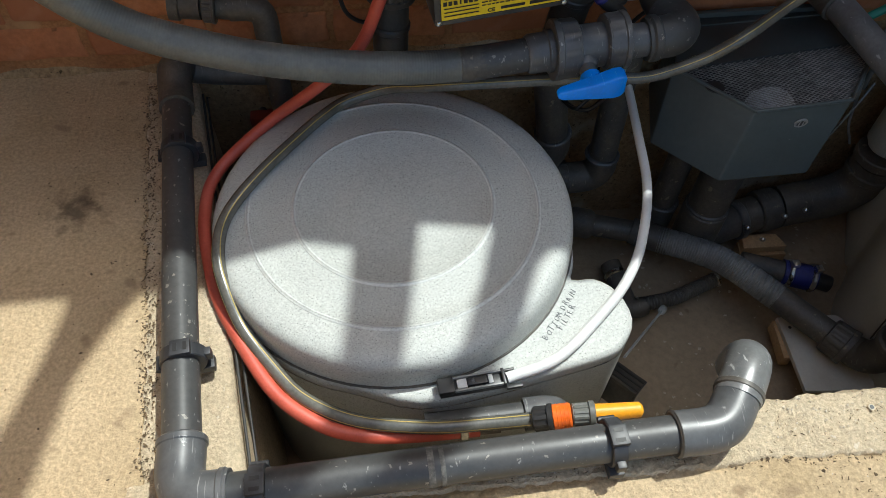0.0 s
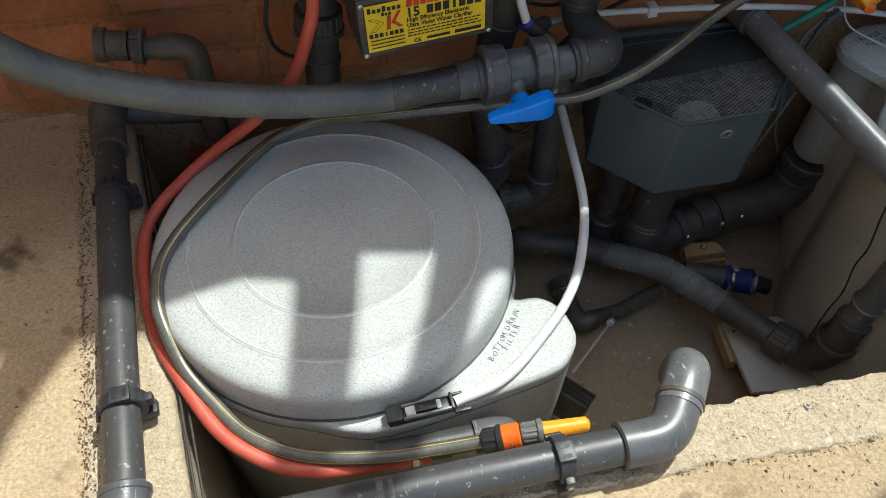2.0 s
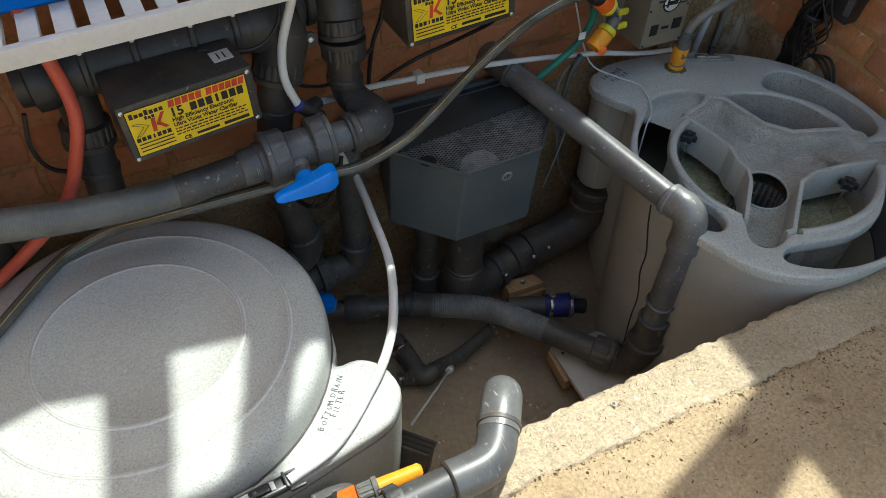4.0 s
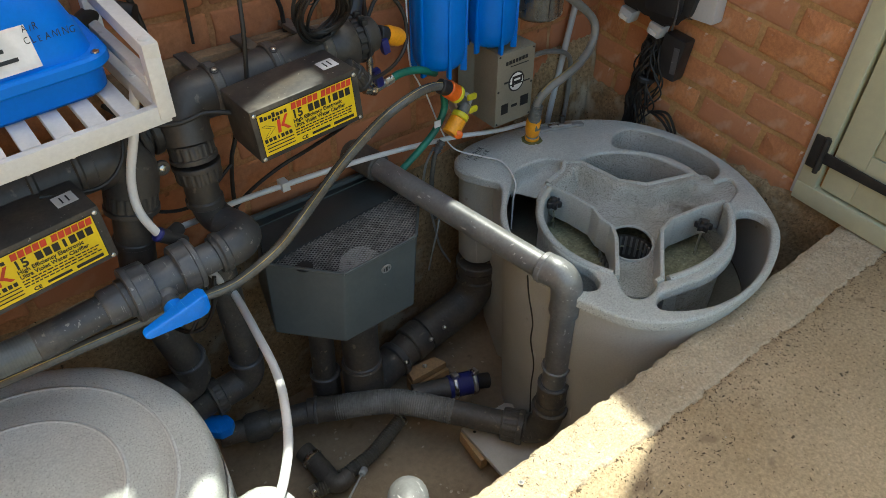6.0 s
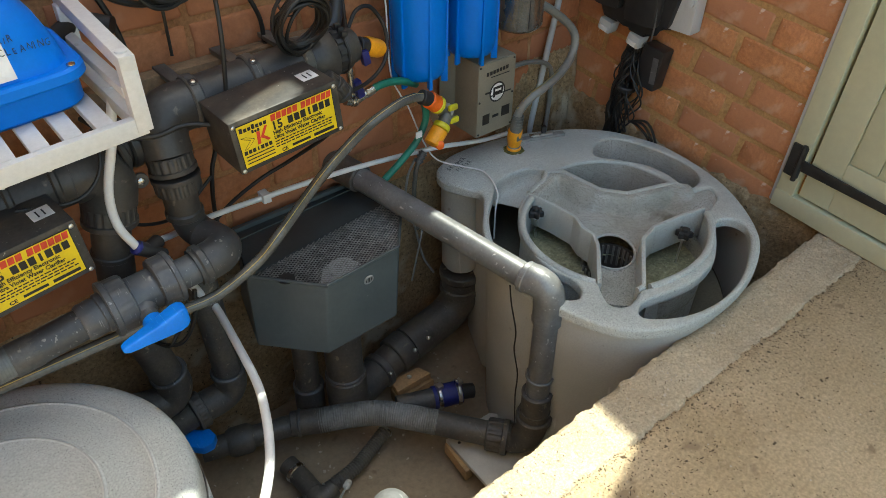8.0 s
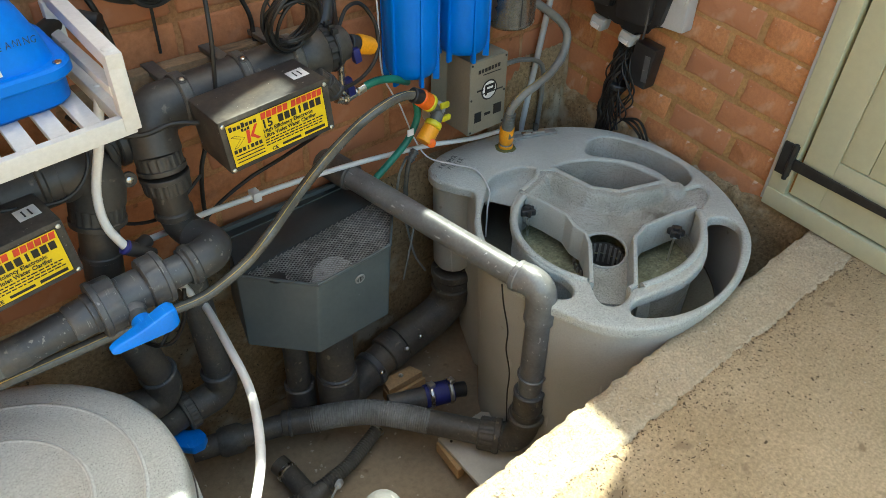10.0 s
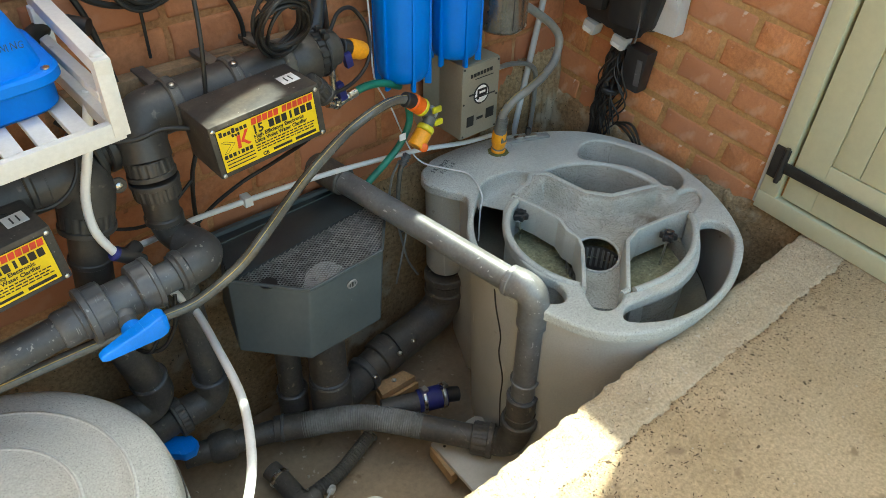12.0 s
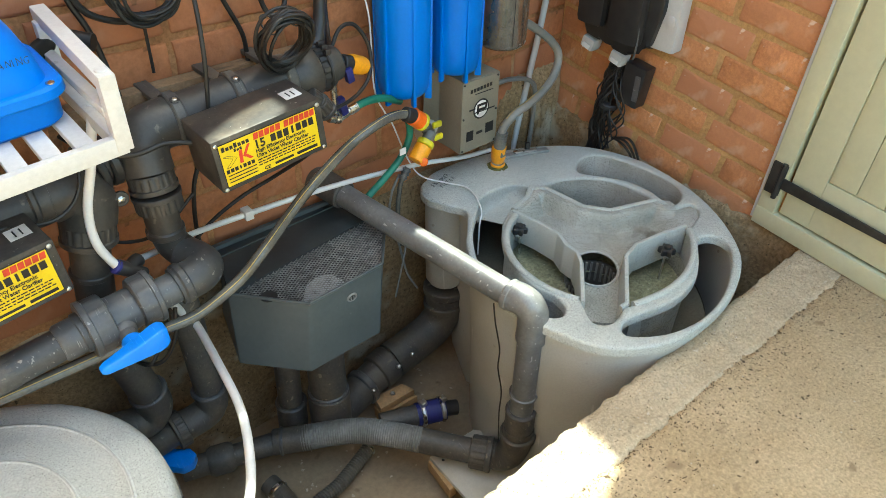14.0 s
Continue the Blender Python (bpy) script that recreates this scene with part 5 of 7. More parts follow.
part("socket", spin([(0, 0.034), (0.012, 0.034), (0.014, 0.031), (0.04, 0.031), (0.045, 0.028)], (0.482, 1.054, 0.196), (0.40, 1.05, 0.19), 28), FITTING, line)
part("stub", rod((0.46, 1.053, 0.194), (0.345, 1.046, 0.186), 0.0262), PIPE, line)
part("spindle", spin([(0, 0.019), (0.010, 0.018), (0.014, 0.014), (0.040, 0.013)], (0.528, 1.026, 0.190), (0.528, 0.97, 0.187), 20), FITTING, line)
own = bmesh.new()
rows = []
for x, low, top, w in ((0.466, 0.1905, 0.1985, 0.008), (0.474, 0.1865, 0.2000, 0.012), (0.524, 0.1790, 0.2040, 0.017), (0.558, 0.1740, 0.2095, 0.020), (0.570, 0.1745, 0.2105, 0.018), (0.577, 0.1800, 0.2060, 0.013)):
    yc = 0.953 + (x - 0.468) * 0.18
    rows.append([own.verts.new(v) for v in ((x, yc - w * 0.6, low), (x, yc + w, low + 0.002), (x, yc + w, top), (x, yc - w * 0.35, top - 0.002))])
for a, b in zip(rows, rows[1:]):
    for j in range(4):
        own.faces.new((a[j], a[(j + 1) % 4], b[(j + 1) % 4], b[j]))
own.faces.new(rows[0][::-1])
own.faces.new(rows[-1])
bmesh.ops.bevel(own, geom=own.edges[:], offset=0.0032, segments=3, affect="EDGES", profile=0.6)
lever = part("lever", own, BLUE, line, "bright blue plastic lever")
part("hub", spin([(0, 0.0165), (0.016, 0.0165), (0.026, 0.012)], (0.528, 0.994, 0.1885), (0.528, 0.955, 0.1875), 22), BLUE, lever)
hose = thing("flexible_hose", "thick grey spiral-reinforced flexible hose", "hose", at=(0.1, 1.04, 0.19))
part("hose", tube([(0.352, 1.047, 0.186), (0.27, 1.042, 0.189), (0.162, 1.04, 0.200), (0.047, 1.04, 0.223), (-0.04, 1.04, 0.250), (-0.122, 1.04, 0.285), (-0.185, 1.04, 0.332), (-0.245, 1.04, 0.405), (-0.33, 1.04, 0.56)], 0.0255, 10, 24, None, 0.00022, 0.0045), HOSE_GREY, hose)
part("cuff", collar((0.372, 1.048, 0.187), (0.330, 1.0455, 0.186), 0.0268, 0.002), PIPE_BLACK, hose)

# left-hand unit below the shelf
uv2 = thing("uv_tube", "black plastic ultraviolet tube below the white shelf", "clarifier", "ultraviolet tubes", at=(0.35, 1.16, 0.38))
part("tube", rod((0.20, 1.16, 0.362), (0.55, 1.16, 0.385), UR, 28), UV_TUBE, uv2)
for bxp in (0.262, 0.335, 0.42, 0.485):
    part("strap", collar((bxp - 0.006, 1.16, 0.366 + (bxp - 0.2) * 0.066), (bxp + 0.006, 1.16, 0.366 + (bxp - 0.2) * 0.066), UR + 0.003), UV_TUBE, uv2)
    part("screw", spin([(0, 0.004), (0.002, 0.0038), (0.003, 0.002)], (bxp, 1.128, 0.402 + (bxp - 0.2) * 0.066), (bxp, 1.09, 0.44), 10), STEEL, uv2)
part("end_cap", spin([(0, 0.044), (0.012, 0.047), (0.03, 0.047), (0.034, 0.036), (0.05, 0.034), (0.054, 0.0)], (0.215, 1.16, 0.363), (0.1, 1.16, 0.356), 28), BLACK, uv2)
part("elbow", tube([(0.51, 1.16, 0.382), (0.545, 1.158, 0.380), (0.560, 1.155, 0.355), (0.552, 1.152, 0.32)], 0.044, 6, 26), UV_TUBE, uv2)
part("outlet", tube([(0.55, 1.17, 0.385), (0.60, 1.19, 0.39), (0.63, 1.19, 0.395)], 0.034, 4, 20), UV_TUBE, uv2)
part("clamp", collar((0.578, 1.18, 0.388), (0.590, 1.184, 0.389), 0.046), BLACK, uv2)
part("clamp", collar((0.606, 1.188, 0.392), (0.622, 1.19, 0.393), 0.042), BLACK, uv2)
part("ear", spin([(0, 0.013), (0.005, 0.013), (0.006, 0.012)], (0.607, 1.146, 0.345), (0.607, 1.0, 0.36), 18), BLACK, uv2)
part("screw", spin([(0, 0.0065), (0.002, 0.0062), (0.004, 0.003)], (0.607, 1.140, 0.3456), (0.607, 1.0, 0.36), 12), STEEL_DULL, uv2, "steel screw with a washer")
part("nut", nut((0.552, 1.152, 0.325), (0.544, 1.151, 0.285), 0.0425, 20), UV_TUBE, uv2)
part("drop", tube([(0.546, 1.15, 0.30), (0.535, 1.15, 0.24), (0.525, 1.16, 0.15), (0.525, 1.19, 0.05)], 0.0315, 5, 22), UV_TUBE, uv2)
part("collar", collar((0.534, 1.152, 0.235), (0.532, 1.153, 0.222), 0.035), UV_TUBE, uv2)
part("inlet", tube([(0.235, 1.155, 0.36), (0.237, 1.152, 0.30), (0.232, 1.15, 0.20), (0.228, 1.15, 0.10)], 0.0295, 5, 22), UV_TUBE, uv2)
part("nut", nut((0.236, 1.151, 0.285), (0.233, 1.15, 0.245), 0.0385, 20), UV_TUBE, uv2)
part("collar", collar((0.231, 1.15, 0.20), (0.230, 1.15, 0.188), 0.0335), UV_TUBE, uv2)
part("cable", tube([(0.165, 1.12, 0.335), (0.155, 1.12, 0.28), (0.165, 1.13, 0.23), (0.20, 1.14, 0.205), (0.26, 1.15, 0.21)], 0.0035, 6, 8), RUBBER, uv2)
part("cable", tube([(0.42, 1.10, 0.39), (0.50, 1.09, 0.38), (0.545, 1.10, 0.41), (0.56, 1.13, 0.46)], 0.003, 6, 8), RUBBER, uv2)

# black pipe with bend low on the wall
bend = thing("black_pipe_bend", "black plastic pipe with bend low on the wall", "pipe", at=(-0.05, 1.24, 0.18))
part("pipe", rod((-0.125, 1.245, 0.190), (-0.03, 1.24, 0.178), 0.019), PIPE_BLACK, bend)
part("socket", spin([(0, 0.029), (0.016, 0.029), (0.018, 0.025), (0.05, 0.025)], (-0.130, 1.244, 0.194), (-0.05, 1.24, 0.184), 22), PIPE_BLACK, bend)
part("nut", nut((-0.078, 1.242, 0.187), (-0.056, 1.241, 0.184), 0.0285, 18), PIPE_BLACK, bend)
part("elbow", tube([(-0.035, 1.24, 0.180), (0.000, 1.24, 0.177), (0.018, 1.24, 0.160), (0.019, 1.24, 0.10), (0.018, 1.245, -0.1)], 0.0225, 6, 20), PIPE_BLACK, bend)

# ---- pipes low in the pit ----
drop = thing("drop_pipe", "black plastic drop pipe with elbow by the footing", "pipe", "drop pipes", at=(0.567, 1.22, -0.25))
part("pipe", rod((0.525, 1.19, 0.06), (0.569, 1.22, -0.18), 0.033), PIPE_BLACK, drop)
part("elbow", tube([(0.566, 1.218, -0.15), (0.570, 1.22, -0.20), (0.540, 1.22, -0.228), (0.45, 1.22, -0.20)], 0.037, 6, 22), PIPE_BLACK, drop)
part("ring", collar((0.565, 1.217, -0.145), (0.567, 1.218, -0.155), 0.040), FITTING, drop)
drop2 = thing("drop_pipe", "black plastic drop pipe with union by the footing", "pipe", "drop pipes", at=(0.68, 1.20, -0.3))
part("pipe", rod((0.675, 1.20, 0.10), (0.682, 1.20, -0.235), 0.030), PIPE_BLACK, drop2)
part("elbow", tube([(0.681, 1.20, -0.21), (0.682, 1.20, -0.25), (0.660, 1.20, -0.275), (0.60, 1.20, -0.28)], 0.035, 6, 22), PIPE_BLACK, drop2)
part("ring", collar((0.681, 1.20, -0.205), (0.681, 1.20, -0.215), 0.038), FITTING, drop2)
part("nut", nut((0.612, 1.20, -0.279), (0.585, 1.20, -0.281), 0.043), PIPE_BLACK, drop2)
part("pipe", tube([(0.59, 1.20, -0.281), (0.54, 1.205, -0.295), (0.47, 1.22, -0.31)], 0.03, 4, 18), PIPE_BLACK, drop2)

out = thing("sump_pipes", "black plastic waste pipes and tees under the mesh box", "pipe", at=(1.0, 1.15, FLOOR))
part("outlet", collar((0.936, 1.13, -0.15), (0.936, 1.13, -0.43), 0.045), PIPE_BLACK, out)
part("ring", collar((0.936, 1.13, -0.325), (0.936, 1.13, -0.335), 0.049), FITTING, out)
part("socket", collar((0.936, 1.13, -0.335), (0.936, 1.13, -0.45), 0.051), PIPE_BLACK, out)
part("upright", rod((0.872, 1.20, -0.15), (0.866, 1.20, -0.42), 0.030), PIPE_BLACK, out)
part("socket", collar((0.867, 1.20, -0.385), (0.865, 1.20, -0.47), 0.037), PIPE_BLACK, out)
part("ring", collar((0.867, 1.20, -0.385), (0.867, 1.20, -0.394), 0.039), FITTING, out)
part("run", tube([(0.936, 1.14, -0.46), (1.02, 1.165, -0.462), (1.10, 1.18, -0.45), (1.19, 1.19, -0.435)], 0.045, 5, 22), PIPE_BLACK, out)
part("collar", collar((1.055, 1.172, -0.457), (1.075, 1.176, -0.455), 0.052), FITTING, out)
part("collar", collar((1.115, 1.183, -0.446), (1.165, 1.188, -0.438), 0.053), PIPE_BLACK, out)
part("elbow", tube([(1.17, 1.188, -0.437), (1.25, 1.19, -0.425), (1.32, 1.19, -0.405), (1.355, 1.188, -0.36), (1.358, 1.187, -0.29)], 0.052, 6, 24), PIPE_BLACK, out)
part("collar", collar((1.358, 1.187, -0.262), (1.358, 1.187, -0.285), 0.058), PIPE_BLACK, out)
part("collar", collar((1.358, 1.187, -0.315), (1.358, 1.187, -0.335), 0.057), PIPE_BLACK, out)
for x, y, z in ((1.150, 1.13, -0.40), (1.06, 1.12, -0.42), (1.12, 1.12, -0.475), (1.20, 1.135, -0.39), (1.15, 1.13, -0.49)):
    part("screw", spin([(0, 0.006), (0.010, 0.005), (0.012, 0.002)], (x, y, z), (x, y - 0.03, z + 0.03), 8), STEEL, out)
part("band", collar((1.310, 1.187, -0.285), (1.400, 1.187, -0.285), 0.010, 0.002, 10), STEEL, out)

coup = thing("hose_coupling", "dark blue rubber coupling with two steel hose clamps", "coupling", at=(1.14, 0.985, -0.46))
ca, cb = Vector((1.095, 1.004, -0.44)), Vector((1.185, 0.966, -0.44))
part("sleeve", rod(ca.lerp(cb, 0.12), ca.lerp(cb, 0.88), 0.030), NAVY, coup)
for k in (0.22, 0.74):
    cl = part("clamp", collar(ca.lerp(cb, k), ca.lerp(cb, k + 0.12), 0.0335), STEEL, coup, "steel hose clamp")
    p = ca.lerp(cb, k + 0.06)
    part("screw", box(p.x - 0.006, p.x + 0.010, p.y - 0.008, p.y + 0.008, p.z + 0.031, p.z + 0.043, 0.001), STEEL, cl)
part("pipe", rod((1.02, 1.036, -0.44), ca.lerp(cb, 0.15), 0.026), PIPE_BLACK, coup)
part("pipe", rod(ca.lerp(cb, 0.85), (1.205, 0.958, -0.447), 0.020), BLACK, coup)

board = thing("board", "pale painted board on a wooden batten under the union", "board", at=(1.12, 0.81, -0.48))
part("panel", prism([(1.063, 0.896), (1.201, 0.888), (1.255, 0.830), (1.20, 0.70), (1.052, 0.716)], -0.480, -0.468, 0.001), BOARD, board)
part("batten", prism([(1.058, 0.896), (1.078, 0.896), (1.066, 0.80), (1.045, 0.80)], -0.515, -0.4805, 0.002), WOOD, board)
part("leg", prism([(1.10, 0.86), (1.19, 0.86), (1.19, 0.73), (1.10, 0.73)], FLOOR, -0.4805, 0.002), WOOD, board)
part("screw", spin([(0, 0.004), (0.001, 0.003)], (1.082, 0.868, -0.468), (1.082, 0.868, 0), 8), IRON, board)
block = solo("wood_block", prism([(1.066, 1.098), (1.176, 1.094), (1.162, 1.133), (1.075, 1.14)], -0.498, -0.476, 0.002), WOOD, "pale offcut of wood under the black pipe", "wood block")
solo("wood_block", prism([(1.062, 1.090), (1.180, 1.086), (1.170, 1.125), (1.070, 1.135)], FLOOR + 0.002, -0.4985, 0.002), WOOD, "lower wet offcut of wood on the floor", "wood block")

low_hose = thing("small_hose", "thin black ribbed hose with a steel clip on the floor", "hose", at=(0.85, 1.0, FLOOR))
part("hose", tube([(0.70, 0.996, -0.51), (0.75, 0.984, -0.505), (0.80, 0.985, -0.50), (0.86, 0.992, -0.50), (0.92, 1.012, -0.50), (0.975, 1.03, -0.495)], 0.0170, 8, 12, None, 0.0012, 0.007), PIPE_BLACK, low_hose)
part("band", collar((0.768, 0.984, -0.503), (0.776, 0.984, -0.502), 0.0195), STEEL, low_hose)
part("band", collar((0.970, 1.028, -0.496), (0.979, 1.031, -0.495), 0.0195), STEEL, low_hose)
part("tee", tube([(0.735, 1.105, -0.50), (0.742, 1.06, -0.505), (0.745, 1.00, -0.505)], 0.024, 4, 16), PIPE_BLACK, low_hose)
part("band", collar((0.739, 1.080, -0.503), (0.741, 1.068, -0.504), 0.0265), STEEL, low_hose)
part("elbow", tube([(0.745, 1.010, -0.505), (0.746, 0.985, -0.505), (0.762, 0.975, -0.504), (0.785, 0.980, -0.502)], 0.023, 5, 16), PIPE_BLACK, low_hose)
part("clip", box(0.690, 0.706, 0.985, 1.005, -0.512, -0.490, 0.002), STEEL, low_hose)

tool = thing("float_switch", "black plastic float switch on a thin steel rod", "float switch", at=(0.56, 0.66, -0.25))
part("rod", rod((0.588, 0.702, -0.19), (0.803, 0.936, -0.45), 0.0026, 8), GLAND, tool)
part("tip", collar((0.790, 0.922, -0.434), (0.806, 0.939, -0.453), 0.0085), GLAND, tool)
tm = Matrix.Translation((0.570, 0.668, -0.19)) @ Matrix.Rotation(radians(-48), 4, "Z") @ Matrix.Rotation(radians(-20), 4, "X")
part("case", box(-0.040, 0.040, -0.020, 0.020, -0.05, 0.0, 0.004, None, tm), UV_BOX, tool)
part("lid", box(-0.042, 0.042, -0.022, 0.022, 0.0, 0.006, 0.002, None, tm), UV_BOX, tool)
for k in range(3):
    part("ridge", box(-0.040, 0.040, -0.016 + 0.013 * k, -0.011 + 0.013 * k, 0.006, 0.0075, 0.0005, None, tm), BLACK, tool)

# ---- hoses and lines ----
red = thing("red_hose", "red rubber hose looped round the closed filter vessel", "hose", at=(-0.08, 0.9, -0.06))
part("hose", tube([(0.20, 1.10, 0.56), (0.222, 1.10, 0.43), (0.230, 1.10, 0.335), (0.209, 1.10, 0.258), (0.172, 1.10, 0.182), (0.106, 1.10, 0.118), (0.018, 1.095, 0.055), (-0.058, 1.045, 0.022), (-0.091, 0.997, 0.007), (-0.096, 0.930, 0.004), (-0.088, 0.866, 0.004),
                   (-0.067, 0.779, 0.002), (-0.034, 0.706, -0.004), (0.019, 0.617, -0.014), (0.080, 0.567, -0.024), (0.135, 0.549, -0.034), (0.20, 0.545, -0.045), (0.30, 0.545, -0.05)], 0.0102, 8, 16), RED, red)
part("clamp", collar((0.272, 0.545, -0.0492), (0.284, 0.545, -0.0496), 0.0122, 0.0015), STEEL_DULL, red, "worn steel hose clamp")
part("barb", rod((0.295, 0.545, -0.05), (0.330, 0.545, -0.051), 0.0078, 14), PIPE_BLACK, red)
clear = thing("clear_hose", "grey translucent hose with a yellow stripe", "hose", at=(0.3, 1.0, 0.0))
CL = [(0.384, 0.540, -0.022), (0.31, 0.542, -0.024), (0.228, 0.546, -0.024), (0.130, 0.566, -0.022), (0.058, 0.606, -0.018), (0.012, 0.660, -0.008), (-0.026, 0.716, 0.008), (-0.048, 0.772, 0.032), (-0.058, 0.820, 0.044),
      (-0.054, 0.872, 0.050), (-0.032, 0.920, 0.055), (0.010, 0.977, 0.060), (0.068, 1.048, 0.060), (0.104, 1.088, 0.060), (0.146, 1.118, 0.064), (0.216, 1.120, 0.084), (0.270, 1.095, 0.105), (0.345, 1.075, 0.121),
      (0.42, 1.065, 0.128), (0.50, 1.06, 0.131), (0.58, 1.05, 0.135), (0.636, 1.04, 0.140),
      (0.675, 1.035, 0.153), (0.734, 1.03, 0.183), (0.784, 1.03, 0.221), (0.874, 1.08, 0.24), (0.927, 1.08, 0.281), (1.039, 1.13, 0.297), (1.109, 1.13, 0.322), (1.183, 1.165, 0.306), (1.222, 1.17, 0.296)]
part("hose", tube(CL, 0.0100, 8, 14), HOSE_CLEAR, clear)
part("stripe", tube(CL, 0.0102, 8, 2, None, 0, 0.01, 1.2, 0.15), STRIPE, clear, "thin yellow stripe")
part("stripe", tube(CL, 0.0102, 8, 2, None, 0, 0.01, 2.7, 0.15), STRIPE, clear, "thin yellow stripe")

air = thing("white_air_line", "white plastic air line with a black tee joint", "tube", at=(0.6, 1.1, 0.2))
part("tube", tube([(0.60, 1.12, 0.52), (0.572, 1.10, 0.445), (0.547, 1.10, 0.370), (0.544, 1.10, 0.308), (0.562, 1.10, 0.253)], 0.0072, 8, 14), WHITE_TUBE, air)
part("joint", tube([(0.560, 1.10, 0.256), (0.578, 1.10, 0.240), (0.598, 1.10, 0.220)], 0.0125, 3, 14), BLACK, air)
part("joint", tube([(0.576, 1.10, 0.242), (0.600, 1.12, 0.238)], 0.0125, 2, 14), BLACK, air)
part("collet", collar((0.558, 1.10, 0.259), (0.564, 1.10, 0.251), 0.0128), NAVY, air)
part("tube", tube([(0.595, 1.10, 0.222), (0.622, 1.13, 0.150), (0.660, 1.175, 0.050), (0.682, 1.175, 0.003), (0.668, 1.05, -0.004), (0.645, 0.92, 0.0), (0.602, 0.808, 0.001), (0.558, 0.738, 0.0),
                   (0.507, 0.688, -0.008), (0.426, 0.624, -0.010), (0.345, 0.600, -0.010)], 0.0082, 10, 14), WHITE_TUBE, air)
part("tube", tube([(0.598, 1.12, 0.238), (0.655, 1.19, 0.19), (0.734, 1.235, 0.165), (0.855, 1.237, 0.159), (0.974, 1.237, 0.152), (1.104, 1.237, 0.140), (1.300, 1.237, 0.112), (1.40, 1.237, 0.090), (1.48, 1.240, 0.072), (1.56, 1.243, 0.060)], 0.0060, 8, 12), WHITE_TUBE, air)
part("clip", box(0.846, 0.864, 1.225, 1.25, 0.150, 0.171, 0.002), WHITE_TUBE, air)
bk = Matrix.Translation((0.30, 0.5965, -0.006)) @ Matrix.Rotation(radians(4), 4, "Z")
buckle = thing("strap_buckle", "black ratchet buckle on the vessel's clamping band", "buckle", at=(0.30, 0.597, -0.018))
part("base", box(-0.052, 0.044, -0.0115, 0.0115, -0.010, 0.001, 0.002, None, bk), BLACK, buckle)
part("cap", box(-0.054, -0.031, -0.0120, 0.0120, -0.004, 0.0085, 0.003, None, bk), BLACK, buckle)
for q in (-1, 1):
    part("rail", box(-0.031, 0.040, q * 0.0098 - 0.0016, q * 0.0098 + 0.0016, 0.0, 0.0065, 0.001, None, bk), TAPE, buckle, "clear plastic rail")
part("insert", box(-0.0265, -0.0125, -0.0070, 0.0070, 0.0012, 0.0050, 0.001, None, bk), PAPER, buckle, "pale plastic insert")
slider = part("slider", box(-0.0120, 0.0170, -0.0062, 0.0062, 0.0012, 0.0085, 0.002, None, bk), BLACK, buckle)
part("pivot", spin([(0, 0.0028), (0.0012, 0.0028), (0.0018, 0.0014)], bk @ Vector((-0.004, 0, 0.0085)), bk @ Vector((-0.004, 0, 1)), 12), FITTING, slider)
part("stop", box(0.0180, 0.0250, -0.0070, 0.0070, 0.0012, 0.0060, 0.001, None, bk), GLAND, buckle, "pale plastic stop")
part("end_bar", box(0.0380, 0.0425, -0.0125, 0.0125, -0.004, 0.0080, 0.0015, None, bk), BLACK, buckle)
part("tongue", box(0.043, 0.066, -0.0150, -0.0105, -0.010, -0.004, 0.001, None, bk), BLACK, buckle)
part("tongue", box(0.030, 0.060, 0.0125, 0.0160, -0.010, -0.004, 0.001, None, bk), BLACK, buckle)

sp = thing("hose_connector", "orange, grey and yellow snap-on hose connector", "hose connector", at=(0.44, 0.532, -0.01))
part("collar", nut((0.372, 0.539, -0.020), (0.400, 0.536, -0.012), 0.0175, 8, 0.0018), BLACK, sp, "black clamping nut")
part("ring", collar((0.398, 0.536, -0.012), (0.424, 0.534, -0.006), 0.0172, 0.002), ORANGE, sp, "orange collar")
for k in range(4):
    part("groove", collar((0.4045 + 0.005 * k, 0.5355 - 0.0004 * k, -0.0105 + 0.0011 * k), (0.4060 + 0.005 * k, 0.5354 - 0.0004 * k, -0.0102 + 0.0011 * k), 0.0176, 0.0004), ORANGE, sp)
part("body", nut((0.423, 0.534, -0.006), (0.455, 0.531, -0.002), 0.0158, 12, 0.0012), HOSE_GREY, sp, "ribbed grey sleeve")
part("nozzle", spin([(0, 0.013), (0.02, 0.012), (0.066, 0.0105), (0.07, 0.006)], (0.450, 0.5315, -0.002), (0.53, 0.526, 0.006), 18), AMBER, sp)
gp = thing("side_pipe", "short grey pipe with elbow beside the closed vessel", "pipe", at=(0.3, 0.56, -0.05))
part("pipe", rod((0.225, 0.560, -0.055), (0.375, 0.562, -0.055), 0.019), PIPE, gp)
part("elbow", tube([(0.368, 0.562, -0.055), (0.40, 0.562, -0.055), (0.418, 0.562, -0.07), (0.42, 0.562, -0.12)], 0.024, 5, 18), FITTING, gp)

# ---- white slatted shelf with the air pump ----
sm = Matrix.Translation((0.604, 1.0, 0.494)) @ Matrix.Rotation(radians(-3.8), 4, "Y")
shelf = thing("slatted_shelf", "white painted slatted wooden wall shelf", "shelf", at=(0.2, 1.15, 0.47))
part("front_rail", box(-0.95, 0.0, 0.0, 0.014, 0.0, 0.027, 0.002, None, sm), WHITE_PAINT, shelf)
part("back_rail", box(-0.95, 0.0, 0.255, 0.278, 0.0, 0.030, 0.003, None, sm), WHITE_PAINT, shelf)
part("side_rail", box(-0.016, 0.004, 0.0145, 0.255, 0.0, 0.027, 0.002, None, sm), WHITE_PAINT, shelf)
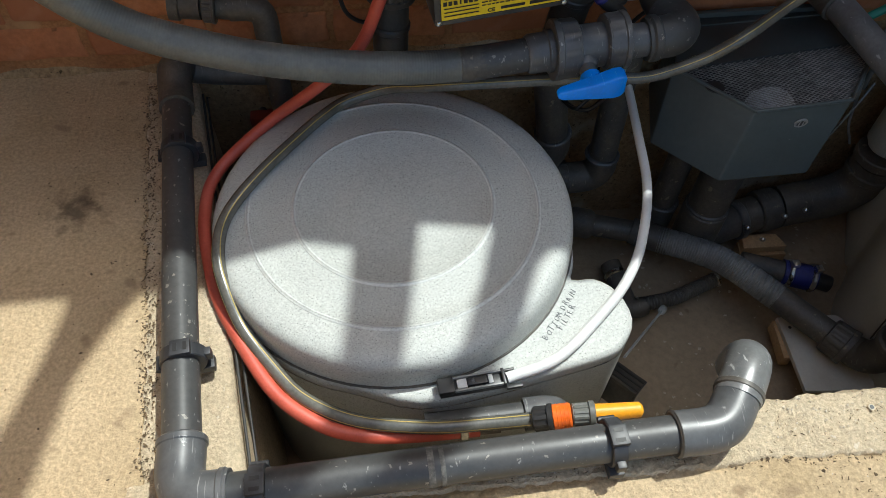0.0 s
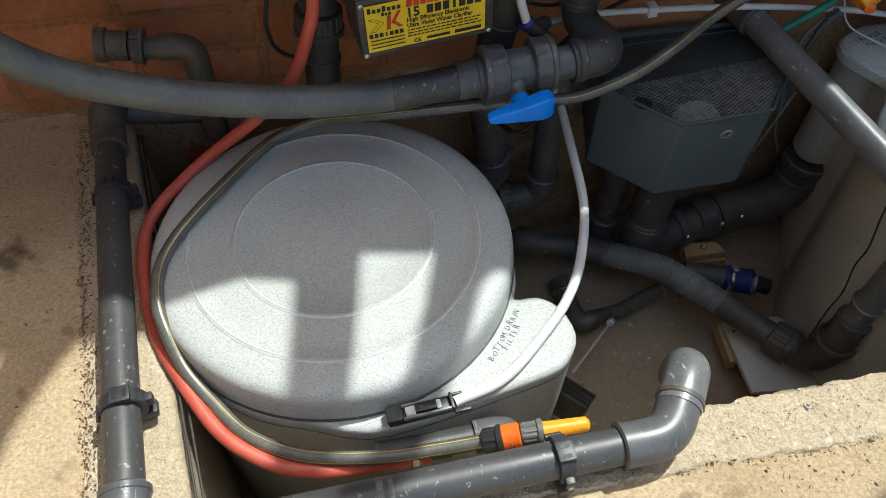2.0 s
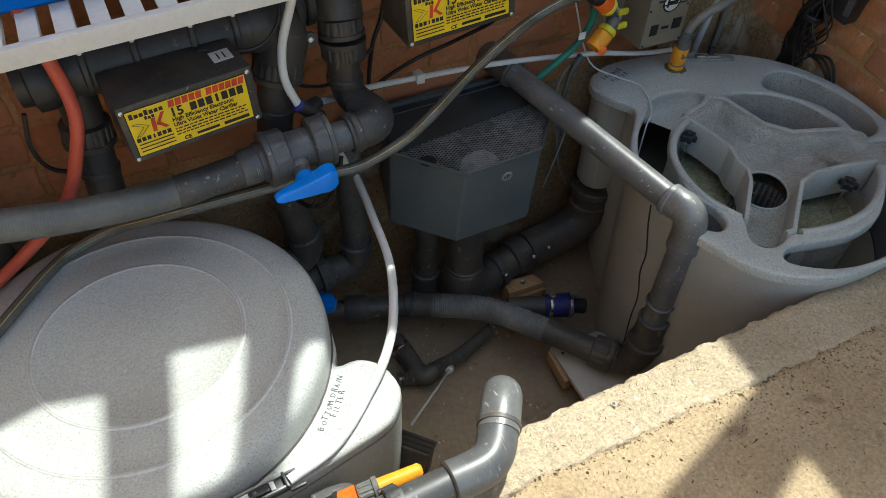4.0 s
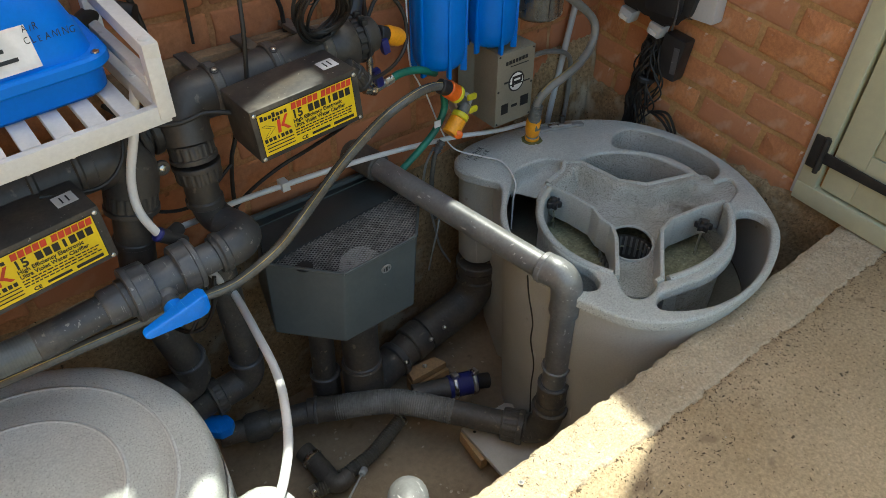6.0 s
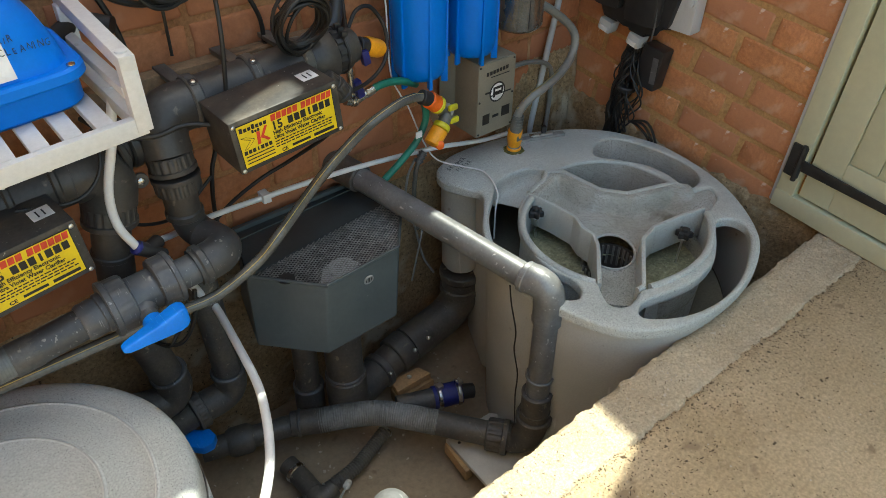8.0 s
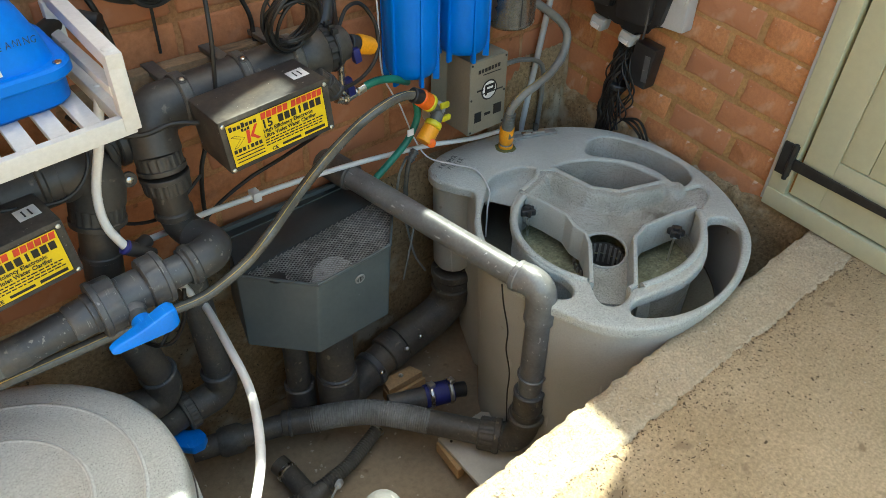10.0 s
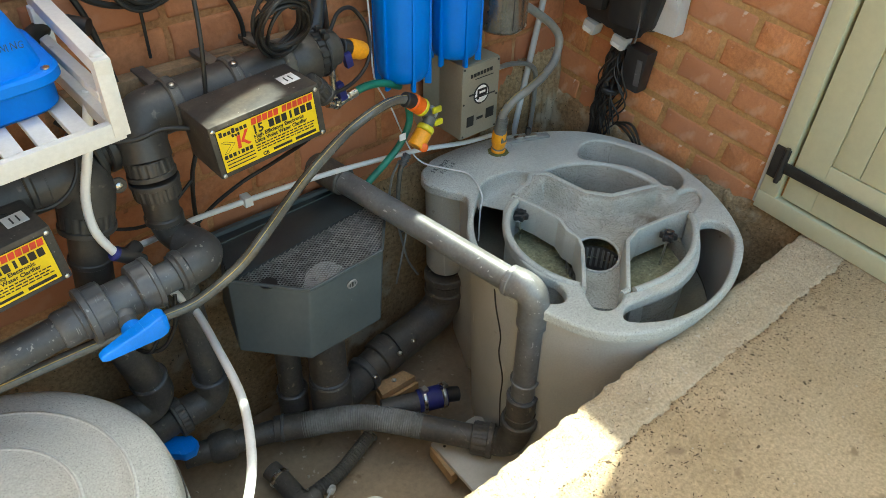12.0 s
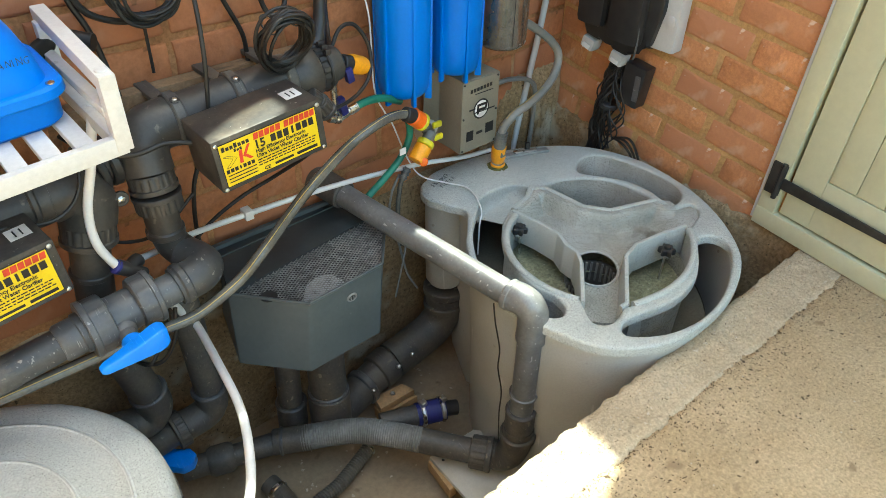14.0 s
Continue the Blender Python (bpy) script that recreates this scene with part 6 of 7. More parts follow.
part("post", box(0.588, 0.610, 0.9985, 1.020, 0.499, 0.590, 0.002), WHITE_PAINT, shelf)
part("post", box(0.590, 0.612, 1.262, 1.284, 0.499, 0.600, 0.002), WHITE_PAINT, shelf)
part("top_rail", box(-0.011, 0.011, 0.0, 0.300, 0.0, 0.022, 0.002, None, Matrix.Translation((0.599, 0.9985, 0.585)) @ Matrix.Rotation(radians(2), 4, "X") @ Matrix.Rotation(radians(-1.5), 4, "Z")), WHITE_PAINT, shelf)
part("dowel", spin([(0, 0.009), (0.003, 0.008), (0.005, 0.004)], (0.599, 1.016, 0.6065), (0.599, 1.016, 2), 14), WHITE_PAINT, shelf)
part("mid_rail", box(-0.014, 0.002, 0.014, 0.255, 0.052, 0.068, 0.002, None, sm), WHITE_PAINT, shelf)
for i in range(21):
    x = -0.0365 - 0.042 * i
    part("slat", box(x - 0.0245, x, 0.0145, 0.2545, 0.013, 0.0265, 0.0015, None, sm), WHITE_PAINT, shelf)

pm = sm @ Matrix.Translation((-0.282, 0.180, 0.027))


def rounded(x, y, r, n=7):
    pts = []
    for cx, cy, a in ((x - r, y - r, 0), (-x + r, y - r, 90), (-x + r, -y + r, 180), (x - r, -y + r, 270)):
        pts += arc(cx, cy, r, a, a + 90, n)
    return pts


def shell(rows):
    """A body through rounded outlines: rows of (half length, half depth, corner, height)."""
    own = bmesh.new()
    rings = [[own.verts.new(pm @ Vector((px, py, z))) for px, py in rounded(x, y, r)] for x, y, r, z in rows]
    n = len(rings[0])
    for a, b in zip(rings, rings[1:]):
        for j in range(n):
            own.faces.new((a[j], a[(j + 1) % n], b[(j + 1) % n], b[j]))
    own.faces.new(rings[0][::-1])
    own.faces.new(rings[-1])
    return own


apump = thing("air_pump", "blue plastic air pump with domed cover on the shelf", "air pump", at=tuple(pm.translation))
part("base", shell([(0.235, 0.085, 0.03, 0.0), (0.242, 0.092, 0.035, 0.006), (0.244, 0.094, 0.035, 0.040)]), BLUE_HOUSING, apump)
part("flange", shell([(0.252, 0.102, 0.04, 0.040), (0.256, 0.106, 0.042, 0.044), (0.256, 0.106, 0.042, 0.056), (0.252, 0.102, 0.04, 0.060)]), BLUE_HOUSING, apump)
part("cover", shell([(0.240, 0.092, 0.045, 0.060), (0.236, 0.088, 0.05, 0.085), (0.225, 0.080, 0.055, 0.120), (0.205, 0.066, 0.055, 0.150), (0.17, 0.04, 0.035, 0.168), (0.12, 0.02, 0.018, 0.172)]), BLUE_HOUSING, apump, angle=60)
for x, y in ((0.235, -0.090), (0.06, -0.094), (-0.12, -0.094), (0.238, 0.085)):
    part("screw", spin([(0, 0.006), (0.002, 0.006), (0.003, 0.003)], pm @ Vector((x, y, 0.060)), pm @ Vector((x, y, 1)), 10), STEEL, apump)
cm = pm @ Matrix.Translation((0.0, -0.0905, 0.066)) @ Matrix.Rotation(radians(76), 4, "X")
for word, x, z in (("AIR", 0.193, 0.034), ("CLEANING", 0.190, 0.019)):
    part("writing", handwriting(word, 0.0135, cm @ Matrix.Translation((x - 0.030, z + 0.008, 0.0035)), len(word) + 9), INK, apump, "hand-written words")
tagc = part("label", box(0.095, 0.168, -0.002, 0.052, 0.0022, 0.0032, 0.0, None, cm), PAPER, apump, "white paper label")
for k in range(3):
    part("print", box(0.09, 0.145 - 0.012 * k, 0.012 + 0.014 * k, 0.017 + 0.014 * k, 0.0032, 0.0038, 0.0, None, cm), INK, tagc)
part("pipe_stub", tube([tuple(pm @ Vector((0.24, 0.06, 0.04))), tuple(pm @ Vector((0.30, 0.10, 0.045))), (0.66, 1.25, 0.56)], 0.014, 4, 14), RUBBER, apump)


# ---- filter housings and control box by the corner ----
def housing(x, y, r, z0, mat, name, label, ribs):
    t = thing(name, label, "filter housing", "filter housings", at=(x, y, z0))
    part("sump", spin([(0, r * 0.55), (0.006, r * 0.80), (0.018, r * 0.93), (0.04, r * 0.97), (0.20, r), (0.28, r * 1.01)], (x, y, z0), (x, y, 2), 40), mat, t)
    part("head", spin([(0, r * 1.05), (0.01, r * 1.15), (0.06, r * 1.15), (0.08, r * 0.9), (0.085, 0)], (x, y, z0 + 0.28), (x, y, 2), 40), BLACK, t)
    part("wall_bracket", box(x - 0.04, x + 0.04, y + r * 0.9, BACK + 0.003, z0 + 0.29, z0 + 0.33, 0.002), STEEL, t)
    for k in range(ribs):
        a = 6.2832 * (k + 0.25) / ribs
        part("rib", box(r * 0.80, r * 1.05, -0.0038, 0.0038, -0.009, 0.27, 0.002, None, Matrix.Translation((x, y, z0)) @ Matrix.Rotation(a, 4, "Z")), mat, t)
    return t


housing(1.254, 1.225, 0.059, 0.316, BLUE_HOUSING, "filter_housing", "bright blue ribbed water filter housing on the wall", 6)
housing(1.403, 1.225, 0.058, 0.330, BLUE_HOUSING, "filter_housing", "bright blue ribbed water filter housing near the corner", 6)
st = thing("steel_housing", "brushed steel filter canister on the wall", "filter housing", at=(1.560, 1.235, 0.352))
part("canister", spin([(0, 0.048), (0.006, 0.056), (0.012, 0.060), (0.5, 0.060)], (1.560, 1.235, 0.352), (1.560, 1.235, 2), 40), STEEL_DULL, st)
part("seam", box(1.5395, 1.5405, 1.1775, 1.182, 0.366, 0.84, 0.0), IRON, st)
part("wall_bracket", box(1.53, 1.59, 1.29, BACK + 0.003, 0.70, 0.74, 0.002), STEEL, st)

pro = thing("control_box", "stone coloured enamelled control box with round emblem", "control box", at=(1.45, 1.22, 0.13))
part("body", prism([(1.390, 1.184), (1.508, 1.184), (1.508, 1.300), (1.372, 1.300), (1.399, 1.271)], 0.130, 0.316, 0.003), TAN, pro)
face = part("face", box(1.390, 1.508, 1.1805, 1.184, 0.132, 0.314, 0.001), TAN, pro)
for x in (1.396, 1.502):
    for z in (0.138, 0.222, 0.308):
        part("screw", spin([(0, 0.0028), (0.0015, 0.0024)], (x, 1.1805, z), (x, 1, z), 8), IRON, pro)
part("stub", collar((1.33, 1.235, 0.195), (1.305, 1.235, 0.190), 0.020), GLAND, pro)


def flat_disc(x, y, z, r, mat, parent, n=32, sq=1.0):
    own = bmesh.new()
    own.faces.new([own.verts.new((x + r * math.cos(6.2832 * j / n), y, z + sq * r * math.sin(6.2832 * j / n))) for j in range(n)])
    return part("emblem", own, mat, parent, smooth=False)


flat_disc(1.452, 1.1800, 0.236, 0.0255, INK, pro)
flat_disc(1.452, 1.1796, 0.236, 0.0215, PAPER, pro)
for q in ((1.438, 1.444, 0.224, 0.250), (1.444, 1.468, 0.244, 0.250), (1.464, 1.470, 0.234, 0.250), (1.444, 1.468, 0.232, 0.238), (1.428, 1.496, 0.2285, 0.2315), (1.412, 1.432, 0.239, 0.243)):
    part("emblem", box(q[0], q[1], 1.1788, 1.1794, q[2], q[3], 0.0), INK, pro)
for k in range(7):
    part("emblem", box(1.415 + 0.0102 * k, 1.4225 + 0.0102 * k, 1.1796, 1.1802, 0.283 + 0.0006 * k, 0.292 + 0.0006 * k, 0.0), INK, pro)
part("emblem", box(1.43, 1.488, 1.1796, 1.1802, 0.2765, 0.2785, 0.0), INK, pro)
for q in ((1.408, 1.430, 0.160, 0.186), (1.440, 1.460, 0.171, 0.178), (1.470, 1.496, 0.166, 0.192)):
    part("symbol", box(q[0], q[1], 1.1796, 1.1802, q[2], q[3], 0.0), INK, pro)

# hose fittings beside the control box
fit = thing("two_way_connector", "orange and yellow two-way hose connector", "hose connector", at=(1.27, 1.17, 0.24))


def conn(a, b, r, mat, name="collar"):
    part(name, collar(a, b, r, 0.002, 20), mat, fit)


conn((1.213, 1.170, 0.299), (1.236, 1.170, 0.286), 0.0165, BLACK)
conn((1.234, 1.170, 0.287), (1.257, 1.170, 0.268), 0.0195, ORANGE)
conn((1.256, 1.170, 0.269), (1.264, 1.170, 0.262), 0.0205, LIME)
conn((1.262, 1.172, 0.264), (1.300, 1.190, 0.222), 0.0130, HOSE_GREY, "body")
conn((1.285, 1.180, 0.232), (1.318, 1.215, 0.205), 0.0120, HOSE_GREY, "body")
conn((1.290, 1.172, 0.232), (1.268, 1.165, 0.213), 0.0140, HOSE_GREY, "body")
conn((1.272, 1.166, 0.216), (1.262, 1.163, 0.208), 0.0200, LIME)
conn((1.262, 1.163, 0.208), (1.232, 1.157, 0.182), 0.0195, AMBER)
part("button", spin([(0, 0.011), (0.006, 0.010), (0.008, 0.004)], (1.243, 1.143, 0.184), (1.20, 1.05, 0.20), 16), ORANGE, fit)
for p in ((1.296, 1.160, 0.252), (1.300, 1.160, 0.220)):
    part("tap", box(p[0] - 0.012, p[0] + 0.012, p[1] - 0.004, p[1] + 0.004, p[2] - 0.007, p[2] + 0.007, 0.003), LIME, fit, "small yellow tap")
conn((1.300, 1.200, 0.218), (1.332, 1.225, 0.208), 0.0185, GLAND)
green = thing("green_hose", "thin green garden hose with a steel ferrule", "hose", at=(1.18, 1.2, 0.25))
part("hose", tube([(1.090, 1.190, 0.338), (1.13, 1.192, 0.344), (1.18, 1.20, 0.334), (1.232, 1.21, 0.308)], 0.0082, 6, 12), GREEN_HOSE, green)
part("hose", tube([(1.246, 1.20, 0.265), (1.250, 1.20, 0.222), (1.226, 1.20, 0.178), (1.19, 1.20, 0.148), (1.15, 1.20, 0.122), (1.09, 1.20, 0.085)], 0.0082, 6, 12), GREEN_HOSE, green)
part("ferrule", collar((1.084, 1.189, 0.337), (1.108, 1.191, 0.341), 0.0098), STEEL, green)
part("tag", box(1.205, 1.222, 1.178, 1.180, 0.196, 0.212, 0.0), PAPER, green, "white paper tag")
tv = thing("drain_taps", "small steel and blue drain taps below the tube end", "tap", at=(1.08, 1.2, 0.38))
part("collar", collar((1.084, 1.202, 0.436), (1.104, 1.204, 0.428), 0.0165, 0.002), BLACK, tv)
part("amber_cap", spin([(0, 0.018), (0.006, 0.0195), (0.036, 0.0185), (0.046, 0.015), (0.048, 0.0)], (1.102, 1.204, 0.429), (1.150, 1.209, 0.408), 22), AMBER, tv)
part("stem", tube([(1.050, 1.19, 0.420), (1.054, 1.192, 0.385), (1.056, 1.195, 0.340)], 0.007, 4, 12), STEEL_DULL, tv)
part("lever", prism([(-0.008, -0.008), (0.008, -0.008), (0.009, 0.008), (-0.007, 0.008)], -0.016, 0.014, 0.003, Matrix.Translation((1.087, 1.186, 0.416)) @ Matrix.Rotation(radians(-12), 4, "Y")), NAVY, tv)
part("lever", prism([(-0.008, -0.008), (0.008, -0.008), (0.009, 0.008), (-0.007, 0.008)], -0.020, 0.018, 0.003, Matrix.Translation((1.067, 1.186, 0.356)) @ Matrix.Rotation(radians(-14), 4, "Y")), NAVY, tv)
part("spout", tube([(1.034, 1.186, 0.338), (1.058, 1.188, 0.330), (1.090, 1.190, 0.338)], 0.0085, 4, 12), STEEL_DULL, tv)
part("nut", nut((1.048, 1.187, 0.333), (1.060, 1.188, 0.331), 0.0110, 6, 0.0010), STEEL_DULL, tv)

# hose to the open vessel
th = thing("tap_hose", "grey hose with amber connector standing on the open vessel", "hose", at=(1.525, 1.18, 0.05))
part("hose", tube([(1.518, 1.171, 0.135), (1.522, 1.168, 0.168), (1.548, 1.158, 0.200), (1.590, 1.155, 0.215), (1.665, 1.175, 0.222), (1.732, 1.200, 0.240), (1.752, 1.21, 0.285), (1.728, 1.220, 0.325), (1.650, 1.220, 0.380), (1.612, 1.225, 0.40)], 0.0104, 8, 14), HOSE_LIGHT, th)
part("stripe", tube([(1.522, 1.168, 0.168), (1.548, 1.158, 0.200), (1.590, 1.155, 0.215), (1.665, 1.175, 0.222)], 0.0113, 8, 2, None, 0, 0.01, 1.3, 0.2), STRIPE, th, "thin yellow stripe")
part("grip", spin([(0, 0.015), (0.010, 0.0165), (0.016, 0.014), (0.022, 0.0155), (0.030, 0.013), (0.042, 0.012)], (1.5185, 1.173, 0.112), (1.519, 1.171, 0.16), 20), HOSE_GREY, th)
part("body", spin([(0, 0.014), (0.004, 0.017), (0.02, 0.0195), (0.048, 0.0185), (0.052, 0.015)], (1.5255, 1.182, 0.065), (1.519, 1.174, 0.118), 22), AMBER, th, "amber hose connector")
for k in range(5):
    part("rib", collar((1.5188 + 0.0006 * k, 1.1725 - 0.0008 * k, 0.122 + 0.0075 * k), (1.5190 + 0.0006 * k, 1.1722 - 0.0008 * k, 0.1255 + 0.0075 * k), 0.0158 - 0.0004 * k, 0.001, 18), HOSE_GREY, th)
part("tab", box(1.512, 1.530, 1.1585, 1.1625, 0.088, 0.112, 0.002), HOSE_GREY, th, "grey release tab")
part("seat", collar((1.527, 1.183, RIM), (1.5265, 1.1825, RIM + 0.012), 0.0185), AMBER, th)
own = bmesh.new()
ring = []
for k in range(36):
    a = 6.2832 * k / 36
    ring.append([own.verts.new((1.527 + r * math.cos(a), 1.183 + r * math.sin(a), RIM + h)) for r, h in ((0.017, 0.003), (0.023 + 0.004 * noise.noise((k * 0.9, 1.0, 0.0)), 0.0035), (0.027 + 0.008 * noise.noise((k * 0.7, 4.0, 0.0)), 0.0002))])
for p, q in zip(ring, ring[1:] + ring[:1]):
    for j in range(2):
        own.faces.new((p[j], q[j], q[j + 1], p[j + 1]))
part("moss", own, MOSS, th, "ring of moss round the joint", angle=180)
part("spigot", collar((1.527, 1.183, RIM - 0.002), (1.526, 1.182, RIM + 0.020), 0.0165), STEEL_DULL, th)
buck2 = thing("strap_buckle", "grey toggle clip lying on the vessel's deck", "buckle", at=(1.63, 1.18, RIM))
b2 = Matrix.Translation((1.628, 1.180, RIM + 0.006)) @ Matrix.Rotation(radians(-22), 4, "Z")
part("base", box(-0.07, 0.065, -0.009, 0.009, -0.006, 0.002, 0.002, None, b2), TAPE, buck2)
part("catch", box(-0.035, 0.03, -0.006, 0.006, 0.002, 0.008, 0.002, None, b2), STEEL, buck2)
part("lug", box(0.0, 0.012, 0.0, 0.010, 0.0, 0.026, 0.002, None, b2), BLACK, buck2)
cond = thing("white_conduit", "thin grey-white plastic conduit down the wall", "conduit", at=(1.72, 1.3, 0.0))
part("pipe", tube([(1.800, 1.297, 0.55), (1.777, 1.298, 0.362), (1.742, 1.298, 0.18), (1.711, 1.298, 0.015), (1.705, 1.298, -0.05)], 0.0085, 4, 12), GLAND, cond)
bh = thing("grey_hose_end", "dark hose curving behind the vessel", "hose", at=(1.7, 1.28, 0.0))
part("hose", tube([(1.50, 1.25, 0.21), (1.56, 1.27, 0.225), (1.66, 1.28, 0.22), (1.745, 1.28, 0.185), (1.765, 1.285, 0.10), (1.765, 1.29, -0.02)], 0.0065, 8, 12), HOSE_LIGHT, bh)
wire = thing("white_wire", "thin white wire hanging down to the vessel", "cable", at=(1.2, 1.25, 0.3))
part("wire", tube([(1.185, 1.28, 0.56), (1.187, 1.25, 0.49), (1.193, 1.25, 0.336), (1.210, 1.24, 0.28), (1.228, 1.235, 0.246), (1.276, 1.24, 0.135), (1.315, 1.235, 0.075), (1.36, 1.19, 0.060), (1.385, 1.14, 0.058), (1.352, 1.06, 0.056), (1.335, 1.045, 0.02), (1.33, 1.04, -0.06)], 0.0019, 8, 8), WHITE_TUBE, wire)

# ---- isolator switch on the right-hand wall ----
iso = thing("isolator_switch", "black weatherproof socket box with pale cable glands", "socket box", at=(1.84, 1.1, 0.4))
XW = RIGHT
part("back_plate", box(XW - 0.045, XW - 0.002, 0.945, 1.035, 0.345, 0.62, 0.006), GLAND, iso)
part("round_cap", spin([(0, 0.014), (0.003, 0.014), (0.004, 0.010)], (XW - 0.045, 0.965, 0.420), (XW - 0.2, 0.965, 0.420), 18), GLAND, iso)
part("case", prism([(1.226, 0.62), (1.224, 0.40), (1.210, 0.372), (1.194, 0.330), (1.150, 0.323), (1.123, 0.336), (1.108, 0.314), (1.062, 0.308), (1.030, 0.335), (1.000, 0.350), (0.981, 0.44), (0.986, 0.62)],
                   XW - 0.060, XW - 0.004, 0.010, Matrix(((0, 0, 1, 0), (1, 0, 0, 0), (0, 1, 0, 0), (0, 0, 0, 1)))), BLACK, iso)
part("hood", box(XW - 0.092, XW - 0.05, 1.018, 1.115, 0.345, 0.62, 0.020), BLACK, iso)
part("boss", box(XW - 0.086, XW - 0.05, 1.132, 1.215, 0.362, 0.62, 0.018), BLACK, iso)
part("seal", tube([(XW - 0.083, 1.030, 0.62), (XW - 0.083, 1.026, 0.45), (XW - 0.080, 1.022, 0.36), (XW - 0.072, 1.03, 0.315)], 0.0025, 5, 8), FITTING, iso)
for y, z in ((1.178, 0.318), (1.084, 0.306)):
    tilt = Matrix.Translation((XW - 0.045, y, z)) @ Matrix.Rotation(radians(14), 4, "X")
    gland = part("gland", box(-0.020, 0.018, -0.020, 0.020, -0.026, 0.006, 0.006, None, tilt), GLAND, iso, "pale grey flip cover of a cable entry")
    part("clasp", box(-0.024, -0.019, -0.012, 0.012, -0.022, -0.010, 0.002, None, tilt), WHITE_TUBE, gland)
adapter = thing("plug_adapter", "black plug-in adapter hanging on its cables", "adapter", at=(1.83, 1.02, 0.2))
part("case", box(XW - 0.05, XW - 0.006, 1.006, 1.070, 0.182, 0.292, 0.006, None, Matrix.Translation((XW, 1.04, 0.23)) @ Matrix.Rotation(radians(7), 4, "X") @ Matrix.Translation((-XW, -1.04, -0.23))), BLACK, adapter)
part("label", box(XW - 0.0515, XW - 0.0505, 1.010, 1.026, 0.200, 0.268, 0.0), FITTING, adapter, "small grey printed label")
bun = thing("cable_bundle", "tangle of black cables tied below the socket box", "cables", at=(1.83, 1.1, 0.1))
random.seed(4)
for k in range(15):
    y0 = 1.06 + 0.055 * random.random()
    pts = [(XW - 0.03 - 0.01 * random.random(), y0, 0.29)]
    for z in (0.24, 0.19, 0.14, 0.09, 0.04, -0.02):
        pts.append((XW - 0.028 - 0.014 * random.random(), 1.088 + 0.0022 * k + 0.026 * (random.random() - 0.5) + (0.26 - z) * 0.13, z))
    part("cable", tube(pts, 0.0042, 5, 7), RUBBER, bun)
part("cable", tube([(XW - 0.045, 1.105, 0.26), (XW - 0.04, 1.118, 0.20), (XW - 0.035, 1.130, 0.11), (XW - 0.03, 1.150, 0.0)], 0.007, 5, 9), RUBBER, bun)
for k in range(3):
    part("loop", tube([(XW - 0.035, 1.07, 0.07), (XW - 0.05, 1.03 - 0.012 * k, 0.075 + 0.01 * k), (XW - 0.04, 1.00 - 0.012 * k, 0.045), (XW - 0.03, 0.995 - 0.01 * k, 0.0)], 0.0035, 6, 7), RUBBER, bun)
for k in range(14):
    y0, z0 = 1.090 + 0.03 * (random.random() - 0.5), random.uniform(0.10, 0.24)
    s = random.choice((-1, 1))
    part("strand", tube([(XW - 0.03, y0, z0 + 0.04), (XW - 0.05 - 0.01 * random.random(), y0 + s * 0.02, z0), (XW - 0.045, y0 + s * random.uniform(0.02, 0.05), z0 - 0.05), (XW - 0.035, y0 + s * 0.012, z0 - 0.10), (XW - 0.04, y0 - 0.01 * s, z0 - 0.14)], 0.0022, 6, 6), RUBBER, bun)
part("tie", collar((XW - 0.035, 1.100, 0.165), (XW - 0.035, 1.102, 0.150), 0.026), BLACK, bun)

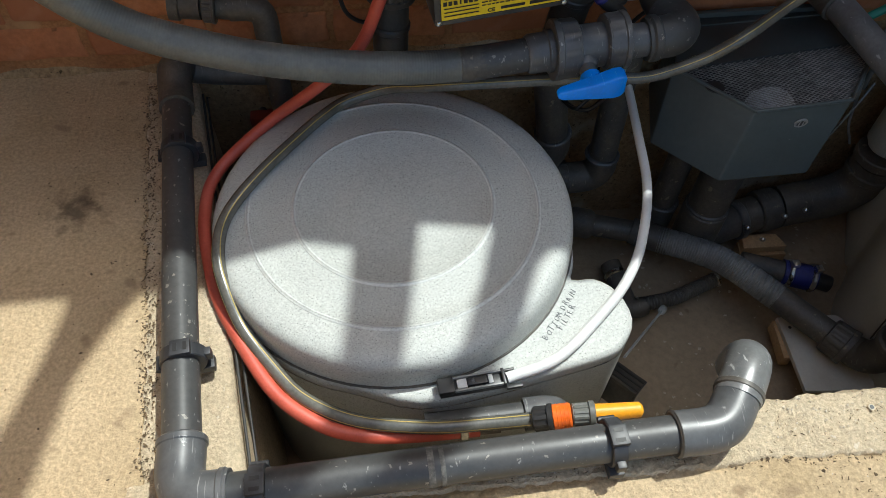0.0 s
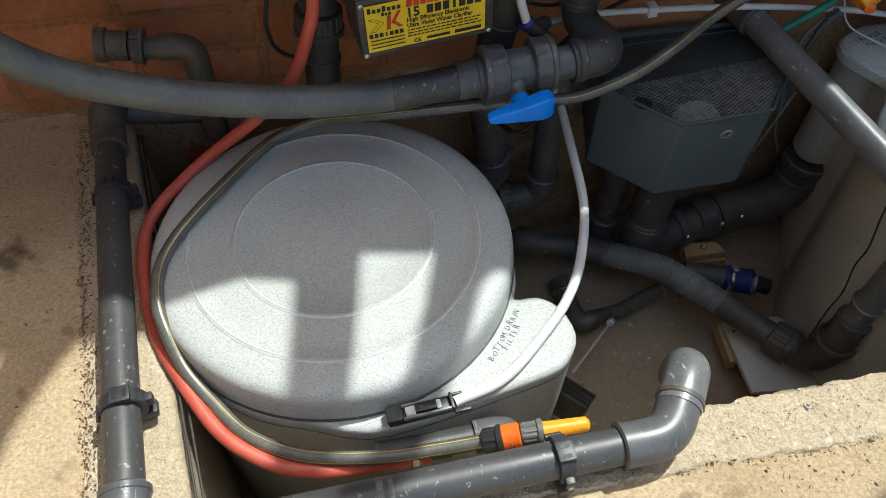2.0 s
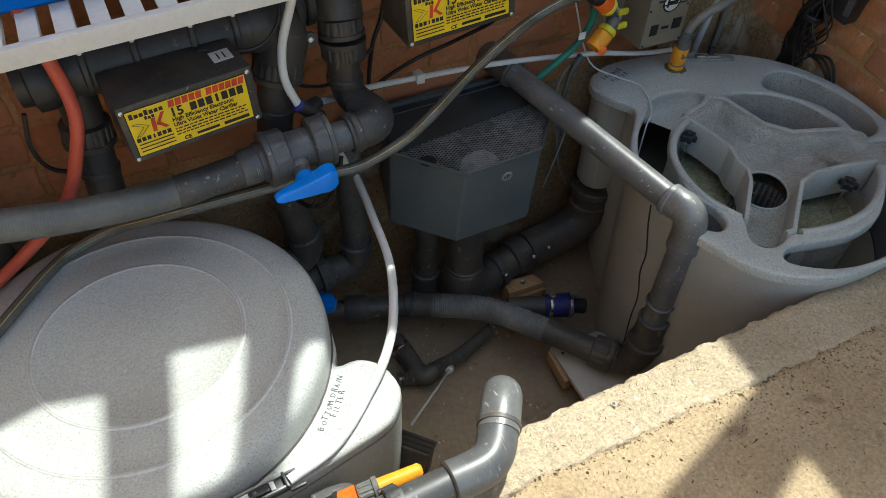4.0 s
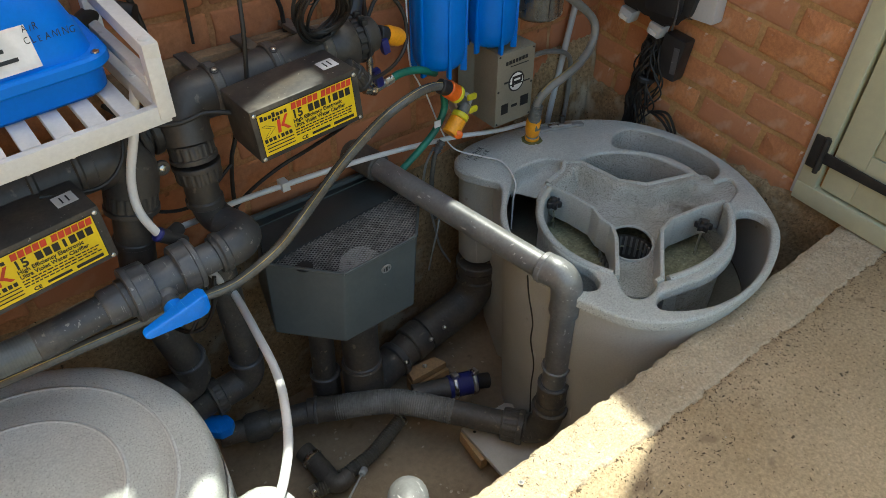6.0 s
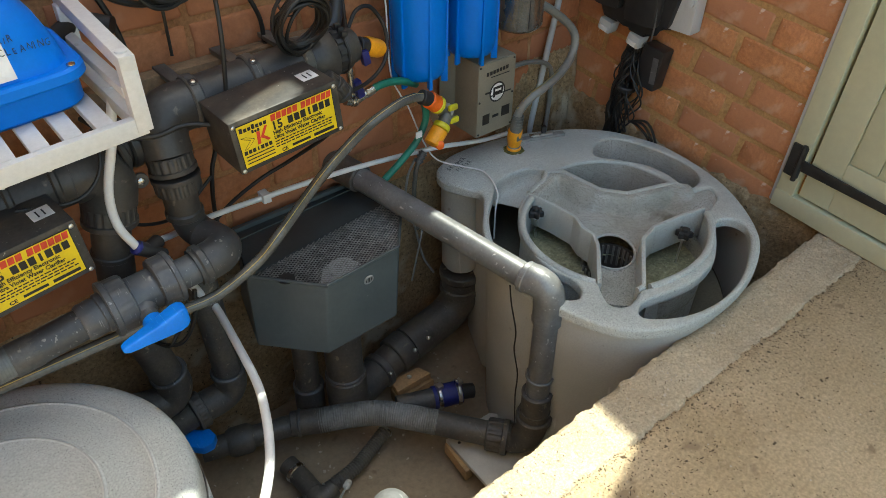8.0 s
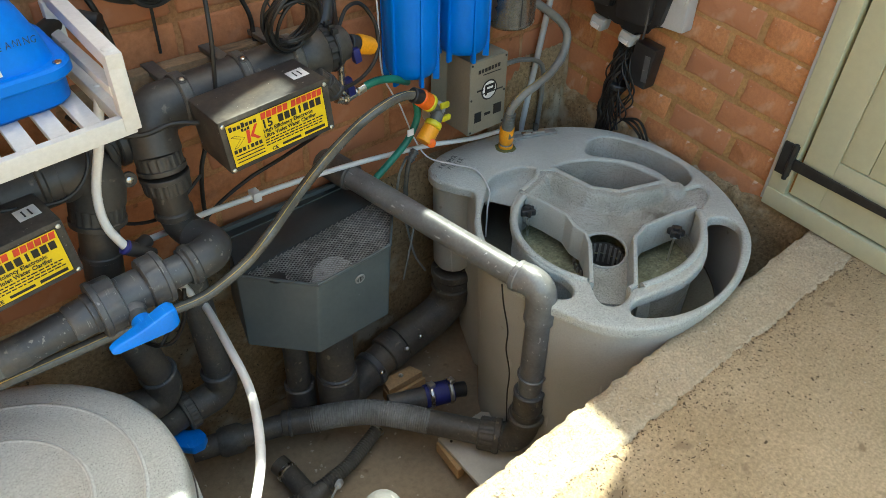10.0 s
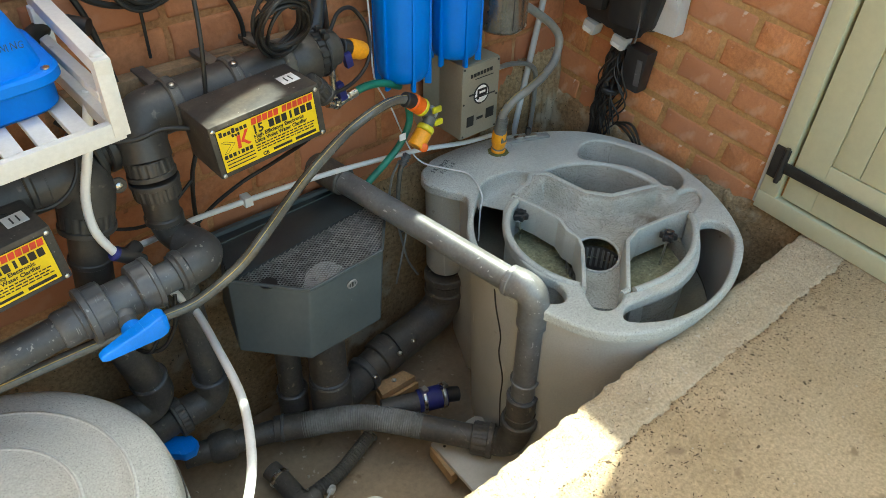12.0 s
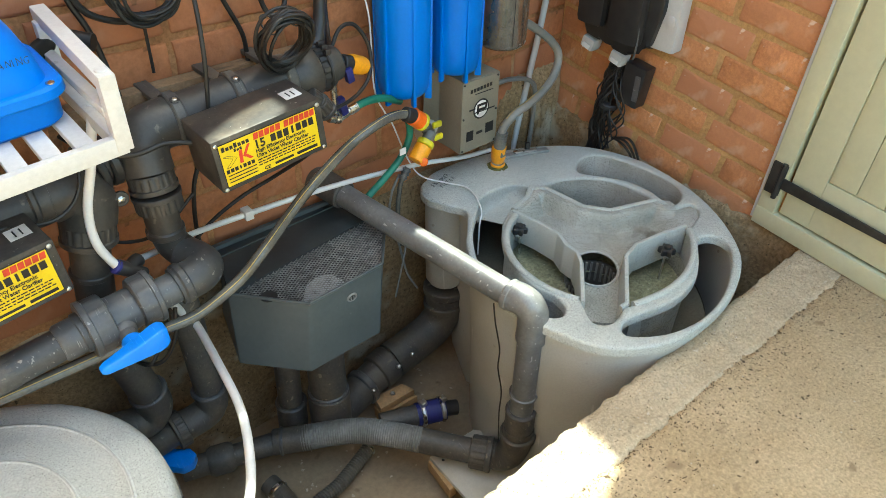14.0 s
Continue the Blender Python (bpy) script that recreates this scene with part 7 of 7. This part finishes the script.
# ---- cables on the back wall ----
wc = thing("wall_cables", "black cables hanging down the brick wall", "cables", at=(0.85, 1.3, 0.5))
for pts, r in (([(0.815, 1.22, 0.72), (0.799, 1.165, 0.62), (0.788, 1.140, 0.552), (0.782, 1.136, 0.505), (0.777, 1.136, 0.460), (0.772, 1.134, 0.42), (0.770, 1.130, 0.395)], 0.0038),
               ([(0.64, 1.305, 0.68), (0.653, 1.304, 0.614), (0.672, 1.302, 0.557), (0.682, 1.30, 0.497), (0.684, 1.28, 0.45)], 0.0052),
               ([(0.88, 1.305, 0.64), (0.907, 1.304, 0.566), (0.934, 1.302, 0.498), (0.937, 1.30, 0.446), (0.935, 1.27, 0.41)], 0.0045),
               ([(1.125, 1.305, 0.62), (1.111, 1.30, 0.527), (1.095, 1.27, 0.47), (1.06, 1.21, 0.455)], 0.0040),
               ([(1.118, 1.305, 0.62), (1.100, 1.30, 0.527), (1.088, 1.27, 0.47), (1.055, 1.215, 0.46)], 0.0040),
               ([(1.132, 1.305, 0.62), (1.118, 1.30, 0.527), (1.100, 1.27, 0.48), (1.065, 1.21, 0.46)], 0.0040),
               ([(1.06, 1.20, 0.47), (1.09, 1.21, 0.50), (1.13, 1.22, 0.495), (1.155, 1.21, 0.45), (1.14, 1.19, 0.40), (1.09, 1.17, 0.375), (1.02, 1.15, 0.375), (0.96, 1.13, 0.40)], 0.0040),
               ([(0.74, 1.10, 0.42), (0.69, 1.115, 0.43), (0.64, 1.12, 0.425), (0.59, 1.15, 0.43), (0.56, 1.20, 0.45)], 0.0042),
               ([(0.81, 1.29, 0.40), (0.797, 1.285, 0.29), (0.775, 1.285, 0.225), (0.765, 1.29, 0.12), (0.78, 1.30, -0.02)], 0.0045),
               ([(0.97, 1.12, 0.37), (0.98, 1.16, 0.30), (0.93, 1.24, 0.22), (0.86, 1.27, 0.18), (0.78, 1.285, 0.13), (0.70, 1.29, 0.05), (0.66, 1.29, -0.05)], 0.0042),
               ([(0.640, 1.13, 0.10), (0.629, 1.12, 0.062), (0.620, 1.12, 0.036), (0.602, 1.12, 0.009), (0.583, 1.125, -0.004), (0.562, 1.15, -0.010), (0.548, 1.20, -0.012)], 0.0040),
               ([(0.628, 1.14, 0.10), (0.618, 1.125, 0.062), (0.607, 1.125, 0.040), (0.588, 1.13, 0.016), (0.569, 1.13, -0.003), (0.556, 1.16, -0.012), (0.545, 1.20, -0.015)], 0.0034),
               ([(0.55, 1.26, 0.23), (0.62, 1.25, 0.19), (0.68, 1.23, 0.20), (0.76, 1.25, 0.24)], 0.0035)):
    part("cable", tube(pts, r, 7, 9), RUBBER, wc)
part("tail", rod((0.759, 1.298, 0.575), (0.757, 1.300, 0.468), 0.0030, 8), RUBBER, wc)


def coil(cx, cy, cz, rx, rz, turns, label, lean):
    t = thing("cable_coil", label, "cable coil", "cable coils", at=(cx, cy, cz))
    for k in range(turns):
        ox, oz = 0.012 * (random.random() - 0.5), 0.016 * (random.random() - 0.5)
        sx, sz, tilt = 1 - 0.26 * random.random(), 1 - 0.22 * random.random(), random.uniform(-0.25, 0.25)
        pts = []
        for j in range(15):
            a = 6.2832 * j / 14 + 0.4 * k
            u, v = rx * sx * math.cos(a), rz * sz * math.sin(a)
            pts.append((cx + ox + u * math.cos(tilt) - v * math.sin(tilt), cy - 0.005 * (k % 5) + lean * math.sin(a) + 0.006 * math.cos(2 * a + k), cz + oz + u * math.sin(tilt) + v * math.cos(tilt)))
        part("turn", tube(pts, 0.0032, 4, 8, cap=False), RUBBER, t)
    for q in (-0.7, 0.5):
        part("tie", tube([(cx + rx * 0.80 * math.sin(q) + 0.012 * math.cos(a), cy - 0.010 + 0.016 * math.sin(a), cz + rz * 0.80 * math.cos(q) + 0.012 * math.sin(a)) for a in [0.5236 * i for i in range(13)]], 0.0016, 2, 6, cap=False), RUBBER, t)
    return t


coil(0.932, 1.150, 0.532, 0.050, 0.056, 17, "coil of black cable hung over the tube", -0.02)
coil(0.762, 1.280, 0.612, 0.058, 0.048, 12, "coil of black cable on a nail in the wall", 0.0)
part("cable", tube([(0.955, 1.27, 0.60), (0.97, 1.27, 0.545), (0.985, 1.262, 0.532), (1.01, 1.27, 0.545), (1.03, 1.28, 0.60)], 0.005, 6, 8), RUBBER, wc)
part("cable", tube([(0.64, 1.30, 0.70), (0.655, 1.298, 0.63), (0.675, 1.296, 0.59), (0.72, 1.294, 0.568), (0.76, 1.29, 0.566)], 0.0055, 6, 8), RUBBER, wc)

thin = thing("thin_tube", "thin grey tube hanging beside the mesh box", "tube", "thin tubes", at=(1.2, 1.2, 0.0))
part("tube", tube([(1.246, 1.235, 0.106), (1.226, 1.235, 0.075), (1.218, 1.235, 0.049), (1.214, 1.235, 0.018), (1.220, 1.235, -0.03), (1.236, 1.232, -0.085), (1.246, 1.230, -0.134), (1.260, 1.225, -0.20), (1.285, 1.215, -0.255)], 0.0030, 7, 8), HOSE_LIGHT, thin)
part("tail", tube([(1.262, 1.228, -0.085), (1.240, 1.215, -0.13), (1.215, 1.205, -0.19), (1.20, 1.20, -0.23)], 0.0026, 6, 8), HOSE_LIGHT, thin)
thin2 = thing("thin_tube", "thin dark hose hanging from a ribbed grey barb", "tube", "thin tubes", at=(1.24, 1.23, 0.1))
part("tube", tube([(1.268, 1.232, 0.117), (1.248, 1.232, 0.085), (1.241, 1.232, 0.050), (1.237, 1.232, 0.01), (1.240, 1.232, -0.05), (1.245, 1.232, -0.10)], 0.0060, 7, 10), HOSE_CLEAR, thin2)
barb = part("barb", rod((1.262, 1.222, 0.124), (1.243, 1.222, 0.100), 0.0085, 14), FITTING, thin2, "ribbed grey hose barb")
for k in range(3):
    p = Vector((1.262, 1.222, 0.124)).lerp(Vector((1.243, 1.222, 0.100)), 0.12 + 0.3 * k)
    part("ring", collar(p, p + Vector((-0.0027, 0, -0.0034)), 0.0108, 0.0008, 16), FITTING, barb)

tapv = thing("small_red_valve", "small dull red valve low in the corner of the pit", "valve", at=(-0.03, 1.27, -0.11))
part("body", box(-0.058, -0.006, 1.262, 1.290, -0.118, -0.094, 0.005), RED_DARK, tapv)
part("knob", spin([(0, 0.009), (0.006, 0.009), (0.008, 0.004)], (-0.030, 1.262, -0.104), (-0.030, 1.0, -0.08), 12), BLACK, tapv)
part("stem", rod((-0.034, 1.285, -0.108), (-0.034, 1.335, -0.108), 0.008, 10), PIPE_BLACK, tapv)


# ---- bricks ----
def brick_mesh(l, h, d, seed, mat=BRICK):
    """A worn brick: rounded corners, a wavering arris and a front that swells a little."""
    rnd = random.Random(seed)
    own = bmesh.new()
    edge = []
    for (cx, cz), a0 in (((1, 1), 0), ((-1, 1), 90), ((-1, -1), 180), ((1, -1), 270)):
        r = rnd.uniform(0.0025, 0.0065)
        for a in (15, 75):
            edge.append((cx * (l / 2 - r) + r * math.cos(radians(a0 + a)), cz * (h / 2 - r) + r * math.sin(radians(a0 + a))))
        n = 3 if cx * cz > 0 else 1
        for k in range(n):
            u = (k + 1) / (n + 1)
            edge.append((cx * (1 - 2 * u) * (l / 2 - 0.01), cz * h / 2) if n == 3 else (cx * l / 2, 0.0))
    edge = [(x + rnd.uniform(-0.0026, 0.0026), z + rnd.uniform(-0.0022, 0.0022)) for x, z in edge]
    rings = []
    for inset, y in ((-0.0025, d / 2), (-0.0005, -d / 2 + 0.0045), (0.0022, -d / 2 + 0.0012), (0.0068, -d / 2)):
        ring = []
        for x, z in edge:
            kx, kz = 1 - inset / (l / 2), 1 - inset / (h / 2)
            ring.append(own.verts.new((x * kx, y + rnd.uniform(-0.0004, 0.0004), z * kz)))
        rings.append(ring)
    for p, q in zip(rings, rings[1:]):
        for j in range(len(edge)):
            k = (j + 1) % len(edge)
            own.faces.new((p[j], p[k], q[k], q[j]))
    own.faces.new(rings[-1])
    bmesh.ops.recalc_face_normals(own, faces=own.faces[:])
    me = as_mesh(own, "brick", True, 50)
    me.materials.append(mat)
    return me


LB, HB = 0.213, 0.0685
FULL = [brick_mesh(LB, 0.0655, 0.03, s) for s in range(10)]
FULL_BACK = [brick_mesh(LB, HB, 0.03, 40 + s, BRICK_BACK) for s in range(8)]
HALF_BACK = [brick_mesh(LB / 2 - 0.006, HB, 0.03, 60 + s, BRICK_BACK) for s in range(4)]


def lay(parent, start, run, length, z_rows, out, first):
    """Courses of bricks along a wall: run is the direction, out points away from the wall."""
    rnd = random.Random(first)
    made = 0
    for row in range(z_rows):
        z = BASE + COURSE * (row + 0.5)
        s = -(LB + 0.0125) * (0.5 if (row + first) % 2 else 0.0) - 0.02
        while s < length:
            half = rnd.random() < 0.18
            l = LB / 2 - 0.006 if half else LB
            if s + l > 0.01:
                a, b = max(s, 0.0), min(s + l, length)
                if b - a > 0.03:
                    ob = new("brick", rnd.choice(HALF_BACK if half else FULL_BACK))
                    ob.parent = parent
                    c = Vector(start) + Vector(run) * ((a + b) / 2) + Vector(out) * (-0.0152 + rnd.uniform(-0.0012, 0.0012))
                    ob.location = (c.x, c.y, z + rnd.uniform(-0.001, 0.001))
                    ob.rotation_euler = (0, rnd.uniform(-0.004, 0.004), math.atan2(run[1], run[0]))
                    ob.scale = ((b - a) / l, 1, 1)
                    made += 1
            s += l + 0.0125
    return made


def course_line(parent, joints, z, slope, rnd):
    """One course along the right-hand wall; joints are the upright joints' places, falling away from the corner."""
    ends = [BACK + 0.01] + joints + [0.646 - 0.035 * z]
    for a, b in zip(ends, ends[1:]):
        l = a - b - 0.0105
        ob = new("brick", rnd.choice(FULL))
        ob.parent = parent
        y = (a + b) / 2
        ob.location = (RIGHT + 0.0176 + rnd.uniform(-0.0008, 0.0008), y, z + slope * (y - 0.957) + rnd.uniform(-0.002, 0.002))
        ob.rotation_euler = (0, -math.atan(slope) + rnd.uniform(-0.008, 0.008), radians(-90))
        ob.rotation_euler[1] = math.atan(slope) + rnd.uniform(-0.008, 0.008)
        ob.scale = (l / LB, 1, rnd.uniform(0.97, 1.03))


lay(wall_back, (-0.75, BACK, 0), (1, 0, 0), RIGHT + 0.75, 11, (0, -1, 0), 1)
rnd = random.Random(8)
PATTERN = [[1.13, 0.955, 0.775], [1.22, 1.045, 0.835], [1.12, 0.945, 0.788], [1.23, 1.03, 0.847]]
for k in range(11):
    course_line(wall_right, [y + (0.02 * rnd.random() if k > 6 else 0) for y in PATTERN[(k + 3) % 4]], 0.3515 + 0.0752 * (k - 4), 0.135, rnd)


# ---- loose grit, crumbs and dirt ----
def scatter(seed, count, place, size, bm=None, stretch=1.0):
    rnd = random.Random(seed)
    own = bm or bmesh.new()
    for _ in range(count):
        x, y, z = place(rnd)
        r = size * rnd.uniform(0.5, 1.6)
        turn, long = rnd.uniform(0, 6.28), rnd.uniform(1, stretch)
        u, v = Vector((math.cos(turn), math.sin(turn))) * r * long, Vector((-math.sin(turn), math.cos(turn))) * r
        top = []
        for k in range(5):
            a = 1.2566 * k + rnd.uniform(-0.4, 0.4)
            q = u * math.cos(a) * rnd.uniform(0.6, 1.2) + v * math.sin(a) * rnd.uniform(0.6, 1.2)
            top.append(own.verts.new((x + q.x, y + q.y, z + r * rnd.uniform(-0.1, 0.25))))
        cap = own.verts.new((x + rnd.uniform(-0.3, 0.3) * r, y + rnd.uniform(-0.3, 0.3) * r, z + r * rnd.uniform(0.4, 0.8)))
        for k in range(5):
            own.faces.new((top[k], top[(k + 1) % 5], cap))
    return own


def on_slab(rnd):
    x, y = rnd.uniform(0.7, 2.0), 0.425 - abs(rnd.gauss(0, 0.16))
    return x, y, slab_top(x, y)


def on_band(rnd):
    x = rnd.uniform(0.95, 1.88)
    y = joint(x) - abs(rnd.gauss(0, 0.05))
    return x, y, slab_top(x, y)


def on_crack(rnd):
    x = rnd.uniform(0.6, 1.88)
    y = joint(x) + rnd.gauss(0, 0.0035)
    return x, y, slab_top(x, y) + 0.0005


def on_coping(rnd):
    x = rnd.uniform(-0.1, 1.88)
    return x, rnd.uniform(0.45, pit_front(x) - 0.006), 0.0025


def on_joint(rnd):
    y = rnd.uniform(0.45, 1.28)
    return left_edge(y) + rnd.gauss(0.004, 0.009), y, -0.003


def on_side(rnd):
    y = rnd.uniform(0.45, 1.28)
    return left_edge(y) - abs(rnd.gauss(0, 0.16)), y, 0.0


def on_floor(rnd):
    return rnd.uniform(0.55, 1.3), rnd.uniform(0.6, 1.25), FLOOR + 0.002


bm = scatter(1, 1500, on_slab, 0.00075, None, 4.5)
bm = scatter(11, 130, on_slab, 0.0020, bm, 2.0)
bm = scatter(16, 760, on_band, 0.00105, bm, 3.2)
bm = scatter(12, 700, on_crack, 0.0009, bm, 2.5)
bm = scatter(15, 44, on_crack, 0.0024, bm, 1.8)
bm = scatter(2, 900, on_coping, 0.00058, bm, 5.0)
bm = scatter(3, 1100, on_joint, 0.0011, bm, 2.5)
bm = scatter(4, 120, on_side, 0.0011, bm, 2.5)
solo("grit", bm, GRIT, "dark brown grit scattered on the paving", "grit", kind="stuff", smooth=False)
bm = scatter(5, 220, on_floor, 0.0030, None, 1.6)
bm = scatter(13, 40, on_slab, 0.0014, bm, 1.5)
bm = scatter(6, 700, on_coping, 0.0014, bm, 1.5)
bm = scatter(14, 120, on_slab, 0.0013, bm, 1.5)
bm = scatter(7, 70, on_joint, 0.0011, bm, 1.5)
solo("crumbs", bm, CRUMB, "pale mortar crumbs on the coping and floor", "crumbs", kind="stuff", smooth=False)

plug = thing("wall_plug", "pale grey plastic plug set flush in the mortar coping", "wall plug", at=(0.835, 0.494, 0.002))
part("collar", spin([(0, 0.0028), (0.0012, 0.0046), (0.002, 0.0046), (0.0022, 0.0026), (-0.004, 0.0026)], (0.835, 0.494, 0.0025), (0.835, 0.494, 1), 20), CRUMB, plug)
part("hole", spin([(0, 0.0), (0.0002, 0.0030)], (0.835, 0.494, 0.0049), (0.835, 0.494, 1), 16), BLACK, plug, "dark screw hole")
